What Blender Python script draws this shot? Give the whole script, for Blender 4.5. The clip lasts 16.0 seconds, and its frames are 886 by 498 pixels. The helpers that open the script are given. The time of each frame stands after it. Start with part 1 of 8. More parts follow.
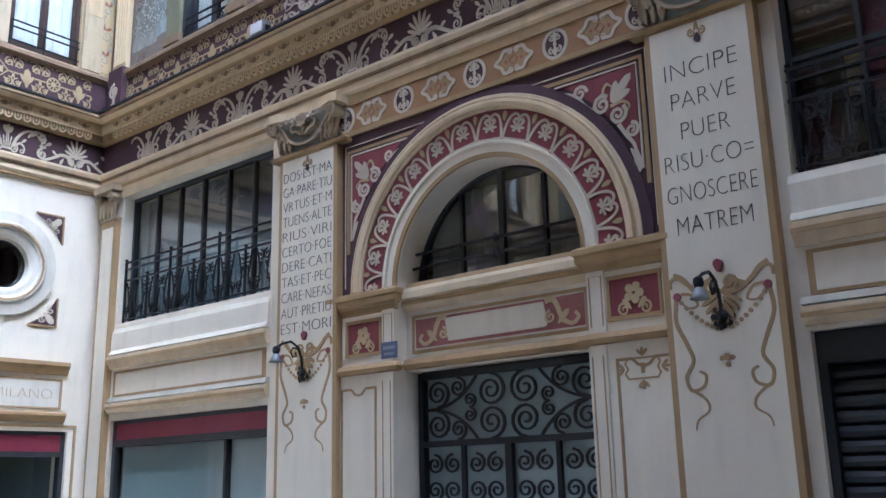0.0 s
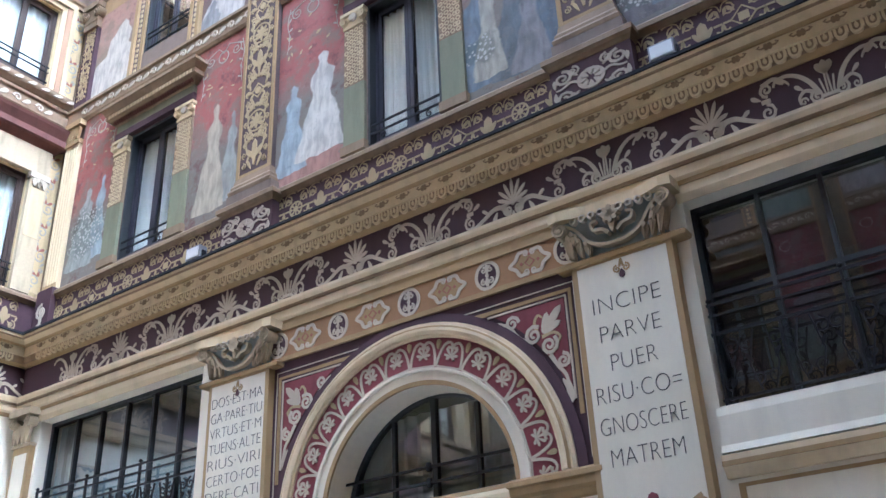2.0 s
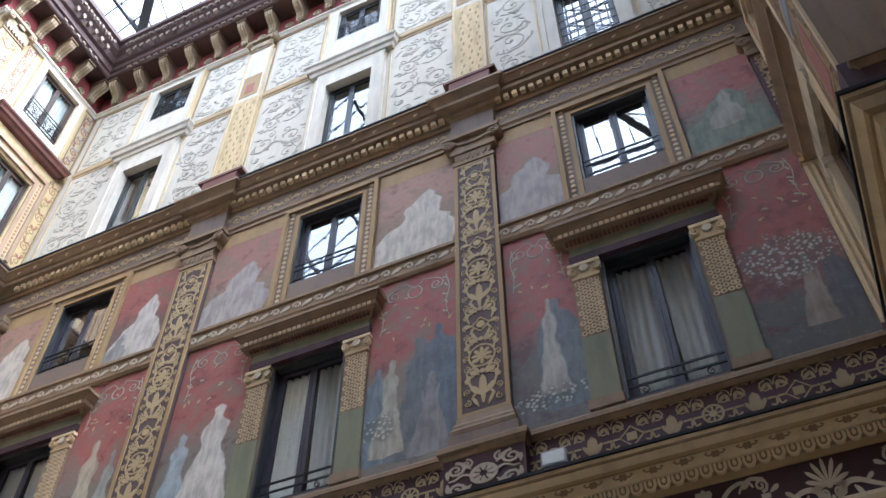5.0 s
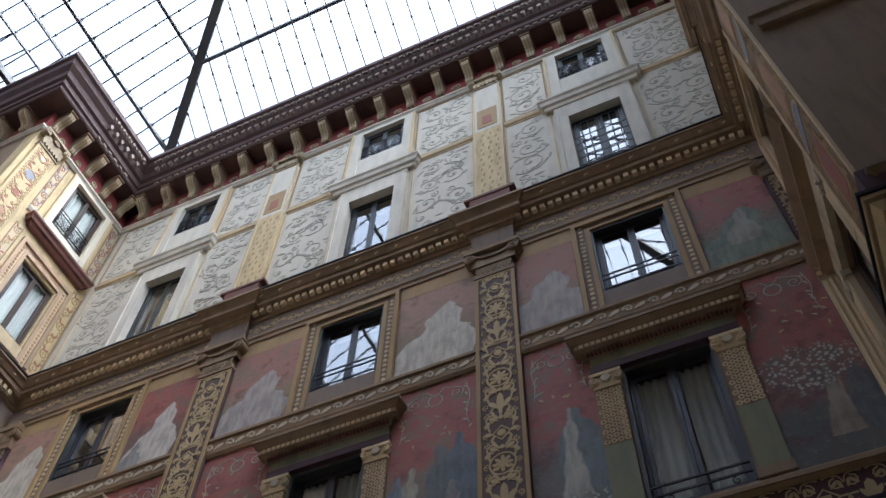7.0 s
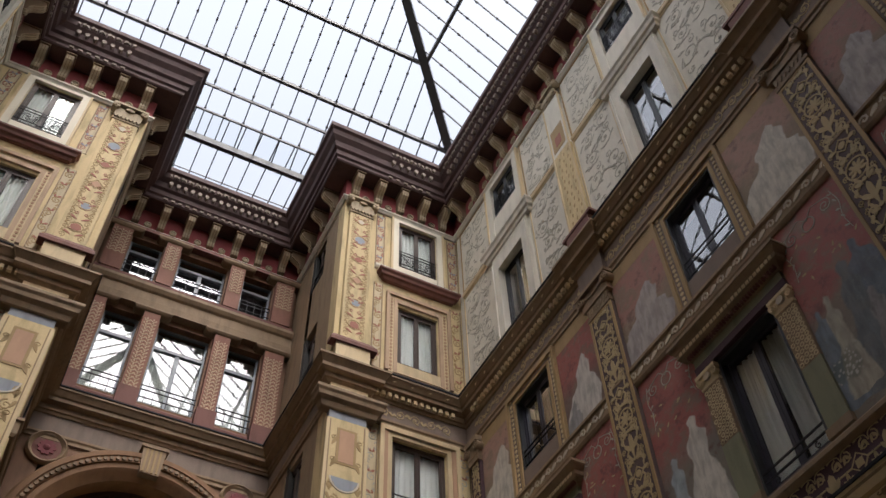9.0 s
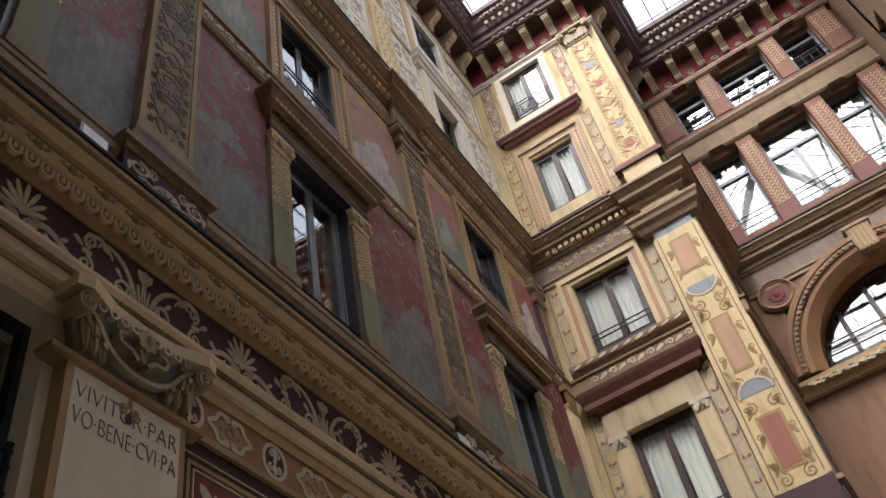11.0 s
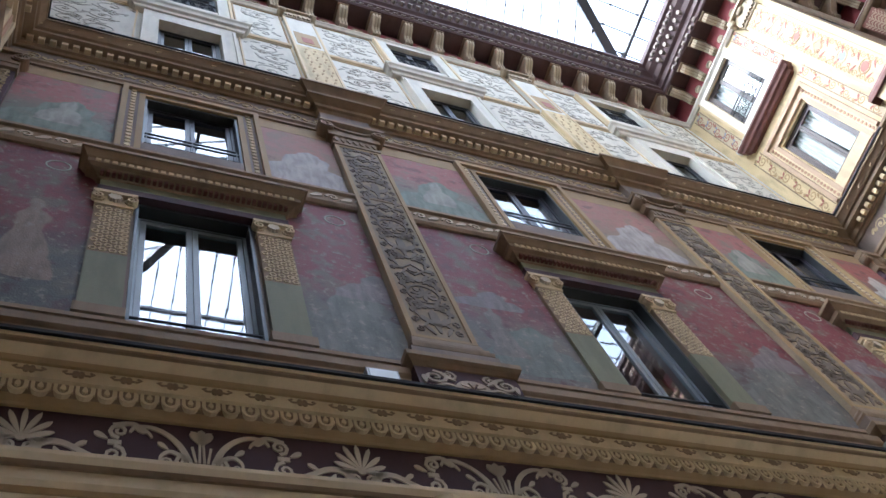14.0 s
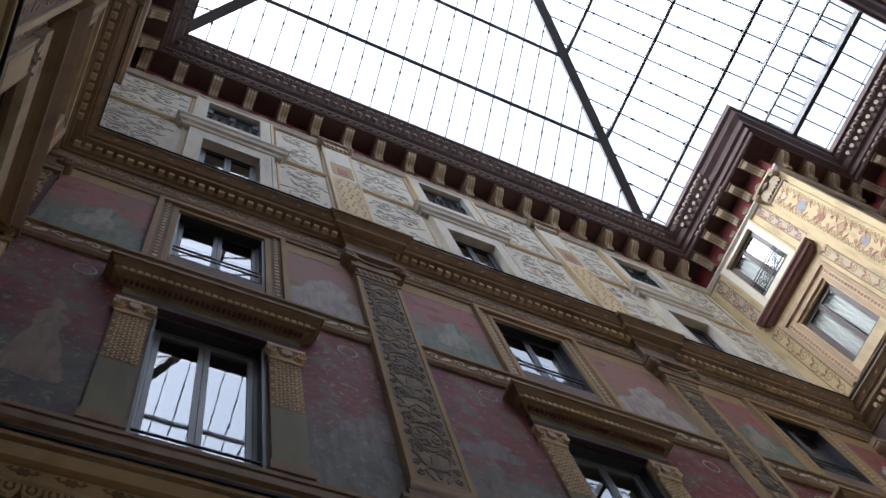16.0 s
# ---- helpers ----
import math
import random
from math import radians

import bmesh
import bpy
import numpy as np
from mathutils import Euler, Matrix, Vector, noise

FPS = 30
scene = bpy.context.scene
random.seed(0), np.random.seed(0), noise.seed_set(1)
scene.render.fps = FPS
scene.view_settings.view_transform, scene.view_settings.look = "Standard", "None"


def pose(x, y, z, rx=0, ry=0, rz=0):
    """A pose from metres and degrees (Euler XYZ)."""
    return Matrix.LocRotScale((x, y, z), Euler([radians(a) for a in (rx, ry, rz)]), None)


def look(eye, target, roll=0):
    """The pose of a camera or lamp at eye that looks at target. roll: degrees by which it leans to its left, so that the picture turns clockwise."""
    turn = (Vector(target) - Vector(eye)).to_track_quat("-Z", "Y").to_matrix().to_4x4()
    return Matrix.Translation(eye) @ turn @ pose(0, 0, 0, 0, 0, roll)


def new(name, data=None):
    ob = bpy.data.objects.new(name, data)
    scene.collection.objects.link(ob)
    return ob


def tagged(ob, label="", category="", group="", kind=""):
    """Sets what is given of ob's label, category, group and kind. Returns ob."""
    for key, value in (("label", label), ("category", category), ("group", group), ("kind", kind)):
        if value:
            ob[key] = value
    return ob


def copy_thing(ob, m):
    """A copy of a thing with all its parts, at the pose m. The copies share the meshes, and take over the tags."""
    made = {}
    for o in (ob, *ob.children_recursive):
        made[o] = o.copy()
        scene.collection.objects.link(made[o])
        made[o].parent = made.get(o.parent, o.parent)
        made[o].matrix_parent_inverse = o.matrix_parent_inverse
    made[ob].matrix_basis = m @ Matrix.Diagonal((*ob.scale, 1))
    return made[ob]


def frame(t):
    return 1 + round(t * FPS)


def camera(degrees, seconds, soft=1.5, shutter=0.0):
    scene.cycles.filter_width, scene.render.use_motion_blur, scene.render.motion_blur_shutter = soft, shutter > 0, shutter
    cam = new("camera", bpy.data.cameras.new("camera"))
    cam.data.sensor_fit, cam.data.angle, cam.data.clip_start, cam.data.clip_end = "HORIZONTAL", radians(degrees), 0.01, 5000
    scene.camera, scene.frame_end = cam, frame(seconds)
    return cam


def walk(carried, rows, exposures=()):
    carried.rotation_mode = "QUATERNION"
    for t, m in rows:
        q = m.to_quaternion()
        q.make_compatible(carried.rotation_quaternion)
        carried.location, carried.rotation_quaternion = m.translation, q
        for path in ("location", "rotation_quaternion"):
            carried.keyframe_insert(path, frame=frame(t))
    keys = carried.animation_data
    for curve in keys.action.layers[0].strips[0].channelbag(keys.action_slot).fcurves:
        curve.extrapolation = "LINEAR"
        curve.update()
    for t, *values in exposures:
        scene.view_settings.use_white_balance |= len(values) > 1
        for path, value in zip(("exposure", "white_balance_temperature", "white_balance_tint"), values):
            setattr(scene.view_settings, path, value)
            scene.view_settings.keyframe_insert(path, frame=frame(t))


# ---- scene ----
cam = camera(50.86, 16.0)
PATH = [
    (0, (-1.817, 2.301, 1.560), (1.923, 5.389, 2.775), -1.32),
    (0.5, (-1.875, 2.310, 1.565), (1.883, 5.249, 3.064), -1.87),
    (1, (-1.909, 2.293, 1.583), (1.886, 5.068, 3.285), -2.24),
    (1.5, (-1.920, 2.296, 1.613), (1.854, 4.912, 3.592), -2.55),
    (2, (-1.928, 2.291, 1.661), (1.742, 4.803, 3.946), -2.66),
    (2.5, (-1.960, 2.294, 1.671), (1.576, 4.698, 4.263), -2.97),
    (3, (-1.994, 2.308, 1.655), (1.421, 4.574, 4.520), -2.99),
    (3.5, (-2.063, 2.302, 1.683), (1.243, 4.444, 4.763), -4.31),
    (4, (-2.104, 2.293, 1.690), (1.116, 4.201, 5.007), -3.60),
    (4.5, (-2.156, 2.308, 1.678), (0.929, 3.953, 5.253), -1.81),
    (5, (-2.196, 2.314, 1.679), (0.754, 3.686, 5.476), 0.06),
    (5.2, (-2.200, 2.322, 1.672), (0.689, 3.618, 5.542), 1.08),
    (7.3, (-2.141, 2.560, 1.274), (0.233, 3.754, 5.508), 2.18),
    (7.5, (-2.136, 2.558, 1.267), (0.215, 3.846, 5.488), 1.39),
    (8, (-2.157, 2.492, 1.261), (0.082, 4.088, 5.437), 0.00),
    (8.5, (-2.186, 2.399, 1.263), (-0.175, 4.439, 5.361), -1.74),
    (9, (-2.205, 2.253, 1.287), (-0.698, 4.929, 5.232), -2.58),
    (9.5, (-2.192, 2.032, 1.291), (-1.453, 5.230, 5.063), -3.56),
    (10, (-2.198, 1.846, 1.330), (-2.187, 5.267, 4.976), -6.50),
    (10.2, (-2.204, 1.831, 1.339), (-2.487, 5.269, 4.959), -8.00),
    (12.3, (-2.444, 2.284, 1.666), (-4.691, 4.735, 5.400), -19.70),
    (12.5, (-2.443, 2.293, 1.670), (-4.682, 4.631, 5.481), -20.60),
    (13, (-2.387, 2.295, 1.669), (-4.493, 4.392, 5.689), -24.44),
    (13.5, (-2.367, 2.297, 1.641), (-4.311, 4.237, 5.819), -27.47),
    (14, (-2.336, 2.297, 1.610), (-4.170, 4.058, 5.915), -28.42),
    (14.5, (-2.309, 2.291, 1.604), (-4.061, 3.834, 6.026), -28.96),
    (15, (-2.288, 2.292, 1.594), (-3.872, 3.761, 6.103), -30.74),
    (15.5, (-2.276, 2.281, 1.590), (-3.677, 3.726, 6.167), -30.98),
    (16, (-2.260, 2.265, 1.584), (-3.481, 3.758, 6.197), -28.51),
]
EXPOSURES = [(0, 3.48, 4700, 13), (1.5, 3.88, 4620, 11), (2.2, 4.02, 4750, 11), (3.5, 4.1, 5000, 10), (4.5, 3.42, 5150, 11), (5.0, 3.32, 5250, 12), (7.4, 2.15, 5500, 11), (9.5, 1.5, 6500, 17), (10.2, 1.7, 6600, 18), (12.4, 3.5, 5150, 10), (14.5, 3.15, 5250, 12), (15, 2.82, 5350, 13), (15.5, 2.52, 5450, 13), (16, 2.25, 5600, 13)]
SKY, SUN = 0.12, 0.29
walk(cam, [(t, look(eye, target, roll)) for t, eye, target, roll in PATH], EXPOSURES)

# ---- light and exposure ----
world = bpy.data.worlds.new("sky")
scene.world = world
world.use_nodes = True
wn = world.node_tree.nodes
sky = wn.new("ShaderNodeTexSky")
sky.sky_type, sky.sun_disc = "NISHITA", False
sky.sun_elevation, sky.sun_rotation = radians(58), radians(188)
sky.dust_density, sky.air_density = 6.0, 1.6
wn["Background"].inputs["Strength"].default_value = SKY
haze = wn.new("ShaderNodeHueSaturation")
haze.inputs["Saturation"].default_value = 0.30
world.node_tree.links.new(sky.outputs[0], haze.inputs["Color"])
world.node_tree.links.new(haze.outputs[0], wn["Background"].inputs["Color"])

sun_data = bpy.data.lights.new("sun", "SUN")
sun_data.energy, sun_data.angle, sun_data.color = SUN, radians(14), (1.0, 0.90, 0.74)
sun = new("sun", sun_data)
sun.matrix_world = look((0, 0, 40), (-0.075 * 20, 0.53 * 20, 40 - 0.85 * 20))


# ---- materials ----
def paint(name, color, rough=0.75, vary=0.22, bump=0.15, dirt=0.25, metal=0.0, fine=60.0):
    """Painted or stuccoed surface: large blotches, fine grain, faint dirt streaks."""
    m = bpy.data.materials.new(name)
    m.use_nodes = True
    n, l = m.node_tree.nodes, m.node_tree.links
    b = n["Principled BSDF"]
    b.inputs["Roughness"].default_value, b.inputs["Metallic"].default_value = rough, metal
    co = n.new("ShaderNodeTexCoord")
    big, small, streak = (n.new("ShaderNodeTexNoise") for _ in range(3))
    big.inputs["Scale"].default_value, big.inputs["Detail"].default_value = 1.1, 5
    small.inputs["Scale"].default_value, small.inputs["Detail"].default_value = fine * 0.35, 8
    small.inputs["Roughness"].default_value = 0.78
    streak.inputs["Scale"].default_value, streak.inputs["Detail"].default_value = 3.0, 6
    mp = n.new("ShaderNodeMapping")
    mp.inputs["Scale"].default_value = (1.6, 1.6, 0.35)
    for t in (big, small):
        l.new(co.outputs["Object"], t.inputs["Vector"])
    l.new(co.outputs["Object"], mp.inputs["Vector"])
    l.new(mp.outputs[0], streak.inputs["Vector"])
    info = n.new("ShaderNodeObjectInfo")
    dark = tuple(c * 0.55 for c in color) + (1,)
    light = tuple(min(1, c * 1.12 + 0.01) for c in color) + (1,)
    mix = n.new("ShaderNodeMix")
    mix.data_type = "RGBA"
    mix.inputs["A"].default_value, mix.inputs["B"].default_value = tuple(color) + (1,), light
    l.new(big.outputs["Fac"], mix.inputs["Factor"])
    mix2 = n.new("ShaderNodeMix")
    mix2.data_type = "RGBA"
    ramp = n.new("ShaderNodeMapRange")
    ramp.inputs["From Min"].default_value, ramp.inputs["From Max"].default_value = 0.48, 0.8
    ramp.inputs["To Max"].default_value = dirt * 2
    l.new(streak.outputs["Fac"], ramp.inputs["Value"])
    l.new(ramp.outputs[0], mix2.inputs["Factor"])
    l.new(mix.outputs["Result"], mix2.inputs["A"])
    mix2.inputs["B"].default_value = dark
    hsv = n.new("ShaderNodeHueSaturation")
    val = n.new("ShaderNodeMath")
    val.operation = "MULTIPLY_ADD"
    l.new(small.outputs["Fac"], val.inputs[0])
    val.inputs[1].default_value, val.inputs[2].default_value = vary * 2, 1 - vary
    tint = n.new("ShaderNodeMath")
    tint.operation = "MULTIPLY_ADD"
    l.new(info.outputs["Random"], tint.inputs[0])
    tint.inputs[1].default_value = 0.10
    l.new(val.outputs[0], tint.inputs[2])
    l.new(tint.outputs[0], hsv.inputs["Value"])
    l.new(mix2.outputs["Result"], hsv.inputs["Color"])
    l.new(hsv.outputs[0], b.inputs["Base Color"])
    bp = n.new("ShaderNodeBump")
    bp.inputs["Strength"].default_value, bp.inputs["Distance"].default_value = bump, 0.02
    l.new(small.outputs["Fac"], bp.inputs["Height"])
    l.new(bp.outputs[0], b.inputs["Normal"])
    return m


# Widths of the painted plain forms from foot to top.
OUTLINES = {
    "robe": ((0.0, 0.0), (0.02, 1.0), (0.30, 0.74), (0.58, 0.42), (0.74, 0.52), (0.84, 0.24), (0.93, 0.26), (1.0, 0.0)),
    "mound": ((0.0, 0.0), (0.03, 0.96), (0.24, 1.0), (0.46, 0.74), (0.58, 0.42), (0.74, 0.44), (0.88, 0.22), (1.0, 0.0)),
    "cloak": ((0.0, 0.0), (0.02, 0.9), (0.40, 1.0), (0.70, 0.86), (0.80, 0.66), (0.88, 0.24), (0.95, 0.22), (1.0, 0.0)),
}
LEAN = {"robe": 0.12, "mound": 0.42, "cloak": -0.1}


def fresco(name, upper, lower, shapes, split=0.42, wear=0.35, flowers=None, bloom=(0.55, 0.53, 0.47)):
    """Painted plaster: one colour above, another below, soft plain shapes, craze and wear. Local x and z in metres."""
    m = bpy.data.materials.new(name)
    m.use_nodes = True
    n, l = m.node_tree.nodes, m.node_tree.links
    b = n["Principled BSDF"]
    b.inputs["Roughness"].default_value = 0.7
    co = n.new("ShaderNodeTexCoord")
    warp = n.new("ShaderNodeTexNoise")
    warp.inputs["Scale"].default_value, warp.inputs["Detail"].default_value = 4.5, 5
    info = n.new("ShaderNodeObjectInfo")
    shift = n.new("ShaderNodeVectorMath")
    shift.operation = "MULTIPLY_ADD"
    l.new(info.outputs["Random"], shift.inputs[0])
    shift.inputs[1].default_value = (31, 17, 23)
    l.new(co.outputs["Object"], shift.inputs[2])
    l.new(shift.outputs[0], warp.inputs["Vector"])
    add = n.new("ShaderNodeVectorMath")
    add.operation = "MULTIPLY_ADD"
    l.new(warp.outputs["Color"], add.inputs[0])
    add.inputs[1].default_value = (0.42, 0.0, 0.5)
    off = n.new("ShaderNodeVectorMath")
    l.new(co.outputs["Object"], off.inputs[0])
    off.inputs[1].default_value = (-0.21, 0, -0.25)
    l.new(off.outputs[0], add.inputs[2])
    sep = n.new("ShaderNodeSeparateXYZ")
    l.new(add.outputs[0], sep.inputs[0])

    def mix(fac, a, c):
        x = n.new("ShaderNodeMix")
        x.data_type = "RGBA"
        l.new(fac, x.inputs["Factor"])
        if isinstance(a, tuple):
            x.inputs["A"].default_value = a + (1,)
        else:
            l.new(a, x.inputs["A"])
        if isinstance(c, tuple):
            x.inputs["B"].default_value = c + (1,)
        else:
            l.new(c, x.inputs["B"])
        return x.outputs["Result"]

    def step(value, lo, hi, top=1.0):
        r = n.new("ShaderNodeMapRange")
        r.interpolation_type = "SMOOTHSTEP"
        l.new(value, r.inputs["Value"])
        r.inputs["From Min"].default_value, r.inputs["From Max"].default_value = lo, hi
        r.inputs["To Max"].default_value = top
        return r.outputs[0]

    color = mix(step(sep.outputs["Z"], split - 0.35, split + 0.4), lower, upper)
    cloud = n.new("ShaderNodeTexNoise")
    cloud.inputs["Scale"].default_value, cloud.inputs["Detail"].default_value = 2.6, 10
    cloud.inputs["Roughness"].default_value = 0.65
    l.new(shift.outputs[0], cloud.inputs["Vector"])
    color = mix(step(cloud.outputs["Fac"], 0.48, 0.63, 0.72), color, tuple(0.5 * a + 0.5 * c for a, c in zip(lower, (0.21, 0.16, 0.11))))
    color = mix(step(cloud.outputs["Fac"], 0.47, 0.35, 0.7), color, tuple(0.35 * a + 0.02 for a in upper))
    ripple = n.new("ShaderNodeTexNoise")
    ripple.inputs["Scale"].default_value, ripple.inputs["Detail"].default_value = 4.0, 2.5
    l.new(shift.outputs[0], ripple.inputs["Vector"])
    soft = n.new("ShaderNodeVectorMath")
    soft.operation = "MULTIPLY_ADD"
    l.new(ripple.outputs["Color"], soft.inputs[0])
    soft.inputs[1].default_value = (0.13, 0.0, 0.11)
    base = n.new("ShaderNodeVectorMath")
    l.new(co.outputs["Object"], base.inputs[0])
    base.inputs[1].default_value = (-0.065, 0, -0.055)
    l.new(base.outputs[0], soft.inputs[2])
    axis = n.new("ShaderNodeSeparateXYZ")
    l.new(soft.outputs[0], axis.inputs[0])
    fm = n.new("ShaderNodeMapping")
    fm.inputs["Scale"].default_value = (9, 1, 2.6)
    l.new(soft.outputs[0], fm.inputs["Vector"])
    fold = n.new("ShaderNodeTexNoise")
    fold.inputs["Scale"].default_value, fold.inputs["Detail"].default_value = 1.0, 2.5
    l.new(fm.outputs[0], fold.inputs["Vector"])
    for cx, z0, z1, half, kind, tone in shapes:
        rise = n.new("ShaderNodeMapRange")
        l.new(axis.outputs["Z"], rise.inputs["Value"])
        rise.inputs["From Min"].default_value, rise.inputs["From Max"].default_value = z0, z1
        outline = n.new("ShaderNodeValToRGB")
        stops = OUTLINES[kind]
        while len(outline.color_ramp.elements) < len(stops):
            outline.color_ramp.elements.new(0.5)
        outline.color_ramp.interpolation = "EASE"
        for e, (at_height, wide) in zip(outline.color_ramp.elements, stops):
            e.position, e.color = at_height, (wide, wide, wide, 1)
        l.new(rise.outputs[0], outline.inputs[0])
        away = n.new("ShaderNodeMath")
        away.operation = "SUBTRACT"
        lean = n.new("ShaderNodeMath")
        lean.operation = "MULTIPLY_ADD"
        l.new(rise.outputs[0], lean.inputs[0])
        lean.inputs[1].default_value, lean.inputs[2].default_value = LEAN[kind] * half, cx - 0.5 * LEAN[kind] * half
        l.new(axis.outputs["X"], away.inputs[0])
        l.new(lean.outputs[0], away.inputs[1])
        gap = n.new("ShaderNodeMath")
        gap.operation = "ABSOLUTE"
        l.new(away.outputs[0], gap.inputs[0])
        edge = n.new("ShaderNodeMath")
        edge.operation = "MULTIPLY_ADD"
        l.new(outline.outputs[0], edge.inputs[0])
        edge.inputs[1].default_value, edge.inputs[2].default_value = half, -0.03
        inside = n.new("ShaderNodeMath")
        inside.operation = "SUBTRACT"
        l.new(edge.outputs[0], inside.inputs[0])
        l.new(gap.outputs[0], inside.inputs[1])
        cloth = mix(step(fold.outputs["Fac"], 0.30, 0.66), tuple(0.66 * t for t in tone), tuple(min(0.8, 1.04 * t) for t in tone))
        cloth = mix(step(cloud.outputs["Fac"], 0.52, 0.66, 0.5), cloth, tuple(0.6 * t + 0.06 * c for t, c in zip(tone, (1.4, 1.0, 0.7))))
        color = mix(step(inside.outputs[0], -0.022, 0.022, 0.93), color, cloth)
    if flowers:
        fx, fz, frx, frz = flowers
        cells = n.new("ShaderNodeTexVoronoi")
        cells.inputs["Scale"].default_value = 17
        l.new(soft.outputs[0], cells.inputs["Vector"])
        d = n.new("ShaderNodeVectorMath")
        d.operation = "SUBTRACT"
        l.new(add.outputs[0], d.inputs[0])
        d.inputs[1].default_value = (fx, 0, fz)
        e = n.new("ShaderNodeVectorMath")
        e.operation = "MULTIPLY"
        l.new(d.outputs[0], e.inputs[0])
        e.inputs[1].default_value = (1 / frx, 0, 1 / frz)
        q = n.new("ShaderNodeVectorMath")
        q.operation = "LENGTH"
        l.new(e.outputs[0], q.inputs[0])
        both = n.new("ShaderNodeMath")
        both.operation = "MULTIPLY"
        l.new(step(q.outputs["Value"], 1.05, 0.7, 0.9), both.inputs[0])
        l.new(step(cells.outputs["Distance"], 0.55, 0.15), both.inputs[1])
        color = mix(step(q.outputs["Value"], 1.1, 0.6, 0.55), color, (0.10, 0.12, 0.10))
        color = mix(both.outputs[0], color, bloom)
    spots = n.new("ShaderNodeTexNoise")
    spots.inputs["Scale"].default_value, spots.inputs["Detail"].default_value = 11, 9
    spots.inputs["Roughness"].default_value = 0.7
    l.new(shift.outputs[0], spots.inputs["Vector"])
    color = mix(step(spots.outputs["Fac"], 0.54, 0.65, wear), color, (0.34, 0.30, 0.25))
    color = mix(step(spots.outputs["Fac"], 0.42, 0.26, 0.4), color, (0.035, 0.035, 0.03))
    l.new(color, b.inputs["Base Color"])
    grain = n.new("ShaderNodeTexNoise")
    grain.inputs["Scale"].default_value = 45
    bp = n.new("ShaderNodeBump")
    bp.inputs["Strength"].default_value, bp.inputs["Distance"].default_value = 0.2, 0.02
    l.new(co.outputs["Object"], grain.inputs["Vector"])
    l.new(grain.outputs["Fac"], bp.inputs["Height"])
    l.new(bp.outputs[0], b.inputs["Normal"])
    return m


def pane_glass(name, ior=1.6, tint=(0.80, 0.86, 0.84)):
    m = bpy.data.materials.new(name)
    m.use_nodes = True
    n, l = m.node_tree.nodes, m.node_tree.links
    n.remove(n["Principled BSDF"])
    fr, tr, gl, mx = (n.new("ShaderNode" + k) for k in ("Fresnel", "BsdfTransparent", "BsdfGlossy", "MixShader"))
    fr.inputs["IOR"].default_value = ior
    tr.inputs["Color"].default_value = tint + (1,)
    gl.inputs["Roughness"].default_value = 0.015
    wob = n.new("ShaderNodeTexNoise")
    wob.inputs["Scale"].default_value = 2.2
    bp = n.new("ShaderNodeBump")
    bp.inputs["Strength"].default_value, bp.inputs["Distance"].default_value = 0.008, 0.05
    l.new(wob.outputs["Fac"], bp.inputs["Height"])
    l.new(bp.outputs[0], gl.inputs["Normal"])
    l.new(fr.outputs[0], mx.inputs["Fac"])
    l.new(tr.outputs[0], mx.inputs[1])
    l.new(gl.outputs[0], mx.inputs[2])
    l.new(mx.outputs[0], n["Material Output"].inputs["Surface"])
    return m


def clear(name, color):
    m = bpy.data.materials.new(name)
    m.use_nodes = True
    n, l = m.node_tree.nodes, m.node_tree.links
    n.remove(n["Principled BSDF"])
    tr = n.new("ShaderNodeBsdfTransparent")
    tr.inputs["Color"].default_value = color + (1,)
    l.new(tr.outputs[0], n["Material Output"].inputs["Surface"])
    return m


CREAM = paint("cream_plaster", (0.70, 0.64, 0.51), vary=0.06, dirt=0.12)
PALE = paint("pale_stucco", (0.585, 0.545, 0.45), vary=0.07, dirt=0.22)
OCHRE = paint("ochre_paint", (0.35, 0.235, 0.105), vary=0.12, dirt=0.2)
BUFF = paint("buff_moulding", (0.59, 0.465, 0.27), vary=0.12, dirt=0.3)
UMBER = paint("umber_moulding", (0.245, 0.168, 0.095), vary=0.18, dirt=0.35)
BROWN = paint("brown_stone", (0.19, 0.14, 0.105), vary=0.2, dirt=0.35)
MAROON = paint("maroon_paint", (0.058, 0.024, 0.032), vary=0.2, dirt=0.2)
CRIMSON_FADED = paint("faded_crimson_paint", (0.27, 0.10, 0.085), vary=0.2, dirt=0.3)
CRIMSON = paint("crimson_paint", (0.2, 0.042, 0.05), vary=0.18, dirt=0.25)
EAVES_RED = paint("eaves_red_paint", (0.24, 0.04, 0.04), vary=0.18, dirt=0.3)
BRICK_RED = paint("red_brown_stucco", (0.16, 0.062, 0.045), vary=0.2, dirt=0.3)
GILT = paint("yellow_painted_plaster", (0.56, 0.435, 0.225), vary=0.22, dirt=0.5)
ROSE = paint("rose_paint", (0.42, 0.25, 0.15), vary=0.12, dirt=0.2)
SLATE = paint("slate_blue_paint", (0.25, 0.27, 0.30), vary=0.12, dirt=0.25)
IVORY = paint("ivory_ornament", (0.52, 0.45, 0.335), vary=0.1, dirt=0.15)
GOLD_ORN = paint("gold_ornament", (0.44, 0.335, 0.175), vary=0.12, dirt=0.2)
GREY_IVORY = paint("worn_ivory_ornament", (0.44, 0.37, 0.28), vary=0.15, dirt=0.3)
GREY_ORN = paint("grey_green_ornament", (0.38, 0.355, 0.28), vary=0.15, dirt=0.2)
RED_ORN = paint("red_ornament", (0.31, 0.12, 0.08), vary=0.15, dirt=0.2)
HONEY = paint("honey_plaster", (0.64, 0.52, 0.33), vary=0.08, dirt=0.2)
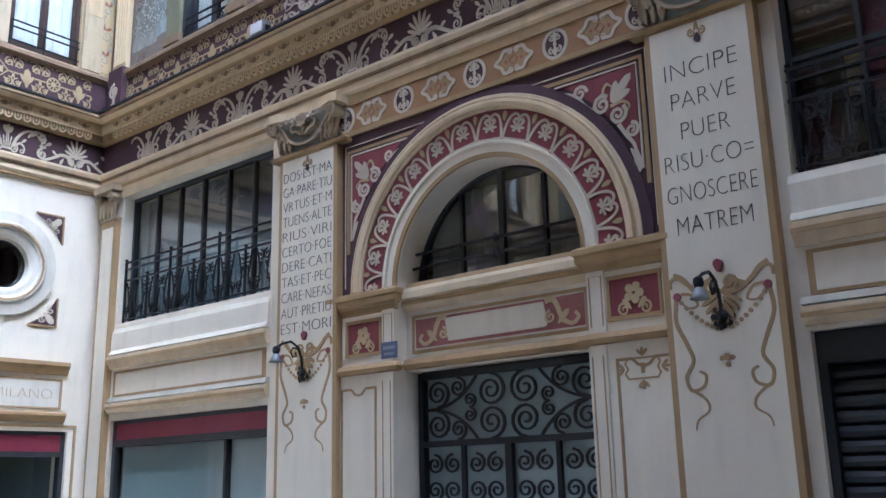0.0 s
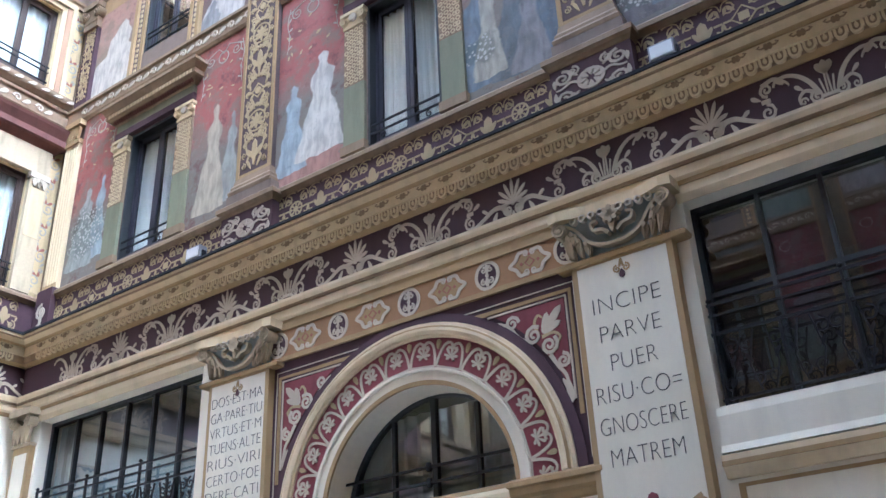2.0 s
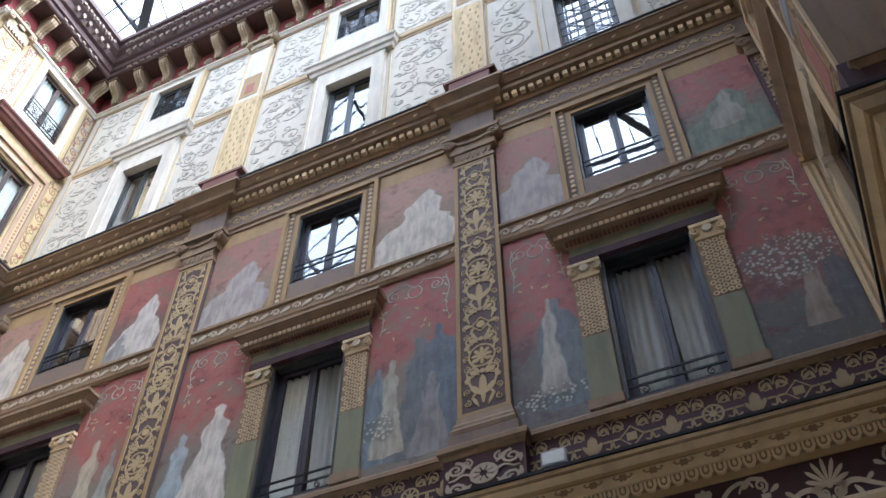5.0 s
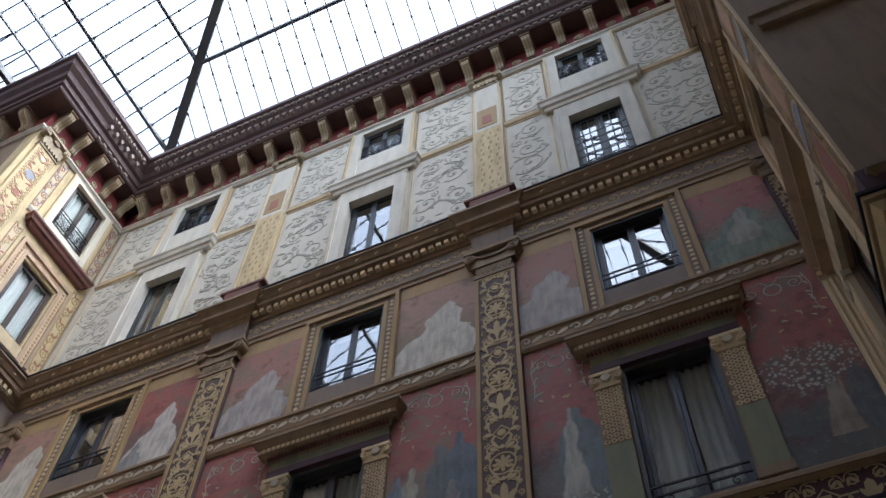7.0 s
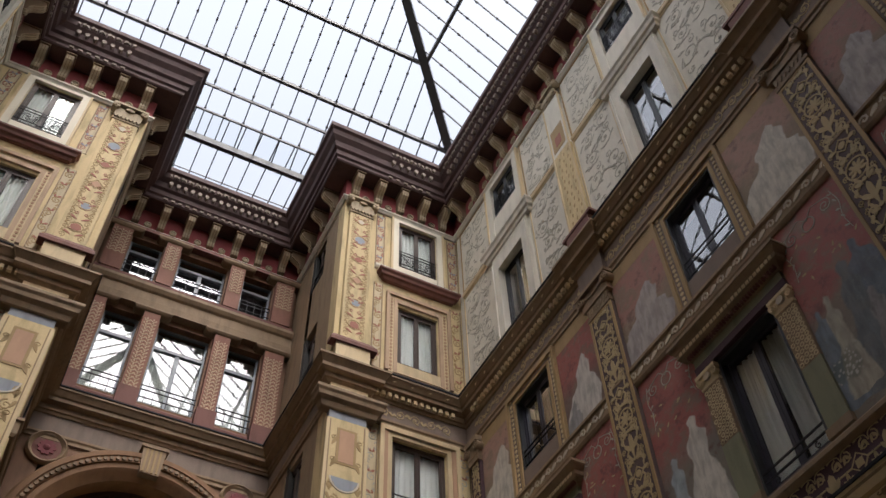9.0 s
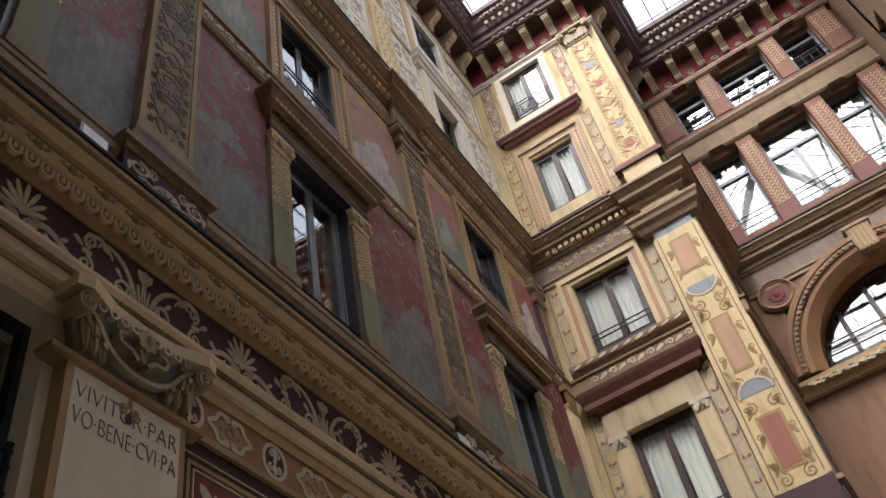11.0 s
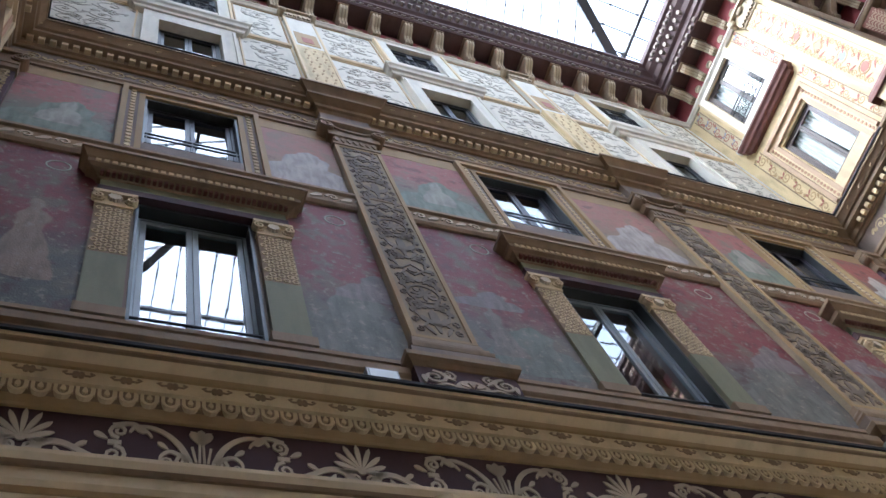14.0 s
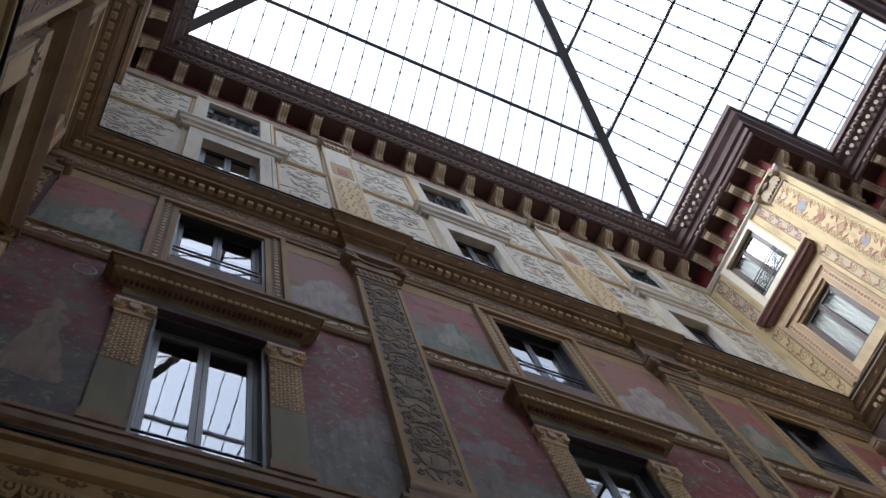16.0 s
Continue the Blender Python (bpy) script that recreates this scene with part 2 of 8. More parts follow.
PILLAR = paint("rose_brown_pillar", (0.24, 0.105, 0.068), vary=0.2, dirt=0.3)
SCALE = paint("pale_rose_pattern", (0.46, 0.32, 0.2), vary=0.15, dirt=0.3)
AMBER = paint("amber_paint", (0.22, 0.115, 0.05), vary=0.18, dirt=0.3)
SAGE = paint("sage_green_paint", (0.2, 0.2, 0.12), vary=0.12, dirt=0.3)
FRAME = paint("dark_green_frame", (0.022, 0.026, 0.028), rough=0.45, vary=0.1, bump=0.05)
NAVY = paint("dark_navy_frame", (0.026, 0.024, 0.036), rough=0.45, vary=0.1, bump=0.05)
WOOD = paint("dark_brown_wood", (0.045, 0.026, 0.018), rough=0.5, vary=0.15, bump=0.1)
PEWTER = paint("grey_window_frame", (0.2, 0.23, 0.25), rough=0.4, vary=0.08, bump=0.05)
IRON = paint("black_iron", (0.012, 0.013, 0.015), rough=0.5, vary=0.1, bump=0.05, metal=0.4)
LEAD = paint("black_flashing", (0.012, 0.012, 0.015), rough=0.9, vary=0.15)
STEEL = paint("painted_roof_steel", (0.05, 0.052, 0.055), rough=0.5, vary=0.1, bump=0.05)
CLOTH = paint("white_curtain", (0.80, 0.82, 0.80), rough=0.9, vary=0.05, dirt=0.05)
# The darkness of the unlit rooms is put into this near-black colour.
ROOM = paint("unlit_room_black", (0.035, 0.033, 0.03), rough=0.9, vary=0.2)
AWNING = paint("crimson_fascia", (0.20, 0.022, 0.045), rough=0.55, vary=0.08, dirt=0.1)
INK = paint("black_letter_paint", (0.085, 0.075, 0.065), vary=0.1)
PAVING = paint("grey_paving", (0.36, 0.34, 0.31), vary=0.2, dirt=0.35, rough=0.6)
ENAMEL = paint("blue_enamel", (0.10, 0.12, 0.20), rough=0.3, vary=0.05)
METAL_LAMP = paint("grey_floodlight_metal", (0.30, 0.31, 0.32), rough=0.35, vary=0.05, metal=0.3)
GLASS = pane_glass("window_glass", 2.9)
SHEER = pane_glass("clear_window_glass", 1.6, (0.95, 0.97, 0.97))
BRIGHT = pane_glass("bright_double_glazing", 4.6)
# Pale teal that carries the shop glass's sheen in its colour.
TEAL = paint("teal_shop_sheen", (0.42, 0.52, 0.52), rough=0.6, vary=0.08, dirt=0.1)
EAVES = paint("dark_eaves_plaster", (0.072, 0.036, 0.031), vary=0.2, dirt=0.3)
CLEAR = clear("clear_back", (0.97, 0.98, 0.97))
ROOF_GLASS = clear("roof_glass", (0.93, 0.95, 0.95))
CAPITAL = paint("weathered_capital", (0.37, 0.29, 0.18), vary=0.2, dirt=0.45)
REAR = paint("dark_red_brown_wall", (0.2, 0.105, 0.055), vary=0.25, dirt=0.4)
AMBER_BAND = paint("amber_band_paint", (0.30, 0.165, 0.07), vary=0.15, dirt=0.25)
FADED_GOLD = paint("faded_gold_paint", (0.27, 0.205, 0.12), vary=0.35, dirt=0.45)
FADED_GREY = paint("faded_grey_paint", (0.185, 0.145, 0.105), vary=0.3, dirt=0.3)
STRAW = paint("straw_paint", (0.49, 0.40, 0.25), vary=0.2, dirt=0.45)
SHAFT = paint("dark_brown_paint", (0.10, 0.066, 0.058), vary=0.2, dirt=0.25)
# Opaque grey-blue with the reflections of the gate's glass put into its colour.
GATE_SHEEN = paint("grey_gate_glass_sheen", (0.31, 0.375, 0.375), rough=0.25, vary=0.08, dirt=0.1)
# Grey-green for the soft reflections in the mezzanine glass.
GREEN_SHEEN = paint("grey_green_reflection", (0.26, 0.34, 0.38), rough=0.7, vary=0.1, dirt=0.1)
SLATE_BELL = paint("grey_blue_bell", (0.20, 0.215, 0.19), vary=0.2, dirt=0.3)
LAMP_WHITE = paint("white_lamp_glass", (0.72, 0.74, 0.74), rough=0.12, vary=0.04, dirt=0.05)
OPAL = paint("opal_glass_shade", (0.24, 0.25, 0.25), rough=0.15, vary=0.05, dirt=0.05)


# ---- mesh builders: x to the viewer's right, d out of the wall, z up ----
class Geo:
    def __init__(self):
        self.v, self.f = [], []

    def add(self, verts, faces):
        k = len(self.v)
        self.v += [(x, -d, z) for x, d, z in verts]
        self.f += [tuple(k + i for i in f) for f in faces]
        return self

    def box(self, x0, x1, d0, d1, z0, z1):
        v = [(x, d, z) for x in (x0, x1) for d in (d0, d1) for z in (z0, z1)]
        return self.add(v, [(0, 1, 3, 2), (4, 6, 7, 5), (0, 4, 5, 1), (6, 7, 3, 2), (0, 2, 6, 4), (1, 5, 7, 3)])

    def prism(self, pts, d0, d1):
        k = len(pts)
        v = [(x, d0, z) for x, z in pts] + [(x, d1, z) for x, z in pts]
        f = [tuple(range(k)), tuple(range(2 * k - 1, k - 1, -1))] + [(i, (i + 1) % k, k + (i + 1) % k, k + i) for i in range(k)]
        return self.add(v, f)

    def strip(self, pts, w, d0, d1, taper=1.0):
        """A flat band along a line of points, its width going from w to w * taper."""
        k, left, right = len(pts), [], []
        for i, (x, z) in enumerate(pts):
            a, b = pts[max(0, i - 1)], pts[min(k - 1, i + 1)]
            dx, dz = b[0] - a[0], b[1] - a[1]
            s = math.hypot(dx, dz) or 1
            h = 0.5 * w * (1 + (taper - 1) * i / (k - 1))
            left.append((x - dz / s * h, z + dx / s * h))
            right.append((x + dz / s * h, z - dx / s * h))
        v = []
        for (a, b), (c, e) in zip(left, right):
            v += [(a, d0, b), (a, d1, b), (c, d1, e), (c, d0, e)]
        f = []
        for i in range(k - 1):
            o = 4 * i
            f += [(o + j, o + (j + 1) % 4, o + 4 + (j + 1) % 4, o + 4 + j) for j in range(4)]
        return self.add(v, f + [(0, 3, 2, 1), (4 * k - 4, 4 * k - 3, 4 * k - 2, 4 * k - 1)])

    def spiral(self, cx, cz, r, turns, start, way, w, d0, d1, steps=9):
        k = max(6, int(steps * turns))
        pts = []
        for i in range(k + 1):
            s = i / k
            a, q = radians(start) + way * s * turns * 2 * math.pi, r * (1 - 0.86 * s)
            pts.append((cx + q * math.cos(a), cz + q * math.sin(a)))
        return self.strip(pts, w, d0, d1, 0.6)

    def leaf(self, x, z, angle, length, width, d0, d1):
        a = radians(angle)
        c, s = math.cos(a), math.sin(a)
        shape = [(0, 0.12), (0.3, 0.36), (0.6, 0.5), (0.85, 0.4), (1, 0.0), (0.85, -0.4), (0.6, -0.5), (0.3, -0.36), (0, -0.12)]
        return self.prism([(x + c * p * length - s * q * width, z + s * p * length + c * q * width) for p, q in shape], d0, d1)

    def disc(self, x, z, r, d0, d1, k=14):
        return self.prism([(x + r * math.cos(2 * math.pi * i / k), z + r * math.sin(2 * math.pi * i / k)) for i in range(k)], d0, d1)

    def ribbon(self, pts, w, d0, d1, taper=1.0, n=6):
        """A band along a smooth curve through the points."""
        out = []
        for i in range(len(pts) - 1):
            a, b, c, e = pts[max(0, i - 1)], pts[i], pts[i + 1], pts[min(len(pts) - 1, i + 2)]
            for j in range(n):
                t = j / n
                out.append(tuple(0.5 * (2 * b[q] + (c[q] - a[q]) * t + (2 * a[q] - 5 * b[q] + 4 * c[q] - e[q]) * t * t + (3 * b[q] - a[q] - 3 * c[q] + e[q]) * t ** 3) for q in (0, 1)))
        return self.strip(out + [pts[-1]], w, d0, d1, taper)

    def ring(self, x, z, r, w, d0, d1, k=28, a0=0, a1=360):
        return self.strip([(x + r * math.cos(radians(a0 + (a1 - a0) * i / k)), z + r * math.sin(radians(a0 + (a1 - a0) * i / k))) for i in range(k + 1)], w, d0, d1)

    def arch(self, x, z, profile, k=36):
        """A moulding of (radius, d) points swept through a half circle."""
        p = len(profile)
        v = [(x + r * math.cos(math.pi * i / k), d, z + r * math.sin(math.pi * i / k)) for i in range(k + 1) for r, d in profile]
        f = [(p * i + j, p * i + (j + 1) % p, p * i + p + (j + 1) % p, p * i + p + j) for i in range(k) for j in range(p)]
        return self.add(v, f + [tuple(range(p)), tuple(range(p * k, p * k + p))])

    def lathe(self, x, d, z, profile, k=14, axis="z"):
        """A turned form: (radius, height) points about an upright axis, or about one out of the wall."""
        v, p = [], len(profile)
        for i in range(k):
            c, s = math.cos(2 * math.pi * i / k), math.sin(2 * math.pi * i / k)
            v += [(x + r * c, d + r * s, z + h) if axis == "z" else (x + r * c, d + h, z + r * s) for r, h in profile]
        f = [(p * i + j, p * i + j + 1, p * ((i + 1) % k) + j + 1, p * ((i + 1) % k) + j) for i in range(k) for j in range(p - 1)]
        return self.add(v, f + [tuple(p * i for i in range(k)), tuple(p * i + p - 1 for i in range(k))])

    def mould(self, x0, x1, profile):
        """A moulding of (d, z) points run along x, closed at its ends."""
        p = len(profile)
        v = [(x, d, z) for x in (x0, x1) for d, z in profile]
        return self.add(v, [tuple(range(p)), tuple(range(2 * p - 1, p - 1, -1))] + [(i, (i + 1) % p, p + (i + 1) % p, p + i) for i in range(p)])

    def capped(self, x0, x1, profile, face=0.0):
        """A moulding with returns: past the face it comes out at both ends as well."""
        p = len(profile)
        v = [(x0 - d + face, d, z) for d, z in profile] + [(x1 + d - face, d, z) for d, z in profile]
        v += [(x0 - d + face, 0, z) for d, z in profile] + [(x1 + d - face, 0, z) for d, z in profile]
        f = []
        for i in range(p - 1):
            f += [(i, i + 1, p + i + 1, p + i), (i, i + 1, 2 * p + i + 1, 2 * p + i), (p + i, p + i + 1, 3 * p + i + 1, 3 * p + i)]
        f += [(0, p, 3 * p, 2 * p), (p - 1, 2 * p - 1, 4 * p - 1, 3 * p - 1), tuple(range(2 * p, 3 * p)) + tuple(range(4 * p - 1, 3 * p - 1, -1))]
        return self.add(v, f)

    def mesh(self, name, *mats):
        me = bpy.data.meshes.new(name)
        me.from_pydata(self.v, [], self.f)
        for m in mats:
            me.materials.append(m)
        me.update()
        return me


def part(name, geo, material, parent, label="", smooth=False):
    ob = new(name, geo.mesh(name, material))
    ob.parent = parent
    if smooth:
        ob.data.polygons.foreach_set("use_smooth", [True] * len(ob.data.polygons))
    fine = ("arabesque", "scroll_work", "bead_moulding", "diaper_pattern", "leaf_pattern", "pillar_pattern", "hood_pattern", "hood_dentil", "dentil", "rib", "pedestal_ornament", "spandrel_ornament", "transom_scroll", "palmette", "rosette", "lintel_scroll", "oval_ornament", "corner_leaf", "scroll_panel", "red_accent", "gold_fleck", "egg_pattern", "painted_garland")
    return tagged(ob, label, kind="stuff" if name in fine else "")


def thing(name, label, category, group="", kind=""):
    return tagged(new(name), label, category, group, kind)


def fixed(name, geo, material, label, category, m=Matrix()):
    """A piece of the setting, one mesh."""
    ob = new(name, geo.mesh(name, material))
    ob.matrix_world = m
    return tagged(ob, label, category, "", "structure")


# The court: a rectangle with a recess in its north and south sides.
XE, XW, YN, YS = 6.48, -6.70, 16.92, 0.74
RX0, RX1, RN, RS = -2.88, 2.92, 20.6, -3.4
YC = 8.65
EAST = Matrix(((0, 1, 0, XE), (-1, 0, 0, YC), (0, 0, 1, 0), (0, 0, 0, 1)))
WEST = Matrix(((0, -1, 0, XW), (1, 0, 0, YC), (0, 0, 1, 0), (0, 0, 0, 1)))
NORTH = Matrix(((1, 0, 0, 0), (0, 1, 0, YN), (0, 0, 1, 0), (0, 0, 0, 1)))
SOUTH = Matrix(((-1, 0, 0, 0), (0, -1, 0, YS), (0, 0, 1, 0), (0, 0, 0, 1)))
REAR_N = Matrix(((1, 0, 0, 0), (0, 1, 0, RN), (0, 0, 1, 0), (0, 0, 0, 1)))
REAR_S = Matrix(((-1, 0, 0, 0), (0, -1, 0, RS), (0, 0, 1, 0), (0, 0, 0, 1)))


def side_of_recess(x, facing_east, y):
    """The face of a recess's side wall, seen from inside the recess, with its origin at y."""
    if facing_east:
        return Matrix(((0, -1, 0, x), (1, 0, 0, y), (0, 0, 1, 0), (0, 0, 0, 1)))
    return Matrix(((0, 1, 0, x), (-1, 0, 0, y), (0, 0, 1, 0), (0, 0, 0, 1)))


def at(x=0, z=0, d=0):
    return Matrix.Translation((x, -d, z))


OUTLINE = [(XE, YS), (XE, YN), (RX1, YN), (RX1, RN), (RX0, RN), (RX0, YN), (XW, YN), (XW, YS), (RX0, YS), (RX0, RS), (RX1, RS), (RX1, YS)]


def round_court(name, profile, material, label):
    """A moulding of (d, z) points that runs all round the court, mitred at its corners."""
    k, p, v = len(OUTLINE), len(profile), []
    for i, (x, y) in enumerate(OUTLINE):
        a, b = OUTLINE[i - 1], OUTLINE[(i + 1) % k]
        n1 = Vector((-(y - a[1]), x - a[0])).normalized()
        n2 = Vector((-(b[1] - y), b[0] - x)).normalized()
        v += [(x + d * (n1.x + n2.x), y + d * (n1.y + n2.y), z) for d, z in profile]
    f = [(p * i + j, p * i + (j + 1) % p, p * ((i + 1) % k) + (j + 1) % p, p * ((i + 1) % k) + j) for i in range(k) for j in range(p)]
    me = bpy.data.meshes.new(name)
    me.from_pydata(v, [], f)
    me.materials.append(material)
    return tagged(new(name, me), label, "cornice", "", "structure")


def pierced(x0, x1, z0, z1, holes, thick=0.45):
    """A wall with rectangular openings (x0, x1, z0, z1) right through it."""
    g = Geo()
    xs = sorted({x0, x1, *(h[i] for h in holes for i in (0, 1))})
    zs = sorted({z0, z1, *(h[i] for h in holes for i in (2, 3))})
    solid = lambda a, b: x0 < a < x1 and z0 < b < z1 and not any(h[0] < a < h[1] and h[2] < b < h[3] for h in holes)
    for i in range(len(xs) - 1):
        for j in range(len(zs) - 1):
            a, b, c, e = xs[i], xs[i + 1], zs[j], zs[j + 1]
            if not solid((a + b) / 2, (c + e) / 2):
                continue
            g.add([(a, 0, c), (b, 0, c), (b, 0, e), (a, 0, e)], [(0, 1, 2, 3)])
            g.add([(a, -thick, c), (b, -thick, c), (b, -thick, e), (a, -thick, e)], [(3, 2, 1, 0)])
            mx, mz = (a + b) / 2, (c + e) / 2
            if not solid(a - 0.001, mz):
                g.add([(a, 0, c), (a, 0, e), (a, -thick, e), (a, -thick, c)], [(0, 1, 2, 3)])
            if not solid(b + 0.001, mz):
                g.add([(b, 0, c), (b, -thick, c), (b, -thick, e), (b, 0, e)], [(0, 1, 2, 3)])
            if not solid(mx, c - 0.001):
                g.add([(a, 0, c), (a, -thick, c), (b, -thick, c), (b, 0, c)], [(0, 1, 2, 3)])
            if not solid(mx, e + 0.001):
                g.add([(a, 0, e), (b, 0, e), (b, -thick, e), (a, -thick, e)], [(0, 1, 2, 3)])
    return g


# ---- the large structure ----
BAYS = (-5.43, 0.07, 5.35)
LONG = 8.07


def bays(m):
    """Centres of a long side's three bays."""
    return BAYS if m is EAST else (-5.30, -0.08, 5.48)


def posts(m):
    """Centres of the two pilasters between the bays."""
    return (-2.74, 2.93) if m is EAST else (-2.86, 2.88)


def fields(m, end, half=0.37):
    """The stretches of wall between the pilasters, with the bay's centre."""
    p, q = posts(m)
    return tuple(zip(((-end, p - half), (p + half, q - half), (q + half, end)), bays(m)))


fixed("ground", Geo().add([(-400, -400, 0), (400, -400, 0), (400, 400, 0), (-400, 400, 0)], [(0, 1, 2, 3)]), PAVING, "grey stone paving of the court", "ground")

for tag, m in (("east", EAST), ("west", WEST)):
    c = bays(m)[1] + (0.03 if m is EAST else -0.03)
    low = [(-7.55, -3.65, 0.05, 2.64), (-7.55, -3.65, 4.22, 6.42), (3.65, 7.55, 0.05, 2.78 if m is EAST else 2.64), (3.65, 7.55, 4.22, 6.42), (c - 1.36, c + 1.36, 0.03, 5.27)]
    fixed(f"wall_{tag}_lower", pierced(-LONG - 0.1, LONG + 0.1, 0, 7.9, low), CREAM, "cream plaster wall of the ground floor and mezzanine", "wall", m)
    mid = [(c - 0.63, c + 0.63, 8.90, 11.44) for c in bays(m)] + [(c - 0.65, c + 0.65, 13.3, 15.13) for c in bays(m)]
    fixed(f"wall_{tag}_middle", pierced(-LONG - 0.1, LONG + 0.1, 7.9, 16.3, mid), BROWN, "frescoed wall of the two middle storeys", "wall", m)
    top = [(c - 0.57, c + 0.57, 17.5, 19.63) for c in bays(m)] + [(c - 0.6, c + 0.6, 21.9, 23.25) for c in bays(m)]
    fixed(f"wall_{tag}_attic", pierced(-LONG - 0.1, LONG + 0.1, 16.3, 24.9, top), PALE, "pale stucco wall of the attic storeys", "wall", m)
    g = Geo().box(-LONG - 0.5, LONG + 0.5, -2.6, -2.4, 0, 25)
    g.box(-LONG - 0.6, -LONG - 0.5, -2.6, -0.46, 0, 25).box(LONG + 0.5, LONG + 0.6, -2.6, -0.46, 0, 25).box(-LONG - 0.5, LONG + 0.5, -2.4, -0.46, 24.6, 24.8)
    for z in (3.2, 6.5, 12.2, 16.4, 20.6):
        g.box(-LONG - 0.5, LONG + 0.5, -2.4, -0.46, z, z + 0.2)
    fixed(f"rooms_{tag}", g, ROOM, "rooms behind the windows, near-black for their lack of light", "wall", m)

SIDE = (-5.2, 5.2)
for tag, m, rear in (("north", NORTH, REAR_N), ("south", SOUTH, REAR_S)):
    for side, c in zip(("a", "b"), SIDE):
        x0, x1 = (-6.9, RX0) if c < 0 else (RX1, 6.7)
        if tag == "south":
            x0, x1 = (-6.7, -RX1) if c < 0 else (-RX0, 6.9)
        low = [(c - 0.95, c + 0.95, 0.05, 2.5), (c * 0.935 - 0.5, c * 0.935 + 0.5, 4.6, 5.6)]
        fixed(f"wall_{tag}_{side}_lower", pierced(x0, x1, 0, 7.9, low), CREAM, "cream plaster wall of the ground floor", "wall", m)
        mid = [(c - 0.65, c + 0.65, 8.85, 11.2), (c - 0.68, c + 0.68, 13.2, 15.13)]
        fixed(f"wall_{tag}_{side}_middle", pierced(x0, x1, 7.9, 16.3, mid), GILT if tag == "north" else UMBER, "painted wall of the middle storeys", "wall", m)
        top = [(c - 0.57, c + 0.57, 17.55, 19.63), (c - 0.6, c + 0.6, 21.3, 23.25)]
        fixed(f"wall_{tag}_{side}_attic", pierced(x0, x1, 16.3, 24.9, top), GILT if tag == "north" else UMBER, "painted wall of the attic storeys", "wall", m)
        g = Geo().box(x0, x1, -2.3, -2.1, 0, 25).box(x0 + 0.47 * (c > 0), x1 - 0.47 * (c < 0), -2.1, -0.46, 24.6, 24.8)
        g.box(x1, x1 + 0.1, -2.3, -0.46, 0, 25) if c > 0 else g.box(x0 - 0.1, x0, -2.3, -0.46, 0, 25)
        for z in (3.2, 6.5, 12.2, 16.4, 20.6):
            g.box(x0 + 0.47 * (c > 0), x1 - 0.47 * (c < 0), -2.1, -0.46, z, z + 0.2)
        fixed(f"rooms_{tag}_{side}", g, ROOM, "rooms behind the windows, near-black for their lack of light", "wall", m)
    length = abs(rear.translation.y - m.translation.y)
    ym = (rear.translation.y + m.translation.y) / 2
    h = [(-0.55, 0.55, 8.85, 11.2), (-0.55, 0.55, 13.0, 15.2), (-0.5, 0.5, 17.5, 19.6), (-0.5, 0.5, 21.6, 23.2)]
    for side, x, east in (("west", RX0, True), ("east", RX1, False)):
        f = side_of_recess(x, east, ym)
        cut = (0.45, 0) if east == (tag == "north") else (0, 0.45)
        fixed(f"wall_{tag}_recess_{side}", pierced(-length / 2 + cut[0], length / 2 - cut[1], 0, 24.9, h), UMBER, "painted side wall of the recess", "wall", f)
    lights = [(-2.16, -1.24), (-0.71, 0.71), (1.24, 2.16)]
    hr = [(a, b, 17.25, 20.1) for a, b in lights] + [(a, b, 21.45, 23.1) for a, b in lights] + [(-2.3, 2.3, 12.75, 15.1)]
    if tag == "south":
        hr.append((-2.0, 2.0, 0.02, 4.5))
    fixed(f"wall_{tag}_rear", pierced(RX0 - 0.05, RX1 + 0.05, 0, 24.9, hr), REAR, "rear wall of the recess", "wall", rear)
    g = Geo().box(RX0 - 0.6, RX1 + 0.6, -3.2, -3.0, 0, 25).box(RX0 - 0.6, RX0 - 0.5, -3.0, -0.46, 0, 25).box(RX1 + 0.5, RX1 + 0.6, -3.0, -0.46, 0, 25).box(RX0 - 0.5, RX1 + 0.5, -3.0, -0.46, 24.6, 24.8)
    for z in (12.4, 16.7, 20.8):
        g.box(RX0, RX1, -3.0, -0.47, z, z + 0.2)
    fixed(f"rooms_{tag}_rear", g, ROOM, "gallery behind the loggia, near-black for its lack of light", "wall", rear)

# Mouldings that run all round the court, from the mezzanine up to the eaves.
round_court("architrave_fillet", [(0, 6.595), (0.062, 6.60), (0.07, 6.645), (0, 6.645)], OCHRE, "ochre fillet below the architrave")
round_court("architrave", [(0, 6.645), (0.075, 6.645), (0.10, 6.68), (0.10, 6.79), (0.135, 6.82), (0.155, 6.88), (0.155, 6.92), (0, 6.92)], HONEY, "honey-coloured moulded architrave below the frieze")
round_court("architrave_line", [(0.08, 6.785), (0.125, 6.785), (0.142, 6.815), (0.08, 6.815)], UMBER, "thin brown line along the architrave")
round_court("frieze_ground", [(0, 6.92), (0.05, 6.92), (0.05, 7.47), (0, 7.47)], MAROON, "dark maroon painted frieze")
round_court("main_cornice", [(0, 7.47), (0.075, 7.47), (0.09, 7.485), (0.15, 7.505), (0, 7.51)], OCHRE, "ochre moulding above the maroon frieze")
round_court("egg_band", [(0, 7.51), (0.155, 7.51), (0.17, 7.53), (0.185, 7.62), (0, 7.62)], UMBER, "ochre band behind the egg-and-dart")
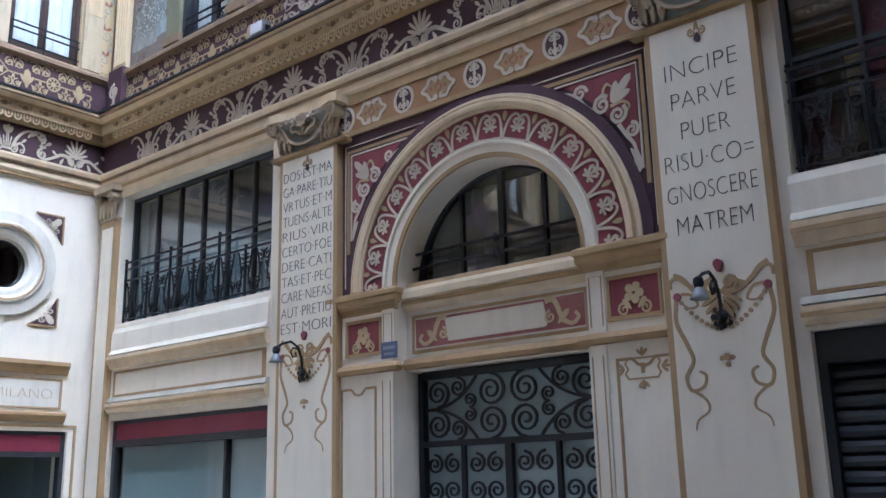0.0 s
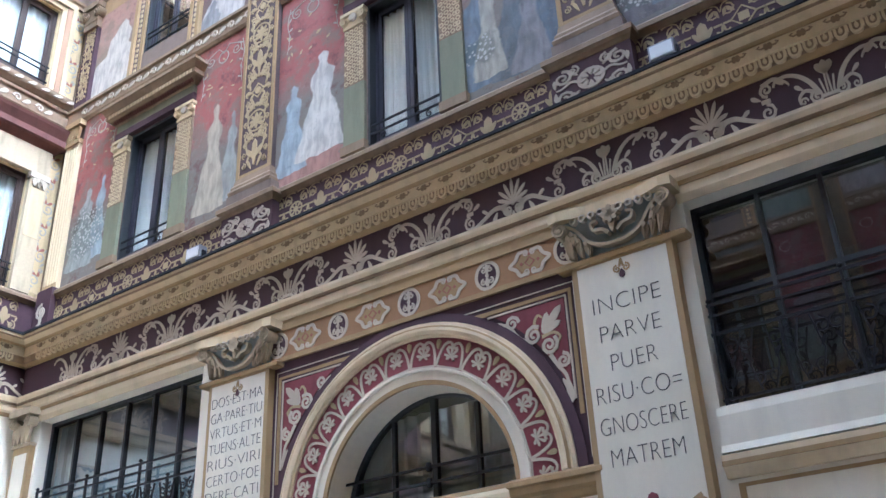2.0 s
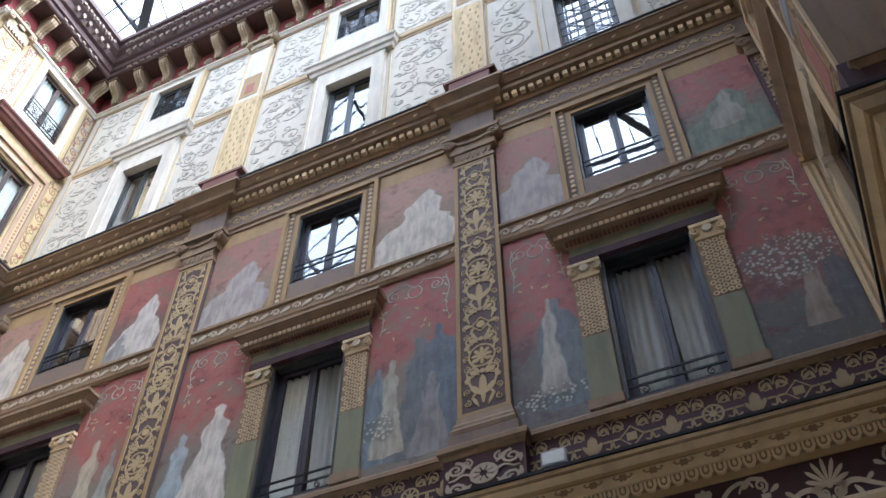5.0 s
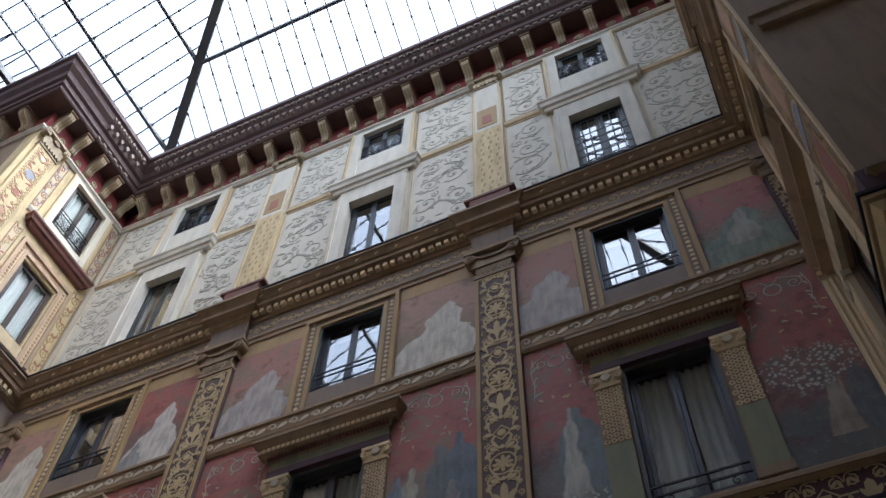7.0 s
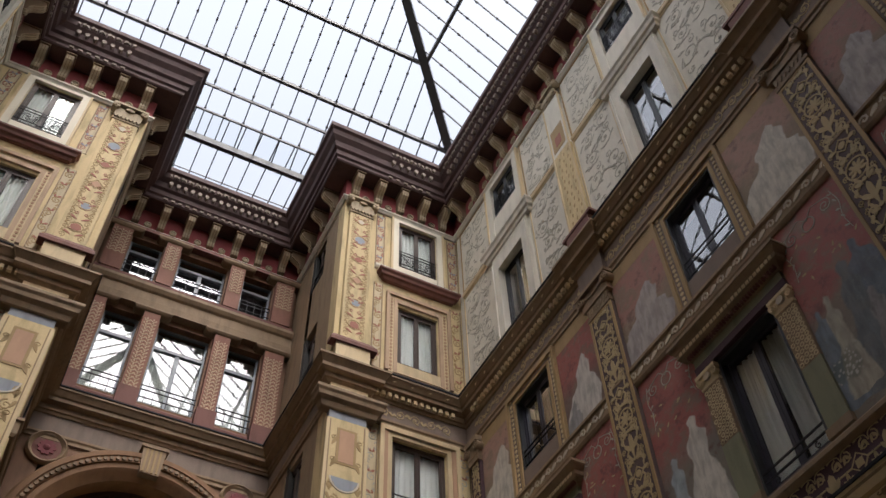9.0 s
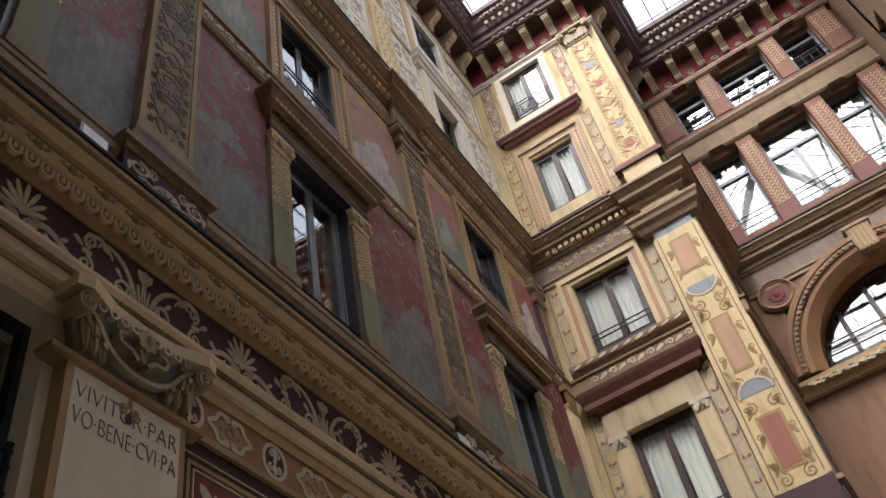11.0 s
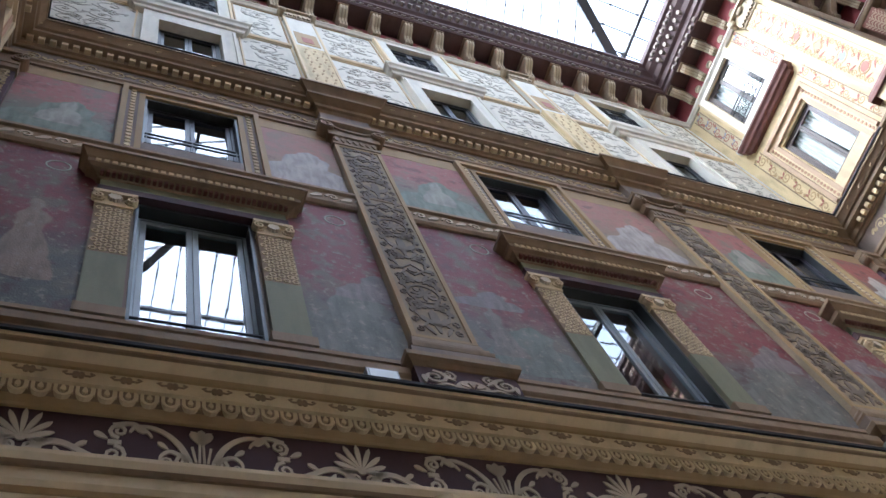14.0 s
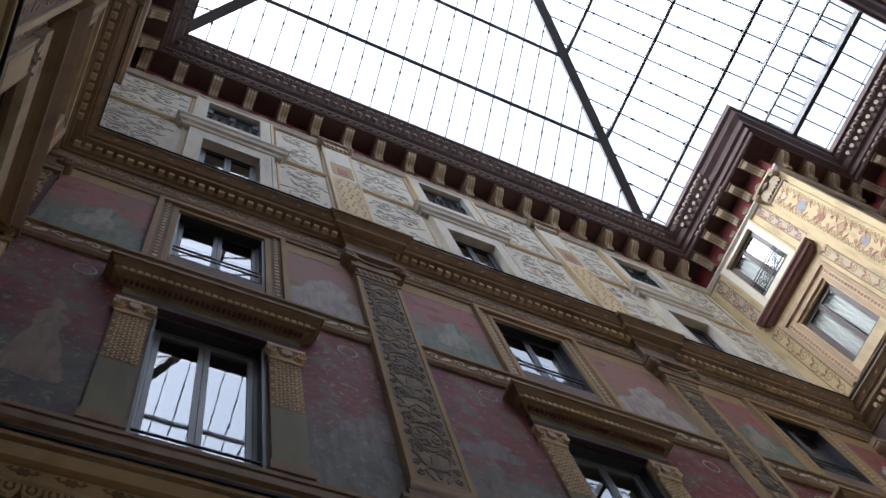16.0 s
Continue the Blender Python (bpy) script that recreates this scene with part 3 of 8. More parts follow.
round_court("crown_moulding", [(0, 7.62), (0.22, 7.62), (0.22, 7.775), (0.26, 7.795), (0.36, 7.87), (0.39, 7.87), (0.39, 7.915), (0, 7.935)], BUFF, "buff crown of the main cornice")
round_court("cornice_line", [(0.18, 7.772), (0.245, 7.772), (0.275, 7.797), (0.18, 7.797)], OCHRE, "thin brown line along the cornice")
round_court("cornice_upper_line", [(0.30, 7.858), (0.375, 7.858), (0.385, 7.87), (0.30, 7.87)], UMBER, "thin brown line under the cornice edge")
round_court("cornice_flashing", [(0.0, 7.94), (0.405, 7.918), (0.415, 7.918), (0.415, 7.958), (0.0, 7.97)], LEAD, "black metal flashing on the cornice")
round_court("dado_band", [(0, 7.95), (0.045, 7.96), (0.045, 8.66), (0, 8.66)], MAROON, "maroon dado band with painted scrolls")
round_court("sill_string", [(0, 8.64), (0.06, 8.64), (0.10, 8.70), (0.12, 8.70), (0.12, 8.76), (0.09, 8.80), (0, 8.82)], UMBER, "brown sill moulding of the first floor")
round_court("string_course", [(0, 12.42), (0.05, 12.42), (0.08, 12.48), (0.08, 12.74), (0.12, 12.76), (0.12, 12.82), (0, 12.84)], UMBER, "brown string course between the frescoed storeys")
round_court("upper_architrave", [(0, 15.42), (0.05, 15.42), (0.05, 15.50), (0.08, 15.54), (0.08, 15.60), (0, 15.60)], UMBER, "brown moulding above the second-floor windows")
round_court("upper_frieze", [(0, 15.60), (0.03, 15.60), (0.03, 16.12), (0, 16.12)], BROWN, "brown painted frieze below the upper cornice")
round_court("upper_cornice", [(0, 16.10), (0.06, 16.10), (0.08, 16.16), (0.12, 16.18), (0.12, 16.32), (0.26, 16.36), (0.26, 16.46), (0.30, 16.48), (0.38, 16.62), (0.40, 16.62), (0.40, 16.68), (0, 16.72)], UMBER, "brown dentilled cornice below the attic")
round_court("upper_flashing", [(0, 16.725), (0.41, 16.685), (0.42, 16.685), (0.42, 16.73), (0, 16.75)], LEAD, "black metal flashing on the upper cornice")
round_court("attic_base", [(0, 16.75), (0.06, 16.75), (0.06, 17.10), (0.03, 17.16), (0, 17.16)], BRICK_RED, "red-brown base of the attic")
round_court("eaves_string", [(0, 23.42), (0.05, 23.42), (0.09, 23.48), (0.12, 23.50), (0.12, 23.56), (0, 23.58)], PALE, "pale moulding below the eaves brackets")
round_court("eaves_frieze", [(0, 23.58), (0.04, 23.58), (0.04, 24.5), (0, 24.5)], EAVES_RED, "dark red band between the eaves brackets")
round_court("eaves_cornice", [(0, 24.40), (0.56, 24.40), (0.60, 24.44), (0.60, 24.56), (0.66, 24.60), (0.66, 24.80), (0.74, 24.86), (0.78, 25.06), (0.90, 25.20), (0.94, 25.38), (1.02, 25.44), (1.02, 25.62), (0.3, 25.7), (0, 25.7)], EAVES, "dark brown moulded eaves cornice")

# ---- skylight: a hipped glass roof on thin steel bars ----
EV_Z, RIDGE_Z = 26.0, 32.6
EX, EW, EN, ES = 8.2, -8.3, 18.4, -0.8
CX = (EX + EW) / 2
RUN = (EX - EW) / 2
RISE = RIDGE_Z - EV_Z
NR, SR = EN - RUN, ES + RUN
roof = thing("skylight", "hipped wired-glass skylight on thin dark steel bars", "skylight", kind="structure")


def beam(g, a, b, w, h):
    a, b = Vector(a), Vector(b)
    ax = (b - a).normalized()
    s = ax.cross(Vector((0, 0, 1)))
    s = s.normalized() if s.length > 1e-4 else Vector((1, 0, 0))
    u = s.cross(ax).normalized()
    v = [p + i * s * w / 2 + j * u * h / 2 for p in (a, b) for i, j in ((-1, -1), (1, -1), (1, 1), (-1, 1))]
    g.add([(q.x, -q.y, q.z) for q in v], [(0, 1, 2, 3), (7, 6, 5, 4), (0, 4, 5, 1), (1, 5, 6, 2), (2, 6, 7, 3), (3, 7, 4, 0)])


def slope(x, y):
    """Height of the glass above a point of the plan."""
    return EV_Z + RISE * min(1, max(0, min(EX - x, x - EW, EN - y, y - ES) / RUN))


A, B, C, D = (EX, ES), (EX, EN), (EW, EN), (EW, ES)
P, Q = (CX, NR), (CX, SR)
for name, pts in (("glass_slope", (A, B, P, Q)), ("glass_slope", (C, D, Q, P)), ("glass_hip", (B, C, P)), ("glass_hip", (D, A, Q))):
    g = Geo().add([(x, -y, slope(x, y)) for x, y in pts], [tuple(range(len(pts)))])
    ob = part(name, g, ROOF_GLASS, roof)
    ob.visible_shadow = False
hips = Geo()
for a, b in ((A, Q), (B, P), (C, P), (D, Q), (P, Q)):
    beam(hips, (*a, slope(*a) - 0.06), (*b, slope(*b) - 0.06), 0.28, 0.26)
part("hip_beam", hips, STEEL, roof)
purlins = Geo()
for o in (0.0, 2.0, 3.84, 5.72):
    ring = [(EX - o, ES + o), (EX - o, EN - o), (EW + o, EN - o), (EW + o, ES + o)]
    for i in range(4):
        a, b = ring[i], ring[(i + 1) % 4]
        beam(purlins, (*a, slope(*a) - 0.05), (*b, slope(*b) - 0.05), 0.10, 0.16)
part("purlin", purlins, STEEL, roof)
bars = Geo()
n = 32
for i in range(1, n):
    y = ES + (EN - ES) * i / n
    o = min(RUN, y - ES, EN - y)
    for x, s in ((EX, -1), (EW, 1)):
        beam(bars, (x, y, EV_Z), (x + s * o, y, slope(x + s * o, y)), 0.035, 0.06)
n = 27
for i in range(1, n):
    x = EW + (EX - EW) * i / n
    o = min(RUN, x - EW, EX - x)
    for y, s in ((EN, -1), (ES, 1)):
        beam(bars, (x, y, EV_Z), (x, y + s * o, slope(x, y + s * o)), 0.035, 0.06)
part("glazing_bar", bars, STEEL, roof)
clips = Geo()
for k in range(1, 12):
    o = RUN * k / 12
    for i in range(1, 32):
        y = ES + (EN - ES) * i / 32
        if ES + o < y < EN - o:
            for x in (EX - o, EW + o):
                clips.box(x - 0.035, x + 0.035, -y - 0.035, -y + 0.035, slope(x, y) - 0.05, slope(x, y) + 0.02)
    for i in range(1, 27):
        x = EW + (EX - EW) * i / 27
        if EW + o < x < EX - o:
            for y in (EN - o, ES + o):
                clips.box(x - 0.035, x + 0.035, -y - 0.035, -y + 0.035, slope(x, y) - 0.05, slope(x, y) + 0.02)
part("pane_clip", clips, STEEL, roof)
curb = Geo()
for a, b in ((A, B), (B, C), (C, D), (D, A)):
    beam(curb, (*a, EV_Z - 0.15), (*b, EV_Z - 0.15), 0.14, 0.22)
part("curb", curb, STEEL, roof)
for y0, y1, s in ((17.6, RN + 0.4, 1), (RS - 0.4, 0.0, -1)):
    lean = thing("recess_skylight", "low wired-glass roof over the recess with thin bars", "skylight", kind="structure")
    g = Geo().add([(RX0, -y0, 26.25), (RX1, -y0, 26.25), (RX1, -y1, 26.25), (RX0, -y1, 26.25)], [(0, 1, 2, 3)])
    ob = part("glass", g, ROOF_GLASS, lean)
    ob.visible_shadow = False
    g = Geo()
    for i in range(1, 11):
        x = RX0 + (RX1 - RX0) * i / 11
        beam(g, (x, y0, 26.22), (x, y1, 26.22), 0.035, 0.06)
    for y in (y0, y1):
        beam(g, (RX0, y, 26.21), (RX1, y, 26.21), 0.05, 0.08)
    beam(g, (RX0, y1 - s * 1.1, 26.21), (RX1, y1 - s * 1.1, 26.21), 0.025, 0.04)
    part("glazing_bar", g, STEEL, lean)
    g = Geo()
    beam(g, (RX0, 16.9 if s > 0 else 0.8, 26.5), (RX1, 16.9 if s > 0 else 0.8, 26.5), 0.05, 0.12)
    part("gutter_pipe", g, STEEL, lean)


# ---- windows ----
window_count = 0


def glazed(parent, x0, x1, z0, z1, d, sheet=None):
    g = Geo().box(x0, x1, d - 0.006, d, z0, z1)
    ob = new("pane", g.mesh("pane", sheet or GLASS, CLEAR))
    ob.data.polygons.foreach_set("material_index", [0 if i == 3 else 1 for i in range(6)])
    ob.parent = parent
    ob.visible_shadow = False
    return ob


def folds(x0, x1, z0, z1, d, deep=0.045, waves=5, slant=0.0):
    g, k = Geo(), 24
    v = []
    for j, z in enumerate((z1, (z0 + z1) / 2, z0)):
        for i in range(k + 1):
            s = i / k
            x = x0 + (x1 - x0) * s + slant * j * 0.5 * (1 - s)
            v.append((x, d + deep * math.sin(2 * math.pi * waves * s + 0.5 * j) * (0.6 + 0.4 * math.sin(5 * s + j)), z))
    f = [(j * (k + 1) + i, j * (k + 1) + i + 1, (j + 1) * (k + 1) + i + 1, (j + 1) * (k + 1) + i) for j in range(2) for i in range(k)]
    return g.add(v, f)


def casement(w, h, material, label, curtains=True, rail="bars", depth=0.10, open_part=0.0):
    """A two-leaf window whose sill line lies at z = 0, on the wall's face."""
    win = thing("window", label, "window", kind="structure")
    d = -depth
    g = Geo()
    g.box(-w / 2, -w / 2 + 0.07, d - 0.06, d + 0.03, 0, h).box(w / 2 - 0.07, w / 2, d - 0.06, d + 0.03, 0, h)
    g.box(-w / 2 + 0.07, w / 2 - 0.07, d - 0.06, d + 0.03, h - 0.07, h).box(-w / 2 + 0.07, w / 2 - 0.07, d - 0.06, d + 0.03, 0, 0.06)
    part("window_frame", g, material, win)
    # Dark sheets over the reveals stand for the shade in deep openings.
    if depth > 0.12:
        e = d + 0.03
        part("lining", Geo().box(-w / 2 - 0.003, -w / 2 + 0.03, e, 0.012, 0, h).box(w / 2 - 0.03, w / 2 + 0.003, e, 0.012, 0, h).box(-w / 2 + 0.03, w / 2 - 0.03, e, 0.012, h - 0.05, h + 0.003), FRAME, win)
    for s in (-1, 1):
        a, b = (-w / 2 + 0.075, -0.004) if s < 0 else (0.004, w / 2 - 0.075)
        leaf = part("sash", Geo().box(a, a + 0.06, d - 0.03, d + 0.015, 0.065, h - 0.075).box(b - 0.06, b, d - 0.03, d + 0.015, 0.065, h - 0.075)
                    .box(a + 0.06, b - 0.06, d - 0.03, d + 0.015, h - 0.145, h - 0.075).box(a + 0.06, b - 0.06, d - 0.03, d + 0.015, 0.065, 0.15), material, win)
        glazed(leaf, a + 0.06, b - 0.06, 0.15, h - 0.145, d - 0.005, SHEER if curtains else BRIGHT)
        if curtains:
            e0, e1 = (a + 0.02, b - 0.03) if s < 0 else (a + 0.05, b - 0.02)
            part("curtain", folds(e0, e1, 0.05, h - 0.1, d - 0.085, waves=4, slant=0.05 * s), CLOTH, win, "white hanging curtain")
    if rail == "bars":
        g = Geo()
        for z in (0.10, 0.34, 0.46):
            g.box(-w / 2, w / 2, -0.03, -0.005, z, z + 0.022)
        for i in range(3):
            x = -w / 2 + 0.06 + (w - 0.12) * i / 2
            g.box(x - 0.008, x + 0.008, -0.025, -0.01, 0.02, 0.46)
        part("railing", g, IRON, win, "low black iron window rail")
    if rail == "scrolls":
        g = Geo()
        for z in (0.06, 0.20, 0.62, 0.74):
            g.box(-w / 2, w / 2, -0.03, -0.01, z, z + 0.02)
        k = 6
        for i in range(k):
            x = -w / 2 + w * (i + 0.5) / k
            g.spiral(x, 0.48, w / k * 0.45, 1.4, 90, 1 if i % 2 else -1, 0.016, -0.028, -0.012)
            g.spiral(x, 0.33, w / k * 0.40, 1.4, 270, 1 if i % 2 else -1, 0.016, -0.028, -0.012)
            g.box(x - w / k / 2 - 0.006, x - w / k / 2 + 0.006, -0.026, -0.014, 0.06, 0.74)
        part("railing", g, IRON, win, "black iron rail with scrolls")
    return win


def put(proto, m):
    global window_count
    window_count += 1
    ob = copy_thing(proto, m)
    ob.name = f"window_{window_count}"
    return ob


def done(proto):
    """Removes a pattern once all its copies stand."""
    for o in (*proto.children_recursive, proto):
        bpy.data.objects.remove(o)


W1 = casement(1.26, 2.5, NAVY, "tall dark casement with white curtains and a low iron rail", rail="low", depth=0.16)
g = Geo()
for z in (0.16, 0.30):
    g.box(-0.63, 0.63, -0.03, -0.005, z, z + 0.025)
for x in (-0.4, 0.4):
    g.spiral(x, 0.09, 0.06, 1.2, 90, 1 if x > 0 else -1, 0.014, -0.025, -0.012)
part("railing", g, IRON, W1, "low black iron window rail")
W1G = casement(1.26, 2.5, PEWTER, "tall grey casement reflecting the skylight", curtains=False, rail="", depth=0.16)
part("railing", Geo().box(-0.63, 0.63, -0.04, -0.015, 0.03, 0.05).box(-0.63, 0.63, -0.04, -0.015, 0.14, 0.155), IRON, W1G)
W2 = casement(1.30, 1.83, NAVY, "dark blue second-floor window with a low iron rail", curtains=False, depth=0.14)
W3 = casement(1.14, 2.13, FRAME, "dark attic window in a pale surround", curtains=False, rail="")
W4 = casement(1.20, 1.35, FRAME, "small dark window under the eaves with an iron rail", curtains=False, rail="scrolls", depth=0.06)
W3N = casement(1.14, 2.08, WOOD, "brown casement with white curtains", rail="thin")
W4N = casement(1.20, 1.95, WOOD, "small curtained window with a scrolled iron rail", rail="scrolls", depth=0.06)
W2N = casement(1.36, 1.93, WOOD, "brown casement with white curtains and a low iron rail")
W1N = casement(1.30, 2.35, WOOD, "tall brown casement with white curtains")
for m in (EAST, WEST):
    for c in bays(m):
        put(W1G if m is WEST else W1, m @ at(c, 8.91))
        put(W2, m @ at(c, 13.3))
        put(W3, m @ at(c, 17.5))
        put(W4, m @ at(c, 21.9))
for m in (NORTH, SOUTH):
    for c in SIDE:
        put(W1N, m @ at(c, 8.85))
        put(W2N, m @ at(c, 13.2))
        put(W3N, m @ at(c, 17.55))
        put(W4N, m @ at(c, 21.3))
WR = casement(1.1, 2.2, WOOD, "dark casement in the side of the recess", curtains=False)
WR2 = casement(1.0, 1.6, WOOD, "small dark casement in the side of the recess", curtains=False)
for m, rear in ((NORTH, REAR_N), (SOUTH, REAR_S)):
    ym = (rear.translation.y + m.translation.y) / 2
    for x, east in ((RX0, True), (RX1, False)):
        f = side_of_recess(x, east, ym)
        put(WR, f @ at(0, 8.92))
        put(WR, f @ at(0, 13.0))
        put(WR2, f @ at(0, 17.75))
        put(WR2, f @ at(0, 21.6))
bars = thing("window_grille", "black iron security grille over an attic window", "grille", "grilles")
for i in range(8):
    part("bar", Geo().box(-0.55 + 0.157 * i - 0.01, -0.55 + 0.157 * i + 0.01, -0.07, -0.05, 0.02, 2.1), IRON, bars)
for z in (0.12, 0.42, 0.72, 1.02, 1.32):
    part("crossbar", Geo().box(-0.57, 0.57, -0.052, -0.035, z, z + 0.025), IRON, bars)
copy_thing(bars, EAST @ at(BAYS[2], 17.5))
done(bars)
for p in (W1, W1G, W2, W3, W4, W1N, W2N, W3N, W4N, WR, WR2):
    done(p)


# ---- ornament patterns ----
def rinceau(g, x0, x1, z, h, d0, d1, w=0.03):
    """A running scroll with leaves between x0 and x1."""
    k = max(1, round((x1 - x0) / (h * 1.15)))
    p = (x1 - x0) / k
    for i in range(k):
        s, c = (1 if i % 2 else -1), x0 + p * (i + 0.5)
        g.spiral(c, z + s * 0.04 * h, 0.40 * h, 1.6, 180, s, w, d0, d1, 10)
        g.leaf(c - p * 0.5, z - s * 0.30 * h, 90 * s + 25, 0.42 * h, 0.22 * h, d0, d1)
        g.leaf(c - p * 0.5, z - s * 0.30 * h, 90 * s - 35, 0.36 * h, 0.18 * h, d0, d1)
        g.leaf(c + p * 0.2, z + s * 0.36 * h, 200 if s > 0 else 160, 0.28 * h, 0.14 * h, d0, d1)
        g.disc(c, z + s * 0.04 * h, 0.10 * h, d0, d1, 8)
    return g


def candelabra(g, z0, z1, w, d0, d1):
    """An upright ornament of ovals, leaves and scrolls, w wide."""
    k = max(1, round((z1 - z0) / (1.02 * w)))
    p = (z1 - z0) / k
    for i in range(k):
        c = z0 + p * (i + 0.5)
        if i % 3 == 1:
            g.ring(0, c, 0.34 * w, 0.05 * w, d0, d1, 16)
            for j in range(8):
                g.leaf(0, c, 45 * j, 0.28 * w, 0.10 * w, d0, d1)
        elif i % 3 == 2:
            g.ring(0, c, 0.24 * w, 0.05 * w, d0, d1, 4).disc(0, c, 0.12 * w, d0, d1, 8)
            for s in (-1, 1):
                g.leaf(s * 0.22 * w, c, 90 - s * 80, 0.24 * w, 0.14 * w, d0, d1)
        else:
            g.leaf(0, c - 0.42 * w, 90, 0.86 * w, 0.2 * w, d0, d1)
            for s in (-1, 1):
                g.leaf(0, c - 0.2 * w, 90 - s * 42, 0.48 * w, 0.16 * w, d0, d1)
        for s in (-1, 1):
            g.spiral(s * 0.27 * w, c + 0.52 * w, 0.19 * w, 1.5, 90 + s * 90, -s, 0.055 * w, d0, d1)
            g.leaf(s * 0.08 * w, c + 0.45 * w, 90 - s * 58, 0.3 * w, 0.12 * w, d0, d1)
            g.leaf(s * 0.42 * w, c + 0.25 * w, 90 + s * 20, 0.26 * w, 0.1 * w, d0, d1)
        g.disc(0, c + 0.55 * w, 0.07 * w, d0, d1, 8)
        for s in (-1, 1):
            for j in range(3):
                z = c + (j - 1) * p / 3
                g.spiral(s * 0.40 * w, z, 0.10 * w, 1.4, 90 + 180 * (j % 2), s, 0.035 * w, d0, d1, 8)
                g.leaf(s * 0.30 * w, z + 0.1 * w, 90 + s * (35 - 50 * (j % 2)), 0.22 * w, 0.07 * w, d0, d1)
            g.leaf(s * 0.12 * w, c - 0.5 * w, 90 - s * 25, 0.34 * w, 0.09 * w, d0, d1)
    return g


def palmette(g, x, z, r, d0, d1, n=9, spread=170, width=0.26):
    for i in range(n):
        a = 90 + spread * (i / (n - 1) - 0.5)
        g.leaf(x + 0.1 * r * math.cos(radians(a)), z + 0.1 * r * math.sin(radians(a)), a, r * (0.68 + 0.32 * math.sin(radians(a))), width * r, d0, d1)
    g.disc(x, z, 0.14 * r, d0, d1, 10)
    return g


def place(proto, poses):
    """Copies a pattern to each pose, and takes the pattern away."""
    for m in poses:
        copy_thing(proto, m)
    done(proto)


def volutes(g, w, z, r, d0, d1):
    for s in (-1, 1):
        g.disc(s * w, z, r, d0, d1 - 0.02, 16)
        g.spiral(s * w, z, r * 0.95, 2.0, 90, -s, r * 0.28, d1 - 0.02, d1, 12)
        g.disc(s * w, z, r * 0.2, d1 - 0.02, d1 + 0.02, 8)
    return g


LONG_SIDES = (EAST, WEST)

# ---- main frieze and cornice ornament ----
for m, shift, centre in ((EAST, 1, 0), (WEST, -1, 0), (NORTH, 1, 1), (SOUTH, 1, 1)):
    spots = [4.1 * shift + 1.215 * i * shift for i in range(-9, 4)] if not centre else [-5.9, -4.7, 4.7, 5.9]
    for i, spot in enumerate(spots):
        lotus = i % 2 == 0 if not centre else i in (1, 2)
        g = Geo()
        d0, d1, x, z = 0.048, 0.062, 0.0, 0.0
        if lotus:
            for a in (90, 58, 122):
                g.leaf(x, z + 0.34, a, 0.17, 0.085, d0, d1)
            g.box(x - 0.1, x + 0.1, d0, d1, z + 0.07, z + 0.11)
            for s in (-1, 1):
                g.strip([(x + s * 0.02, z + 0.12), (x + s * 0.015, z + 0.36)], 0.022, d0, d1)
                g.strip([(x + s * 0.05, z + 0.12), (x + s * 0.08, z + 0.30)], 0.022, d0, d1)
                g.ribbon([(x + s * 0.11, z + 0.13), (x + s * 0.18, z + 0.29), (x + s * 0.30, z + 0.42), (x + s * 0.44, z + 0.48), (x + s * 0.56, z + 0.46), (x + s * 0.60, z + 0.40)], 0.062, d0, d1, 0.4)
                g.spiral(x + s * 0.14, z + 0.11, 0.085, 1.6, 90, -s, 0.036, d0, d1)
                g.ribbon([(x + s * 0.14, z + 0.16), (x + s * 0.26, z + 0.22), (x + s * 0.34, z + 0.16), (x + s * 0.34, z + 0.08)], 0.045, d0, d1, 0.5)
                g.spiral(x + s * 0.30, z + 0.10, 0.05, 1.2, 0, -s, 0.022, d0, d1)
                g.leaf(x + s * 0.28, z + 0.24, 90 - s * 50, 0.12, 0.05, d0, d1)
        else:
            palmette(g, x, z + 0.22, 0.30, d0, d1, 9, 190, 0.17)
            for s in (-1, 1):
                g.spiral(x + s * 0.085, z + 0.13, 0.085, 1.5, 90, -s, 0.034, d0, d1)
                g.ribbon([(x + s * 0.05, z + 0.06), (x + s * 0.18, z + 0.19), (x + s * 0.32, z + 0.20), (x + s * 0.48, z + 0.12), (x + s * 0.64, z + 0.05), (x + s * 0.72, z + 0.06)], 0.07, d0, d1, 0.55)
                g.leaf(x + s * 0.26, z + 0.15, 90 - s * 150, 0.14, 0.06, d0, d1)
                g.leaf(x + s * 0.40, z + 0.17, 90 - s * 55, 0.13, 0.05, d0, d1)
            g.leaf(x, z + 0.1, -90, 0.09, 0.05, d0, d1)
        for s in ((1,) if not centre else (1, -1)):
            c, q = x + s * 0.72, (s if lotus else -s)
            g.spiral(c, z + 0.13, 0.10, 1.5, 90, q, 0.036, d0, d1).box(c - 0.055, c + 0.055, d0, d1, z + 0.24, z + 0.29)
            g.spiral(c - q * 0.03, z + 0.40, 0.085, 1.5, 270, q, 0.036, d0, d1)
            g.ribbon([(c + q * 0.02, z + 0.46), (c - q * 0.14, z + 0.50), (c - q * 0.26, z + 0.42), (c - q * 0.30, z + 0.36)], 0.05, d0, d1, 0.4)
            g.leaf(c - q * 0.14, z + 0.47, 90 + q * 120, 0.13, 0.055, d0, d1)
            g.leaf(c + q * 0.06, z + 0.30, 90 - q * 60, 0.13, 0.055, d0, d1)
        g.v = [(spot + 0.845 * a, b, 6.93 + 0.98 * c) for a, b, c in g.v]
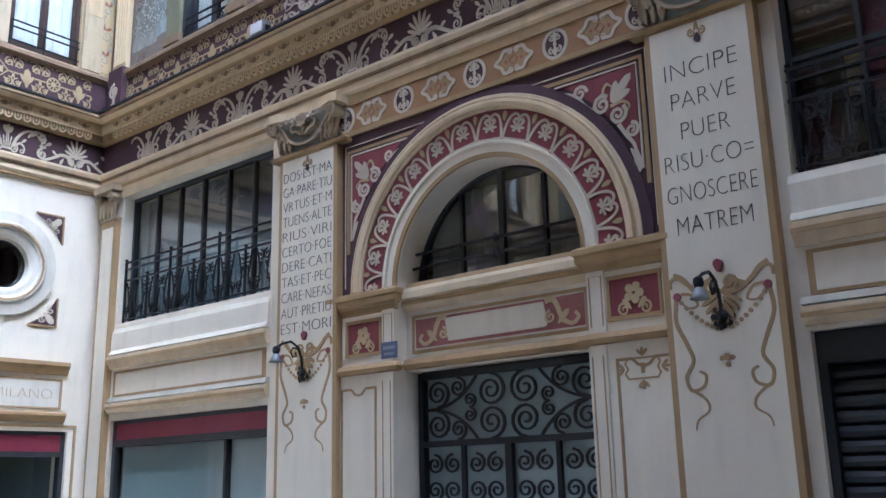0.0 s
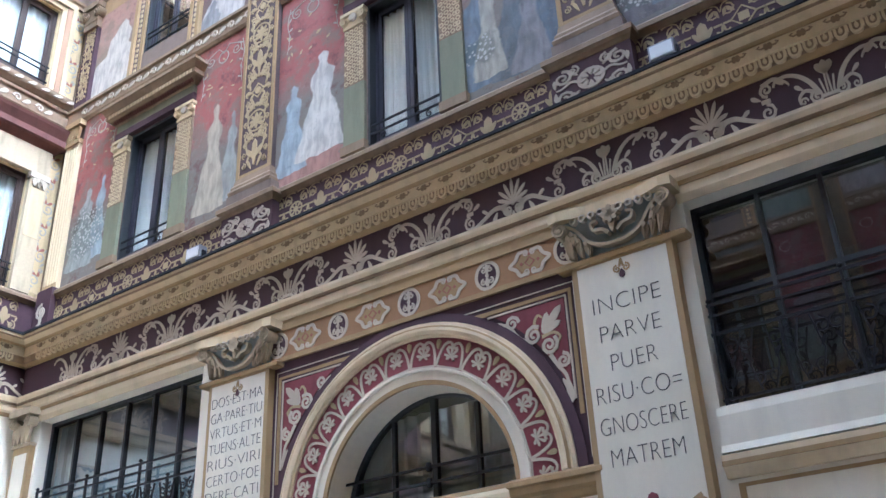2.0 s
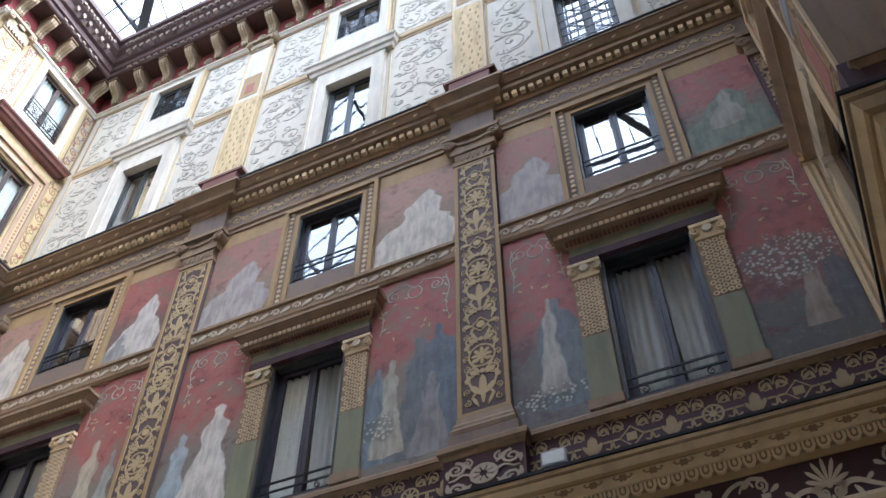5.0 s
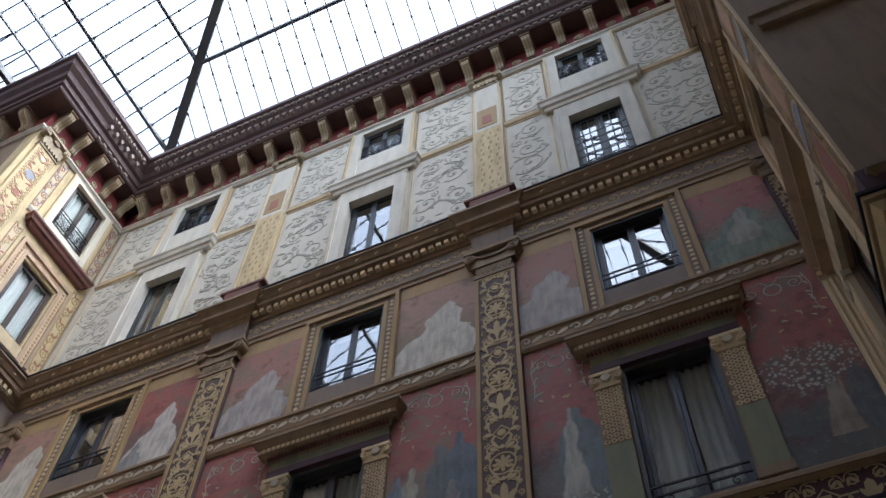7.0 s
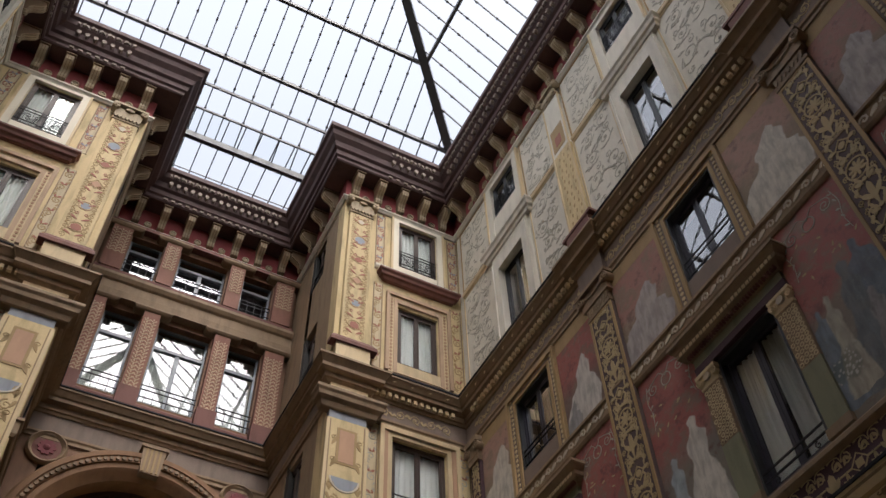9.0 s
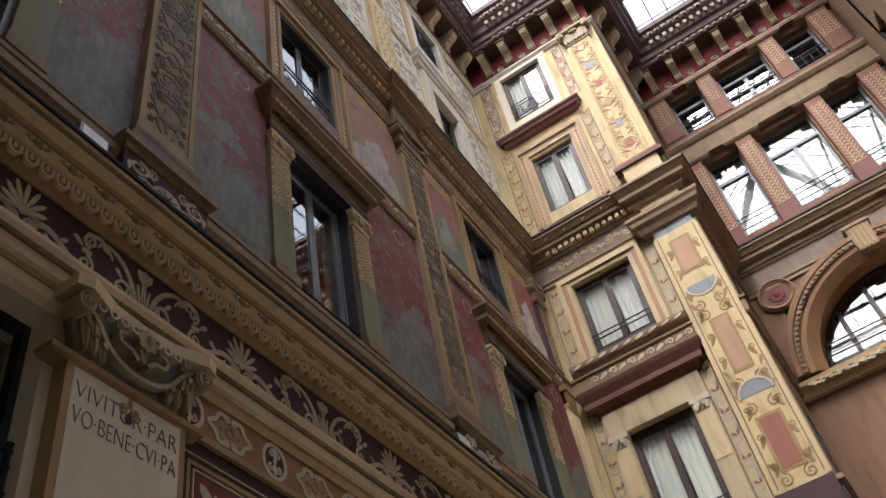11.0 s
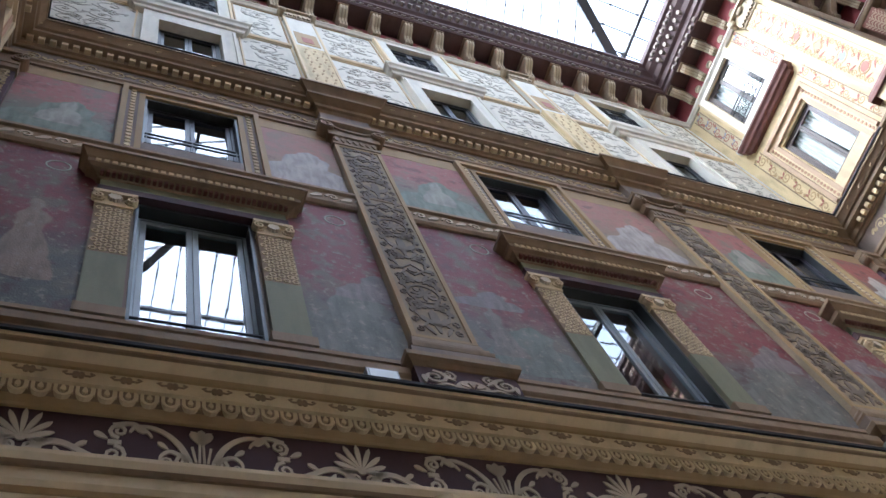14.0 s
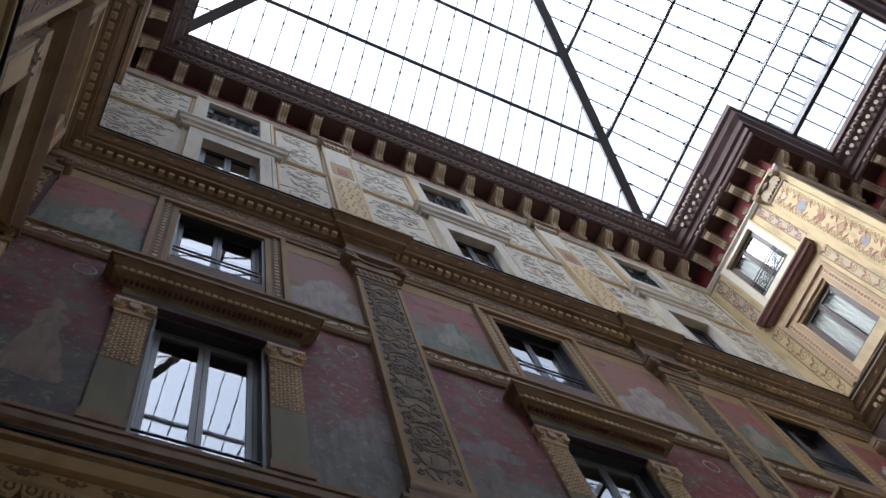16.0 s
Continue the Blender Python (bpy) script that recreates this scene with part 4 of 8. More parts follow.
        fixed("frieze_motif", g, IVORY, "ivory palmette and scroll of the maroon frieze", "ornament", m)

for m, spans in ((EAST, [(-7.75, 7.75)]), (WEST, [(-7.75, 7.75)]), (NORTH, [(-6.2, -3.3), (3.3, 6.1)]), (SOUTH, [(-6.1, -3.3), (3.3, 6.2)])):
    eggs, rosettes, dentils, drops, waves, dado, upper = Geo(), Geo(), Geo(), Geo(), Geo(), Geo(), Geo()
    for a, b in spans:
        k = int((b - a) / 0.15)
        for i in range(k):
            x = a + (b - a) * (i + 0.5) / k
            eggs.strip([(x - 0.052, 7.618)] + [(x + 0.052 * math.cos(t), 7.555 + 0.055 * math.sin(t)) for t in [math.pi * (1 + j / 6) for j in range(7)]] + [(x + 0.052, 7.618)], 0.026, 0.15, 0.190)
            eggs.leaf(x, 7.615, -90, 0.07, 0.042, 0.16, 0.191)
            eggs.box(x + 0.063, x + 0.071, 0.16, 0.190, 7.535, 7.61)
        k = int((b - a) / 0.33)
        for i in range(k):
            x = a + (b - a) * (i + 0.5) / k
            for j in range(4):
                rosettes.leaf(x, 7.71, 45 + 90 * j, 0.05, 0.045, 0.22, 0.228)
            for s in (-1, 1):
                rosettes.strip([(x + s * 0.03, 7.71), (x + s * 0.08, 7.705), (x + s * 0.11, 7.73), (x + s * 0.08, 7.745)], 0.018, 0.22, 0.226)
        k = int((b - a) / 0.16)
        for i in range(k):
            x = a + (b - a) * (i + 0.5) / k
            dentils.box(x - 0.045, x + 0.045, 0.12, 0.20, 16.20, 16.31)
        k = int((b - a) / 0.42)
        for i in range(k):
            x = a + (b - a) * (i + 0.5) / k
            drops.leaf(x - 0.09, 16.52, 40, 0.17, 0.06, 0.285, 0.345)
        k = int((b - a) / 0.40)
        for i in range(k):
            x = a + (b - a) * (i + 0.5) / k
            waves.spiral(x - 0.08, 12.61, 0.09, 1.2, 180, -1, 0.04, 0.078, 0.095, 8)
            waves.leaf(x + 0.02, 12.55, 30, 0.2, 0.09, 0.078, 0.095)
        k = int((b - a) / 0.46)
        for i in range(k):
            x, z, d0, d1 = a + (b - a) * (i + 0.5) / k, 8.35, 0.043, 0.051
            if i % 4 == 0:
                dado.ring(x, z, 0.115, 0.028, d0, d1, 14).disc(x, z, 0.05, d0, d1, 8)
                for j in range(8):
                    dado.leaf(x + 0.05 * math.cos(j * 0.785), z + 0.05 * math.sin(j * 0.785), 45 * j, 0.05, 0.03, d0, d1)
            elif i % 4 == 2:
                dado.ring(x, z, 0.14, 0.022, d0, d1, 4).box(x - 0.06, x + 0.06, d0, d1, z - 0.055, z + 0.055)
            else:
                dado.leaf(x, z - 0.2, 90, 0.34, 0.13, d0, d1).leaf(x, z - 0.16, 58, 0.22, 0.06, d0, d1).leaf(x, z - 0.16, 122, 0.22, 0.06, d0, d1)
            for s in (-1, 1):
                for q in (-1, 1):
                    dado.spiral(x + s * 0.155, z + q * 0.17, 0.085, 1.5, 90, s * q, 0.022, d0, d1)
                    dado.ribbon([(x + s * 0.02, z + q * 0.27), (x + s * 0.10, z + q * 0.29), (x + s * 0.20, z + q * 0.26), (x + s * 0.23, z + q * 0.17)], 0.02, d0, d1, 0.6, 4)
                    dado.leaf(x + s * 0.08, z + q * 0.12, 90 - s * (90 - 45 * q), 0.12, 0.045, d0, d1)
                    dado.leaf(x + s * 0.21, z + q * 0.10, 90 + q * 20 * s, 0.10, 0.04, d0, d1)
                dado.strip([(x + s * 0.13, z), (x + s * 0.23, z)], 0.026, d0, d1)
        rinceau(upper, a, b, 15.86, 0.34, 0.028, 0.04, 0.025)
    if m is WEST:
        for (a, b), c in fields(m, 7.6, 0.55):
            fixed("sill_moulding", Geo().mould(a, b, [(0.04, 8.1), (0.09, 8.14), (0.09, 8.30), (0.12, 8.34), (0.12, 8.46), (0.15, 8.50), (0.15, 8.60), (0.10, 8.65), (0.04, 8.65)]), UMBER, "stepped brown moulding below the first-floor windows", "moulding", m)
    for name, g, mat, label in (("egg_and_dart", eggs, BUFF, "row of buff egg-and-dart on the cornice"), ("rosette_row", rosettes, UMBER, "row of small ochre rosettes on the cornice"),
                                ("dentil_row", dentils, BUFF, "row of dentils under the upper cornice"), ("leaf_row", drops, BUFF, "row of leaves on the upper cornice"),
                                ("wave_scroll", waves, IVORY, "ivory wave scroll on the string course"), ("dado_scroll", dado, GOLD_ORN, "gold painted scrolls on the maroon dado"),
                                ("frieze_scroll", upper, GOLD_ORN, "faded gold scrolls on the brown frieze")):
        tagged(fixed(name, g, mat, label, "ornament", m), kind="stuff")

# ---- pilasters of the frescoed storeys ----
pil = thing("pilaster", "tall painted pilaster with gold arabesques and a scrolled capital", "pilaster", "upper pilasters")
g = Geo().box(-0.53, 0.53, 0, 0.20, 7.95, 8.60)
part("pedestal", g, MAROON, pil)
g = Geo()
for s in (-1, 1):
    for q in (-1, 1):
        g.spiral(s * 0.22, 8.2 + q * 0.24, 0.09, 1.5, 90, s * q, 0.032, 0.198, 0.214)
        g.leaf(s * 0.16, 8.2 + q * 0.14, 45 * q if s > 0 else 180 - 45 * q, 0.2, 0.06, 0.198, 0.214)
        g.leaf(s * 0.47, 8.2 + q * 0.04, 90 * q, 0.16, 0.06, 0.198, 0.214)
    g.ribbon([(s * 0.14, 8.2), (s * 0.26, 8.26), (s * 0.38, 8.2), (s * 0.46, 8.2)], 0.04, 0.198, 0.214, 0.6)
g.ring(0, 8.2, 0.16, 0.05, 0.198, 0.215, 14)
for i in range(8):
    g.leaf(0.05 * math.cos(i * 0.785), 8.2 + 0.05 * math.sin(i * 0.785), 45 * i, 0.12, 0.07, 0.198, 0.22)
for s in (-1, 1):
    g.spiral(s * 0.36, 8.38, 0.13, 1.6, 90, s, 0.045, 0.198, 0.216).spiral(s * 0.36, 8.02, 0.13, 1.6, 270, -s, 0.045, 0.198, 0.216)
g.v = [(a, b, 8.275 + 0.78 * (c - 8.2)) for a, b, c in g.v]
part("pedestal_ornament", g, GREY_IVORY, pil, "ivory scrolled ornament")
part("pedestal_cap", Geo().capped(-0.53, 0.53, [(0.19, 8.57), (0.21, 8.585), (0.23, 8.64), (0.27, 8.67), (0.27, 8.74), (0.23, 8.78), (0.18, 8.80)], 0.2), UMBER, pil)
part("plinth", Geo().box(-0.47, 0.47, 0, 0.19, 8.80, 8.96), BROWN, pil)
part("base", Geo().capped(-0.37, 0.37, [(0.13, 8.96), (0.19, 8.965), (0.20, 9.02), (0.17, 9.07), (0.17, 9.11), (0.14, 9.16), (0.125, 9.26)], 0.12), UMBER, pil)
part("shaft", Geo().box(-0.36, 0.36, 0, 0.11, 9.2, 14.72), SHAFT, pil)
part("border", Geo().box(-0.365, -0.305, 0.1, 0.128, 9.26, 14.7).box(0.305, 0.365, 0.1, 0.128, 9.26, 14.7).box(-0.305, 0.305, 0.1, 0.126, 9.26, 9.31).box(-0.305, 0.305, 0.1, 0.126, 14.65, 14.7), OCHRE, pil)
part("arabesque", candelabra(Geo(), 9.36, 14.6, 0.56, 0.108, 0.122), GOLD_ORN, pil, "gold arabesque on the shaft")
g = Geo().box(-0.38, 0.38, 0, 0.14, 14.72, 14.80).box(-0.34, 0.34, 0, 0.13, 14.80, 15.02)
for i in range(7):
    g.leaf(-0.3 + 0.1 * i, 14.82, 90, 0.18, 0.08, 0.13, 0.15)
volutes(g, 0.42, 15.29, 0.12, 0.0, 0.24)
g.box(-0.42, 0.42, 0, 0.17, 15.02, 15.38).ribbon([(-0.36, 15.36), (-0.2, 15.26), (0, 15.23), (0.2, 15.26), (0.36, 15.36)], 0.05, 0.16, 0.20).box(-0.53, 0.53, 0, 0.25, 15.40, 15.49)
part("capital", g, UMBER, pil)
part("entablature_block", Geo().box(-0.42, 0.42, 0, 0.14, 15.49, 16.10), BROWN, pil)
part("cornice_block", Geo().capped(-0.42, 0.42, [(0.14, 16.10), (0.18, 16.16), (0.22, 16.18), (0.22, 16.32), (0.36, 16.36), (0.36, 16.46), (0.46, 16.61), (0.48, 16.61), (0.48, 16.67), (0.4, 16.70)], 0.14), UMBER, pil)
for m in LONG_SIDES:
    for x in posts(m):
        ob = copy_thing(pil, m @ at(x))
        for o in ob.children if m is WEST else ():
            worn = FADED_GOLD if o.name.startswith("shaft") else FADED_GREY if o.name.startswith("arabesque") else None
            if worn:
                o.material_slots[0].link, o.material_slots[0].material = "OBJECT", worn
        if m is WEST:
            tagged(ob, "tall pilaster with worn grey-gold arabesques and a scrolled capital", "pilaster", "upper pilasters")
done(pil)

corner = thing("corner_pilaster", "narrow fluted corner pilaster with a leafy capital", "pilaster", "corner pilasters")
part("pedestal", Geo().box(-0.22, 0.22, 0, 0.16, 7.95, 8.84), MAROON, corner)
g = Geo()
g.spiral(0, 8.4, 0.15, 1.7, 90, 1, 0.045, 0.158, 0.175).spiral(0, 8.05, 0.15, 1.7, 270, -1, 0.045, 0.158, 0.175).leaf(0, 8.1, 90, 0.4, 0.1, 0.158, 0.17)
part("pedestal_ornament", g, IVORY, corner, "ivory scroll")
g = Geo().box(-0.2, 0.2, 0, 0.09, 8.84, 11.9)
for i in range(5):
    g.lathe(-0.16 + 0.08 * i, 0.09, 8.95, [(0.026, 0), (0.026, 2.85)], 8)
part("fluted_shaft", g, BUFF, corner)
g = Geo().box(-0.22, 0.22, 0, 0.12, 11.9, 12.0).box(-0.24, 0.24, 0, 0.16, 12.3, 12.42)
for i in range(4):
    g.leaf(-0.15 + 0.1 * i, 12.0, 90, 0.3, 0.12, 0.08, 0.13)
part("capital", g, OCHRE, corner)
part("upper_shaft", Geo().box(-0.2, 0.2, 0, 0.09, 12.84, 14.75), MAROON, corner)
part("arabesque", candelabra(Geo(), 12.95, 14.7, 0.32, 0.088, 0.1), GOLD_ORN, corner, "gold arabesque")
g = Geo().box(-0.22, 0.22, 0, 0.14, 14.75, 14.9).box(-0.26, 0.26, 0, 0.2, 15.26, 15.4).box(-0.22, 0.22, 0, 0.15, 14.9, 15.26)
volutes(g, 0.2, 15.12, 0.12, 0.0, 0.2)
part("upper_capital", g, UMBER, corner)
place(corner, [m @ at(x) for m in LONG_SIDES for x in (-7.84, 7.84)])

# ---- surrounds of the first-floor windows ----
sur = thing("window_surround", "painted window surround with patterned side strips under a bracketed hood", "window surround", "first-floor surrounds")
for s in (-1, 1):
    x0, x1 = (-1.05, -0.67) if s < 0 else (0.67, 1.05)
    strip = part("side_strip", Geo().box(x0, x1, 0, 0.06, 10.03, 11.10), UMBER, sur)
    g = Geo()
    for j in range(11):
        for i in range(4):
            cx, cz = x0 + 0.05 + 0.093 * i + 0.0465 * (j % 2) * (i < 3), 10.09 + 0.094 * j
            g.ring(cx, cz, 0.034, 0.02, 0.058, 0.068, 6)
    part("diaper_pattern", g, BUFF, strip)
    part("lower_strip", Geo().box(x0, x1, 0, 0.062, 8.99, 10.026), SAGE, sur, "sage green painted foot")
    part("strip_base", Geo().box(x0 - 0.03, x1 + 0.03, 0, 0.10, 8.84, 8.986), UMBER, sur)
    xm = (x0 + x1) / 2
    cap = part("strip_capital", Geo().box(x0 - 0.01, x1 + 0.01, 0, 0.08, 11.10, 11.15).box(x0 + 0.02, x1 - 0.02, 0, 0.07, 11.15, 11.33).box(x0 - 0.04, x1 + 0.04, 0, 0.12, 11.33, 11.39), BUFF, sur)
    g = Geo()
    for i in range(8):
        g.leaf(xm, 11.27, 45 * i, 0.075, 0.045, 0.07, 0.115)
    part("flower", g, IVORY, cap)
    for q in (-1, 1):
        part("volute", Geo().disc(xm + q * 0.17, 11.24, 0.07, 0.05, 0.09, 12).spiral(xm + q * 0.17, 11.24, 0.068, 1.6, 90, -q, 0.024, 0.09, 0.125), BUFF, cap)
part("lintel", Geo().box(-1.06, 1.06, 0, 0.09, 11.44, 11.57), MAROON, sur)
part("lintel_frieze", Geo().box(-1.04, 1.04, 0, 0.08, 11.57, 11.78), SAGE, sur)
part("hood", Geo().capped(-0.98, 0.98, [(0.08, 11.74), (0.10, 11.75), (0.12, 11.80), (0.18, 11.85), (0.23, 11.86), (0.23, 11.94), (0.25, 11.96), (0.30, 12.06), (0.32, 12.06), (0.32, 12.12), (0.1, 12.17)]), UMBER, sur, "projecting moulded hood")
g = Geo()
for i in range(26):
    x = -1.1 + 2.2 * i / 25
    g.box(x - 0.028, x + 0.028, 0.23, 0.243, 11.868, 11.935)
part("hood_pattern", g, BUFF, sur)
g = Geo()
for i in range(34):
    x = -1.04 + 2.08 * i / 33
    g.box(x - 0.018, x + 0.018, 0.11, 0.165, 11.765, 11.83)
part("hood_dentil", g, BRICK_RED, sur)
place(sur, [m @ at(c) for m in LONG_SIDES for c in bays(m)])

sur = thing("window_surround", "ochre moulded frame with a beaded border round a second-floor window", "window surround", "second-floor surrounds")
g = Geo()
for s in (-1, 1):
    g.box(min(s * 0.66, s * 0.74), max(s * 0.66, s * 0.74), 0, 0.05, 12.84, 15.2).box(min(s * 0.9, s * 0.98), max(s * 0.9, s * 0.98), 0, 0.09, 12.84, 15.3)
g.box(-0.66, 0.66, 0, 0.05, 15.14, 15.2).box(-0.98, 0.98, 0, 0.09, 15.3, 15.41)
part("frame", g, OCHRE, sur)
part("band", Geo().box(-0.9, -0.74, 0, 0.035, 12.84, 15.3).box(0.74, 0.9, 0, 0.035, 12.84, 15.3).box(-0.74, 0.74, 0, 0.035, 15.2, 15.3), BROWN, sur)
part("sill", Geo().box(-0.65, 0.65, -0.2, 0.03, 12.86, 13.29), BROWN, sur)
g = Geo()
for s in (-1, 1):
    for j in range(20):
        g.disc(s * 0.82, 12.95 + 0.122 * j, 0.04, 0.033, 0.05, 8)
part("bead_moulding", g, BUFF, sur)
place(sur, [m @ at(c) for m in LONG_SIDES for c in bays(m)])

# ---- frescoes: plain painted shapes on red and grey-green grounds ----
WHITE, GREY, BLUE, DUN = (0.68, 0.64, 0.56), (0.28, 0.28, 0.27), (0.19, 0.23, 0.27), (0.42, 0.34, 0.24)
RED, DARK, GREEN, PINK = (0.34, 0.105, 0.085), (0.20, 0.175, 0.14), (0.19, 0.185, 0.14), (0.40, 0.23, 0.17)
HAZE, ICE = (0.36, 0.37, 0.33), (0.40, 0.46, 0.49)
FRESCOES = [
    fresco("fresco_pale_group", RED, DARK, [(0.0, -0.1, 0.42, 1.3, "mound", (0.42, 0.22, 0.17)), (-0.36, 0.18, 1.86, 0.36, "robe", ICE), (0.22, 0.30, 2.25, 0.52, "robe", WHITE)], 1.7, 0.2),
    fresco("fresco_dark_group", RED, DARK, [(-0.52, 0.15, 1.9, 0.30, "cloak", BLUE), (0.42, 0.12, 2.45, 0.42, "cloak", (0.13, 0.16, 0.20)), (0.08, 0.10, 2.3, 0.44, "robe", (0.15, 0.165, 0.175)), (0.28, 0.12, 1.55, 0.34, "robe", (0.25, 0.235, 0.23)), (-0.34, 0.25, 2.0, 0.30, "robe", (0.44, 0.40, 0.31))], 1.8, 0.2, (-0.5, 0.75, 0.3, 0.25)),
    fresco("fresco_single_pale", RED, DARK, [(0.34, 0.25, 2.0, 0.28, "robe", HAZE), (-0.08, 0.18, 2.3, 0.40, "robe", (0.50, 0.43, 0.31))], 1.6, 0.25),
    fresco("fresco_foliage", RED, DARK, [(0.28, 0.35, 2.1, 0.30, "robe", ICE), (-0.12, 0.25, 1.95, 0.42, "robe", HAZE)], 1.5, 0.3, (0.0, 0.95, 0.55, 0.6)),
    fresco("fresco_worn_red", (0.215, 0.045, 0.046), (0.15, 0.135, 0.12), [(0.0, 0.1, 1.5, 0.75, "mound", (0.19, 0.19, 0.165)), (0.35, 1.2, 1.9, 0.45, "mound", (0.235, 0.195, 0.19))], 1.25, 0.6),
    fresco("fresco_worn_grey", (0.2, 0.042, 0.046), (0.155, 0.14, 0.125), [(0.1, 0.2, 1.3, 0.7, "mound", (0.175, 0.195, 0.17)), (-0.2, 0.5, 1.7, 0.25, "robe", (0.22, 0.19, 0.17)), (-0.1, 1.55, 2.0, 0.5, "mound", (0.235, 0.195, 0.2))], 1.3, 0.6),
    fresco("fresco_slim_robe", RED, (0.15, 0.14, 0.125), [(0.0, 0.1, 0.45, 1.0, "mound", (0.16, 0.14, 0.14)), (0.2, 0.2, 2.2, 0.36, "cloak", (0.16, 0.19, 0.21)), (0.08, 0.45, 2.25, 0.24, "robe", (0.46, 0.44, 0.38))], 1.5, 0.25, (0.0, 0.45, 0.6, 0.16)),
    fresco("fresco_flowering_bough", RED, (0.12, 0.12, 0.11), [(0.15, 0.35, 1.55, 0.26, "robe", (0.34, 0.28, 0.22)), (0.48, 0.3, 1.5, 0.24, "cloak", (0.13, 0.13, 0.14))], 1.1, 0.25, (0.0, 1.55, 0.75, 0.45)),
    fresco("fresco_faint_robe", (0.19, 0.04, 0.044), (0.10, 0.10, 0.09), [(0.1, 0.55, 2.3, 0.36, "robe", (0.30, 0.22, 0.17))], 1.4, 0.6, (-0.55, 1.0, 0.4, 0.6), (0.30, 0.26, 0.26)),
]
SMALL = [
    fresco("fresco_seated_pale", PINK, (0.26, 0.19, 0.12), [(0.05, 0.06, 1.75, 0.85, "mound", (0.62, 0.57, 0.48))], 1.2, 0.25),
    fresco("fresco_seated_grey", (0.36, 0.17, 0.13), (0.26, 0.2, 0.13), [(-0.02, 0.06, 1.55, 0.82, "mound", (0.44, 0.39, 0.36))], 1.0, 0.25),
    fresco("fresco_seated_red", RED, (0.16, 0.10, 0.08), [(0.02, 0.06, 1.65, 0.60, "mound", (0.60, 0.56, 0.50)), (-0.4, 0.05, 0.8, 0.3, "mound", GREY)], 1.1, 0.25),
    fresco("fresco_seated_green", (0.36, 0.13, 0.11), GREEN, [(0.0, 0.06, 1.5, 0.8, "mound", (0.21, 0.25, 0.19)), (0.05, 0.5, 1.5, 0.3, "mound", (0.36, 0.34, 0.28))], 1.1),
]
ORDER = {"east": ((3, 2), (0, 1), (6, 7)), "west": ((8, 4), (5, 4), (5, 4))}
UPPER = {"east": ((0, 2), (1, 0), (1, 3)), "west": ((3, 1), (3, 1), (3, 2))}
for side, m in (("east", EAST), ("west", WEST)):
    for b, ((x0, x1), c) in enumerate(fields(m, 7.62)):
        for k, (a, e) in enumerate(((x0, c - 1.055), (c + 1.055, x1))):
            w = (e - a) / 2
            f = thing("fresco_panel", "worn wall painting of plain pale shapes on a red ground", "wall painting", "first-floor frescoes")
            f.matrix_world = m @ at((a + e) / 2, 8.82)
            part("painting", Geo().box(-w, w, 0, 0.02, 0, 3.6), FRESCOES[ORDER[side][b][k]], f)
            g = Geo()
            for s in (-1, 1):
                g.spiral(s * w * 0.5, 3.25, 0.13, 1.6, 90, -s, 0.02, 0.018, 0.026).strip([(s * w * 0.5, 3.38), (s * w * 0.2, 3.45), (0, 3.3)], 0.015, 0.018, 0.026)
                g.ribbon([(s * w * 0.72, 3.4), (s * w * 0.80, 3.1), (s * w * 0.72, 2.8), (s * w * 0.78, 2.5)], 0.018, 0.018, 0.024, 0.5)
                for q in range(5):
                    g.leaf(s * w * 0.76, 3.3 - 0.18 * q, 90 + s * (60 - 30 * (q % 2)), 0.10, 0.035, 0.018, 0.024)
            g.ring(0, 3.22, 0.12, 0.02, 0.018, 0.026, 16)
            if m is EAST:
                part("painted_garland", g, GREY_ORN, f)
            else:
                part("painted_ring", Geo().ring(0.3 * w, 3.2, 0.13, 0.02, 0.018, 0.024, 16), GREY_ORN, f)
            g = Geo()
            r = random.Random(7 * b + k)
            for q in range(12):
                g.leaf(r.uniform(-0.85, 0.85) * w, r.uniform(2.3, 3.2), r.uniform(0, 360), 0.09, 0.035, 0.018, 0.023)
            if m is EAST:
                part("gold_fleck", g, GOLD_ORN, f)
        for k, (a, e) in enumerate(((x0, c - 1.0), (c + 1.0, x1))):
            w = (e - a) / 2
            f = thing("fresco_panel", "small faded painting of a pale shape under an ochre strip", "wall painting", "second-floor frescoes")
            f.matrix_world = m @ at((a + e) / 2, 12.84)
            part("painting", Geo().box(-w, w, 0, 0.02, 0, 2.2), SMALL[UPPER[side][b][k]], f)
            part("upper_strip", Geo().box(-w, w, 0, 0.022, 2.2, 2.58), OCHRE, f)
        f = thing("fresco_panel", "red painted strip above a window hood", "wall painting", "first-floor frescoes")
        f.matrix_world = m @ at(c, 11.78)
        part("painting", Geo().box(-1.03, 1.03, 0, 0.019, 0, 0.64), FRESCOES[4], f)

# ---- attic ----
sur = thing("attic_surround", "white stucco surround with a moulded hood round an attic window", "window surround", "attic surrounds")
part("jamb", Geo().box(-0.86, -0.57, 0, 0.12, 17.16, 20.0).box(-0.86, -0.80, 0.12, 0.15, 17.16, 20.0), PALE, sur)
part("jamb", Geo().box(0.57, 0.86, 0, 0.12, 17.16, 20.0).box(0.80, 0.86, 0.12, 0.15, 17.16, 20.0), PALE, sur)
part("head", Geo().box(-0.57, 0.57, 0, 0.12, 19.63, 20.0).box(-0.86, 0.86, 0, 0.10, 20.0, 20.28), PALE, sur)
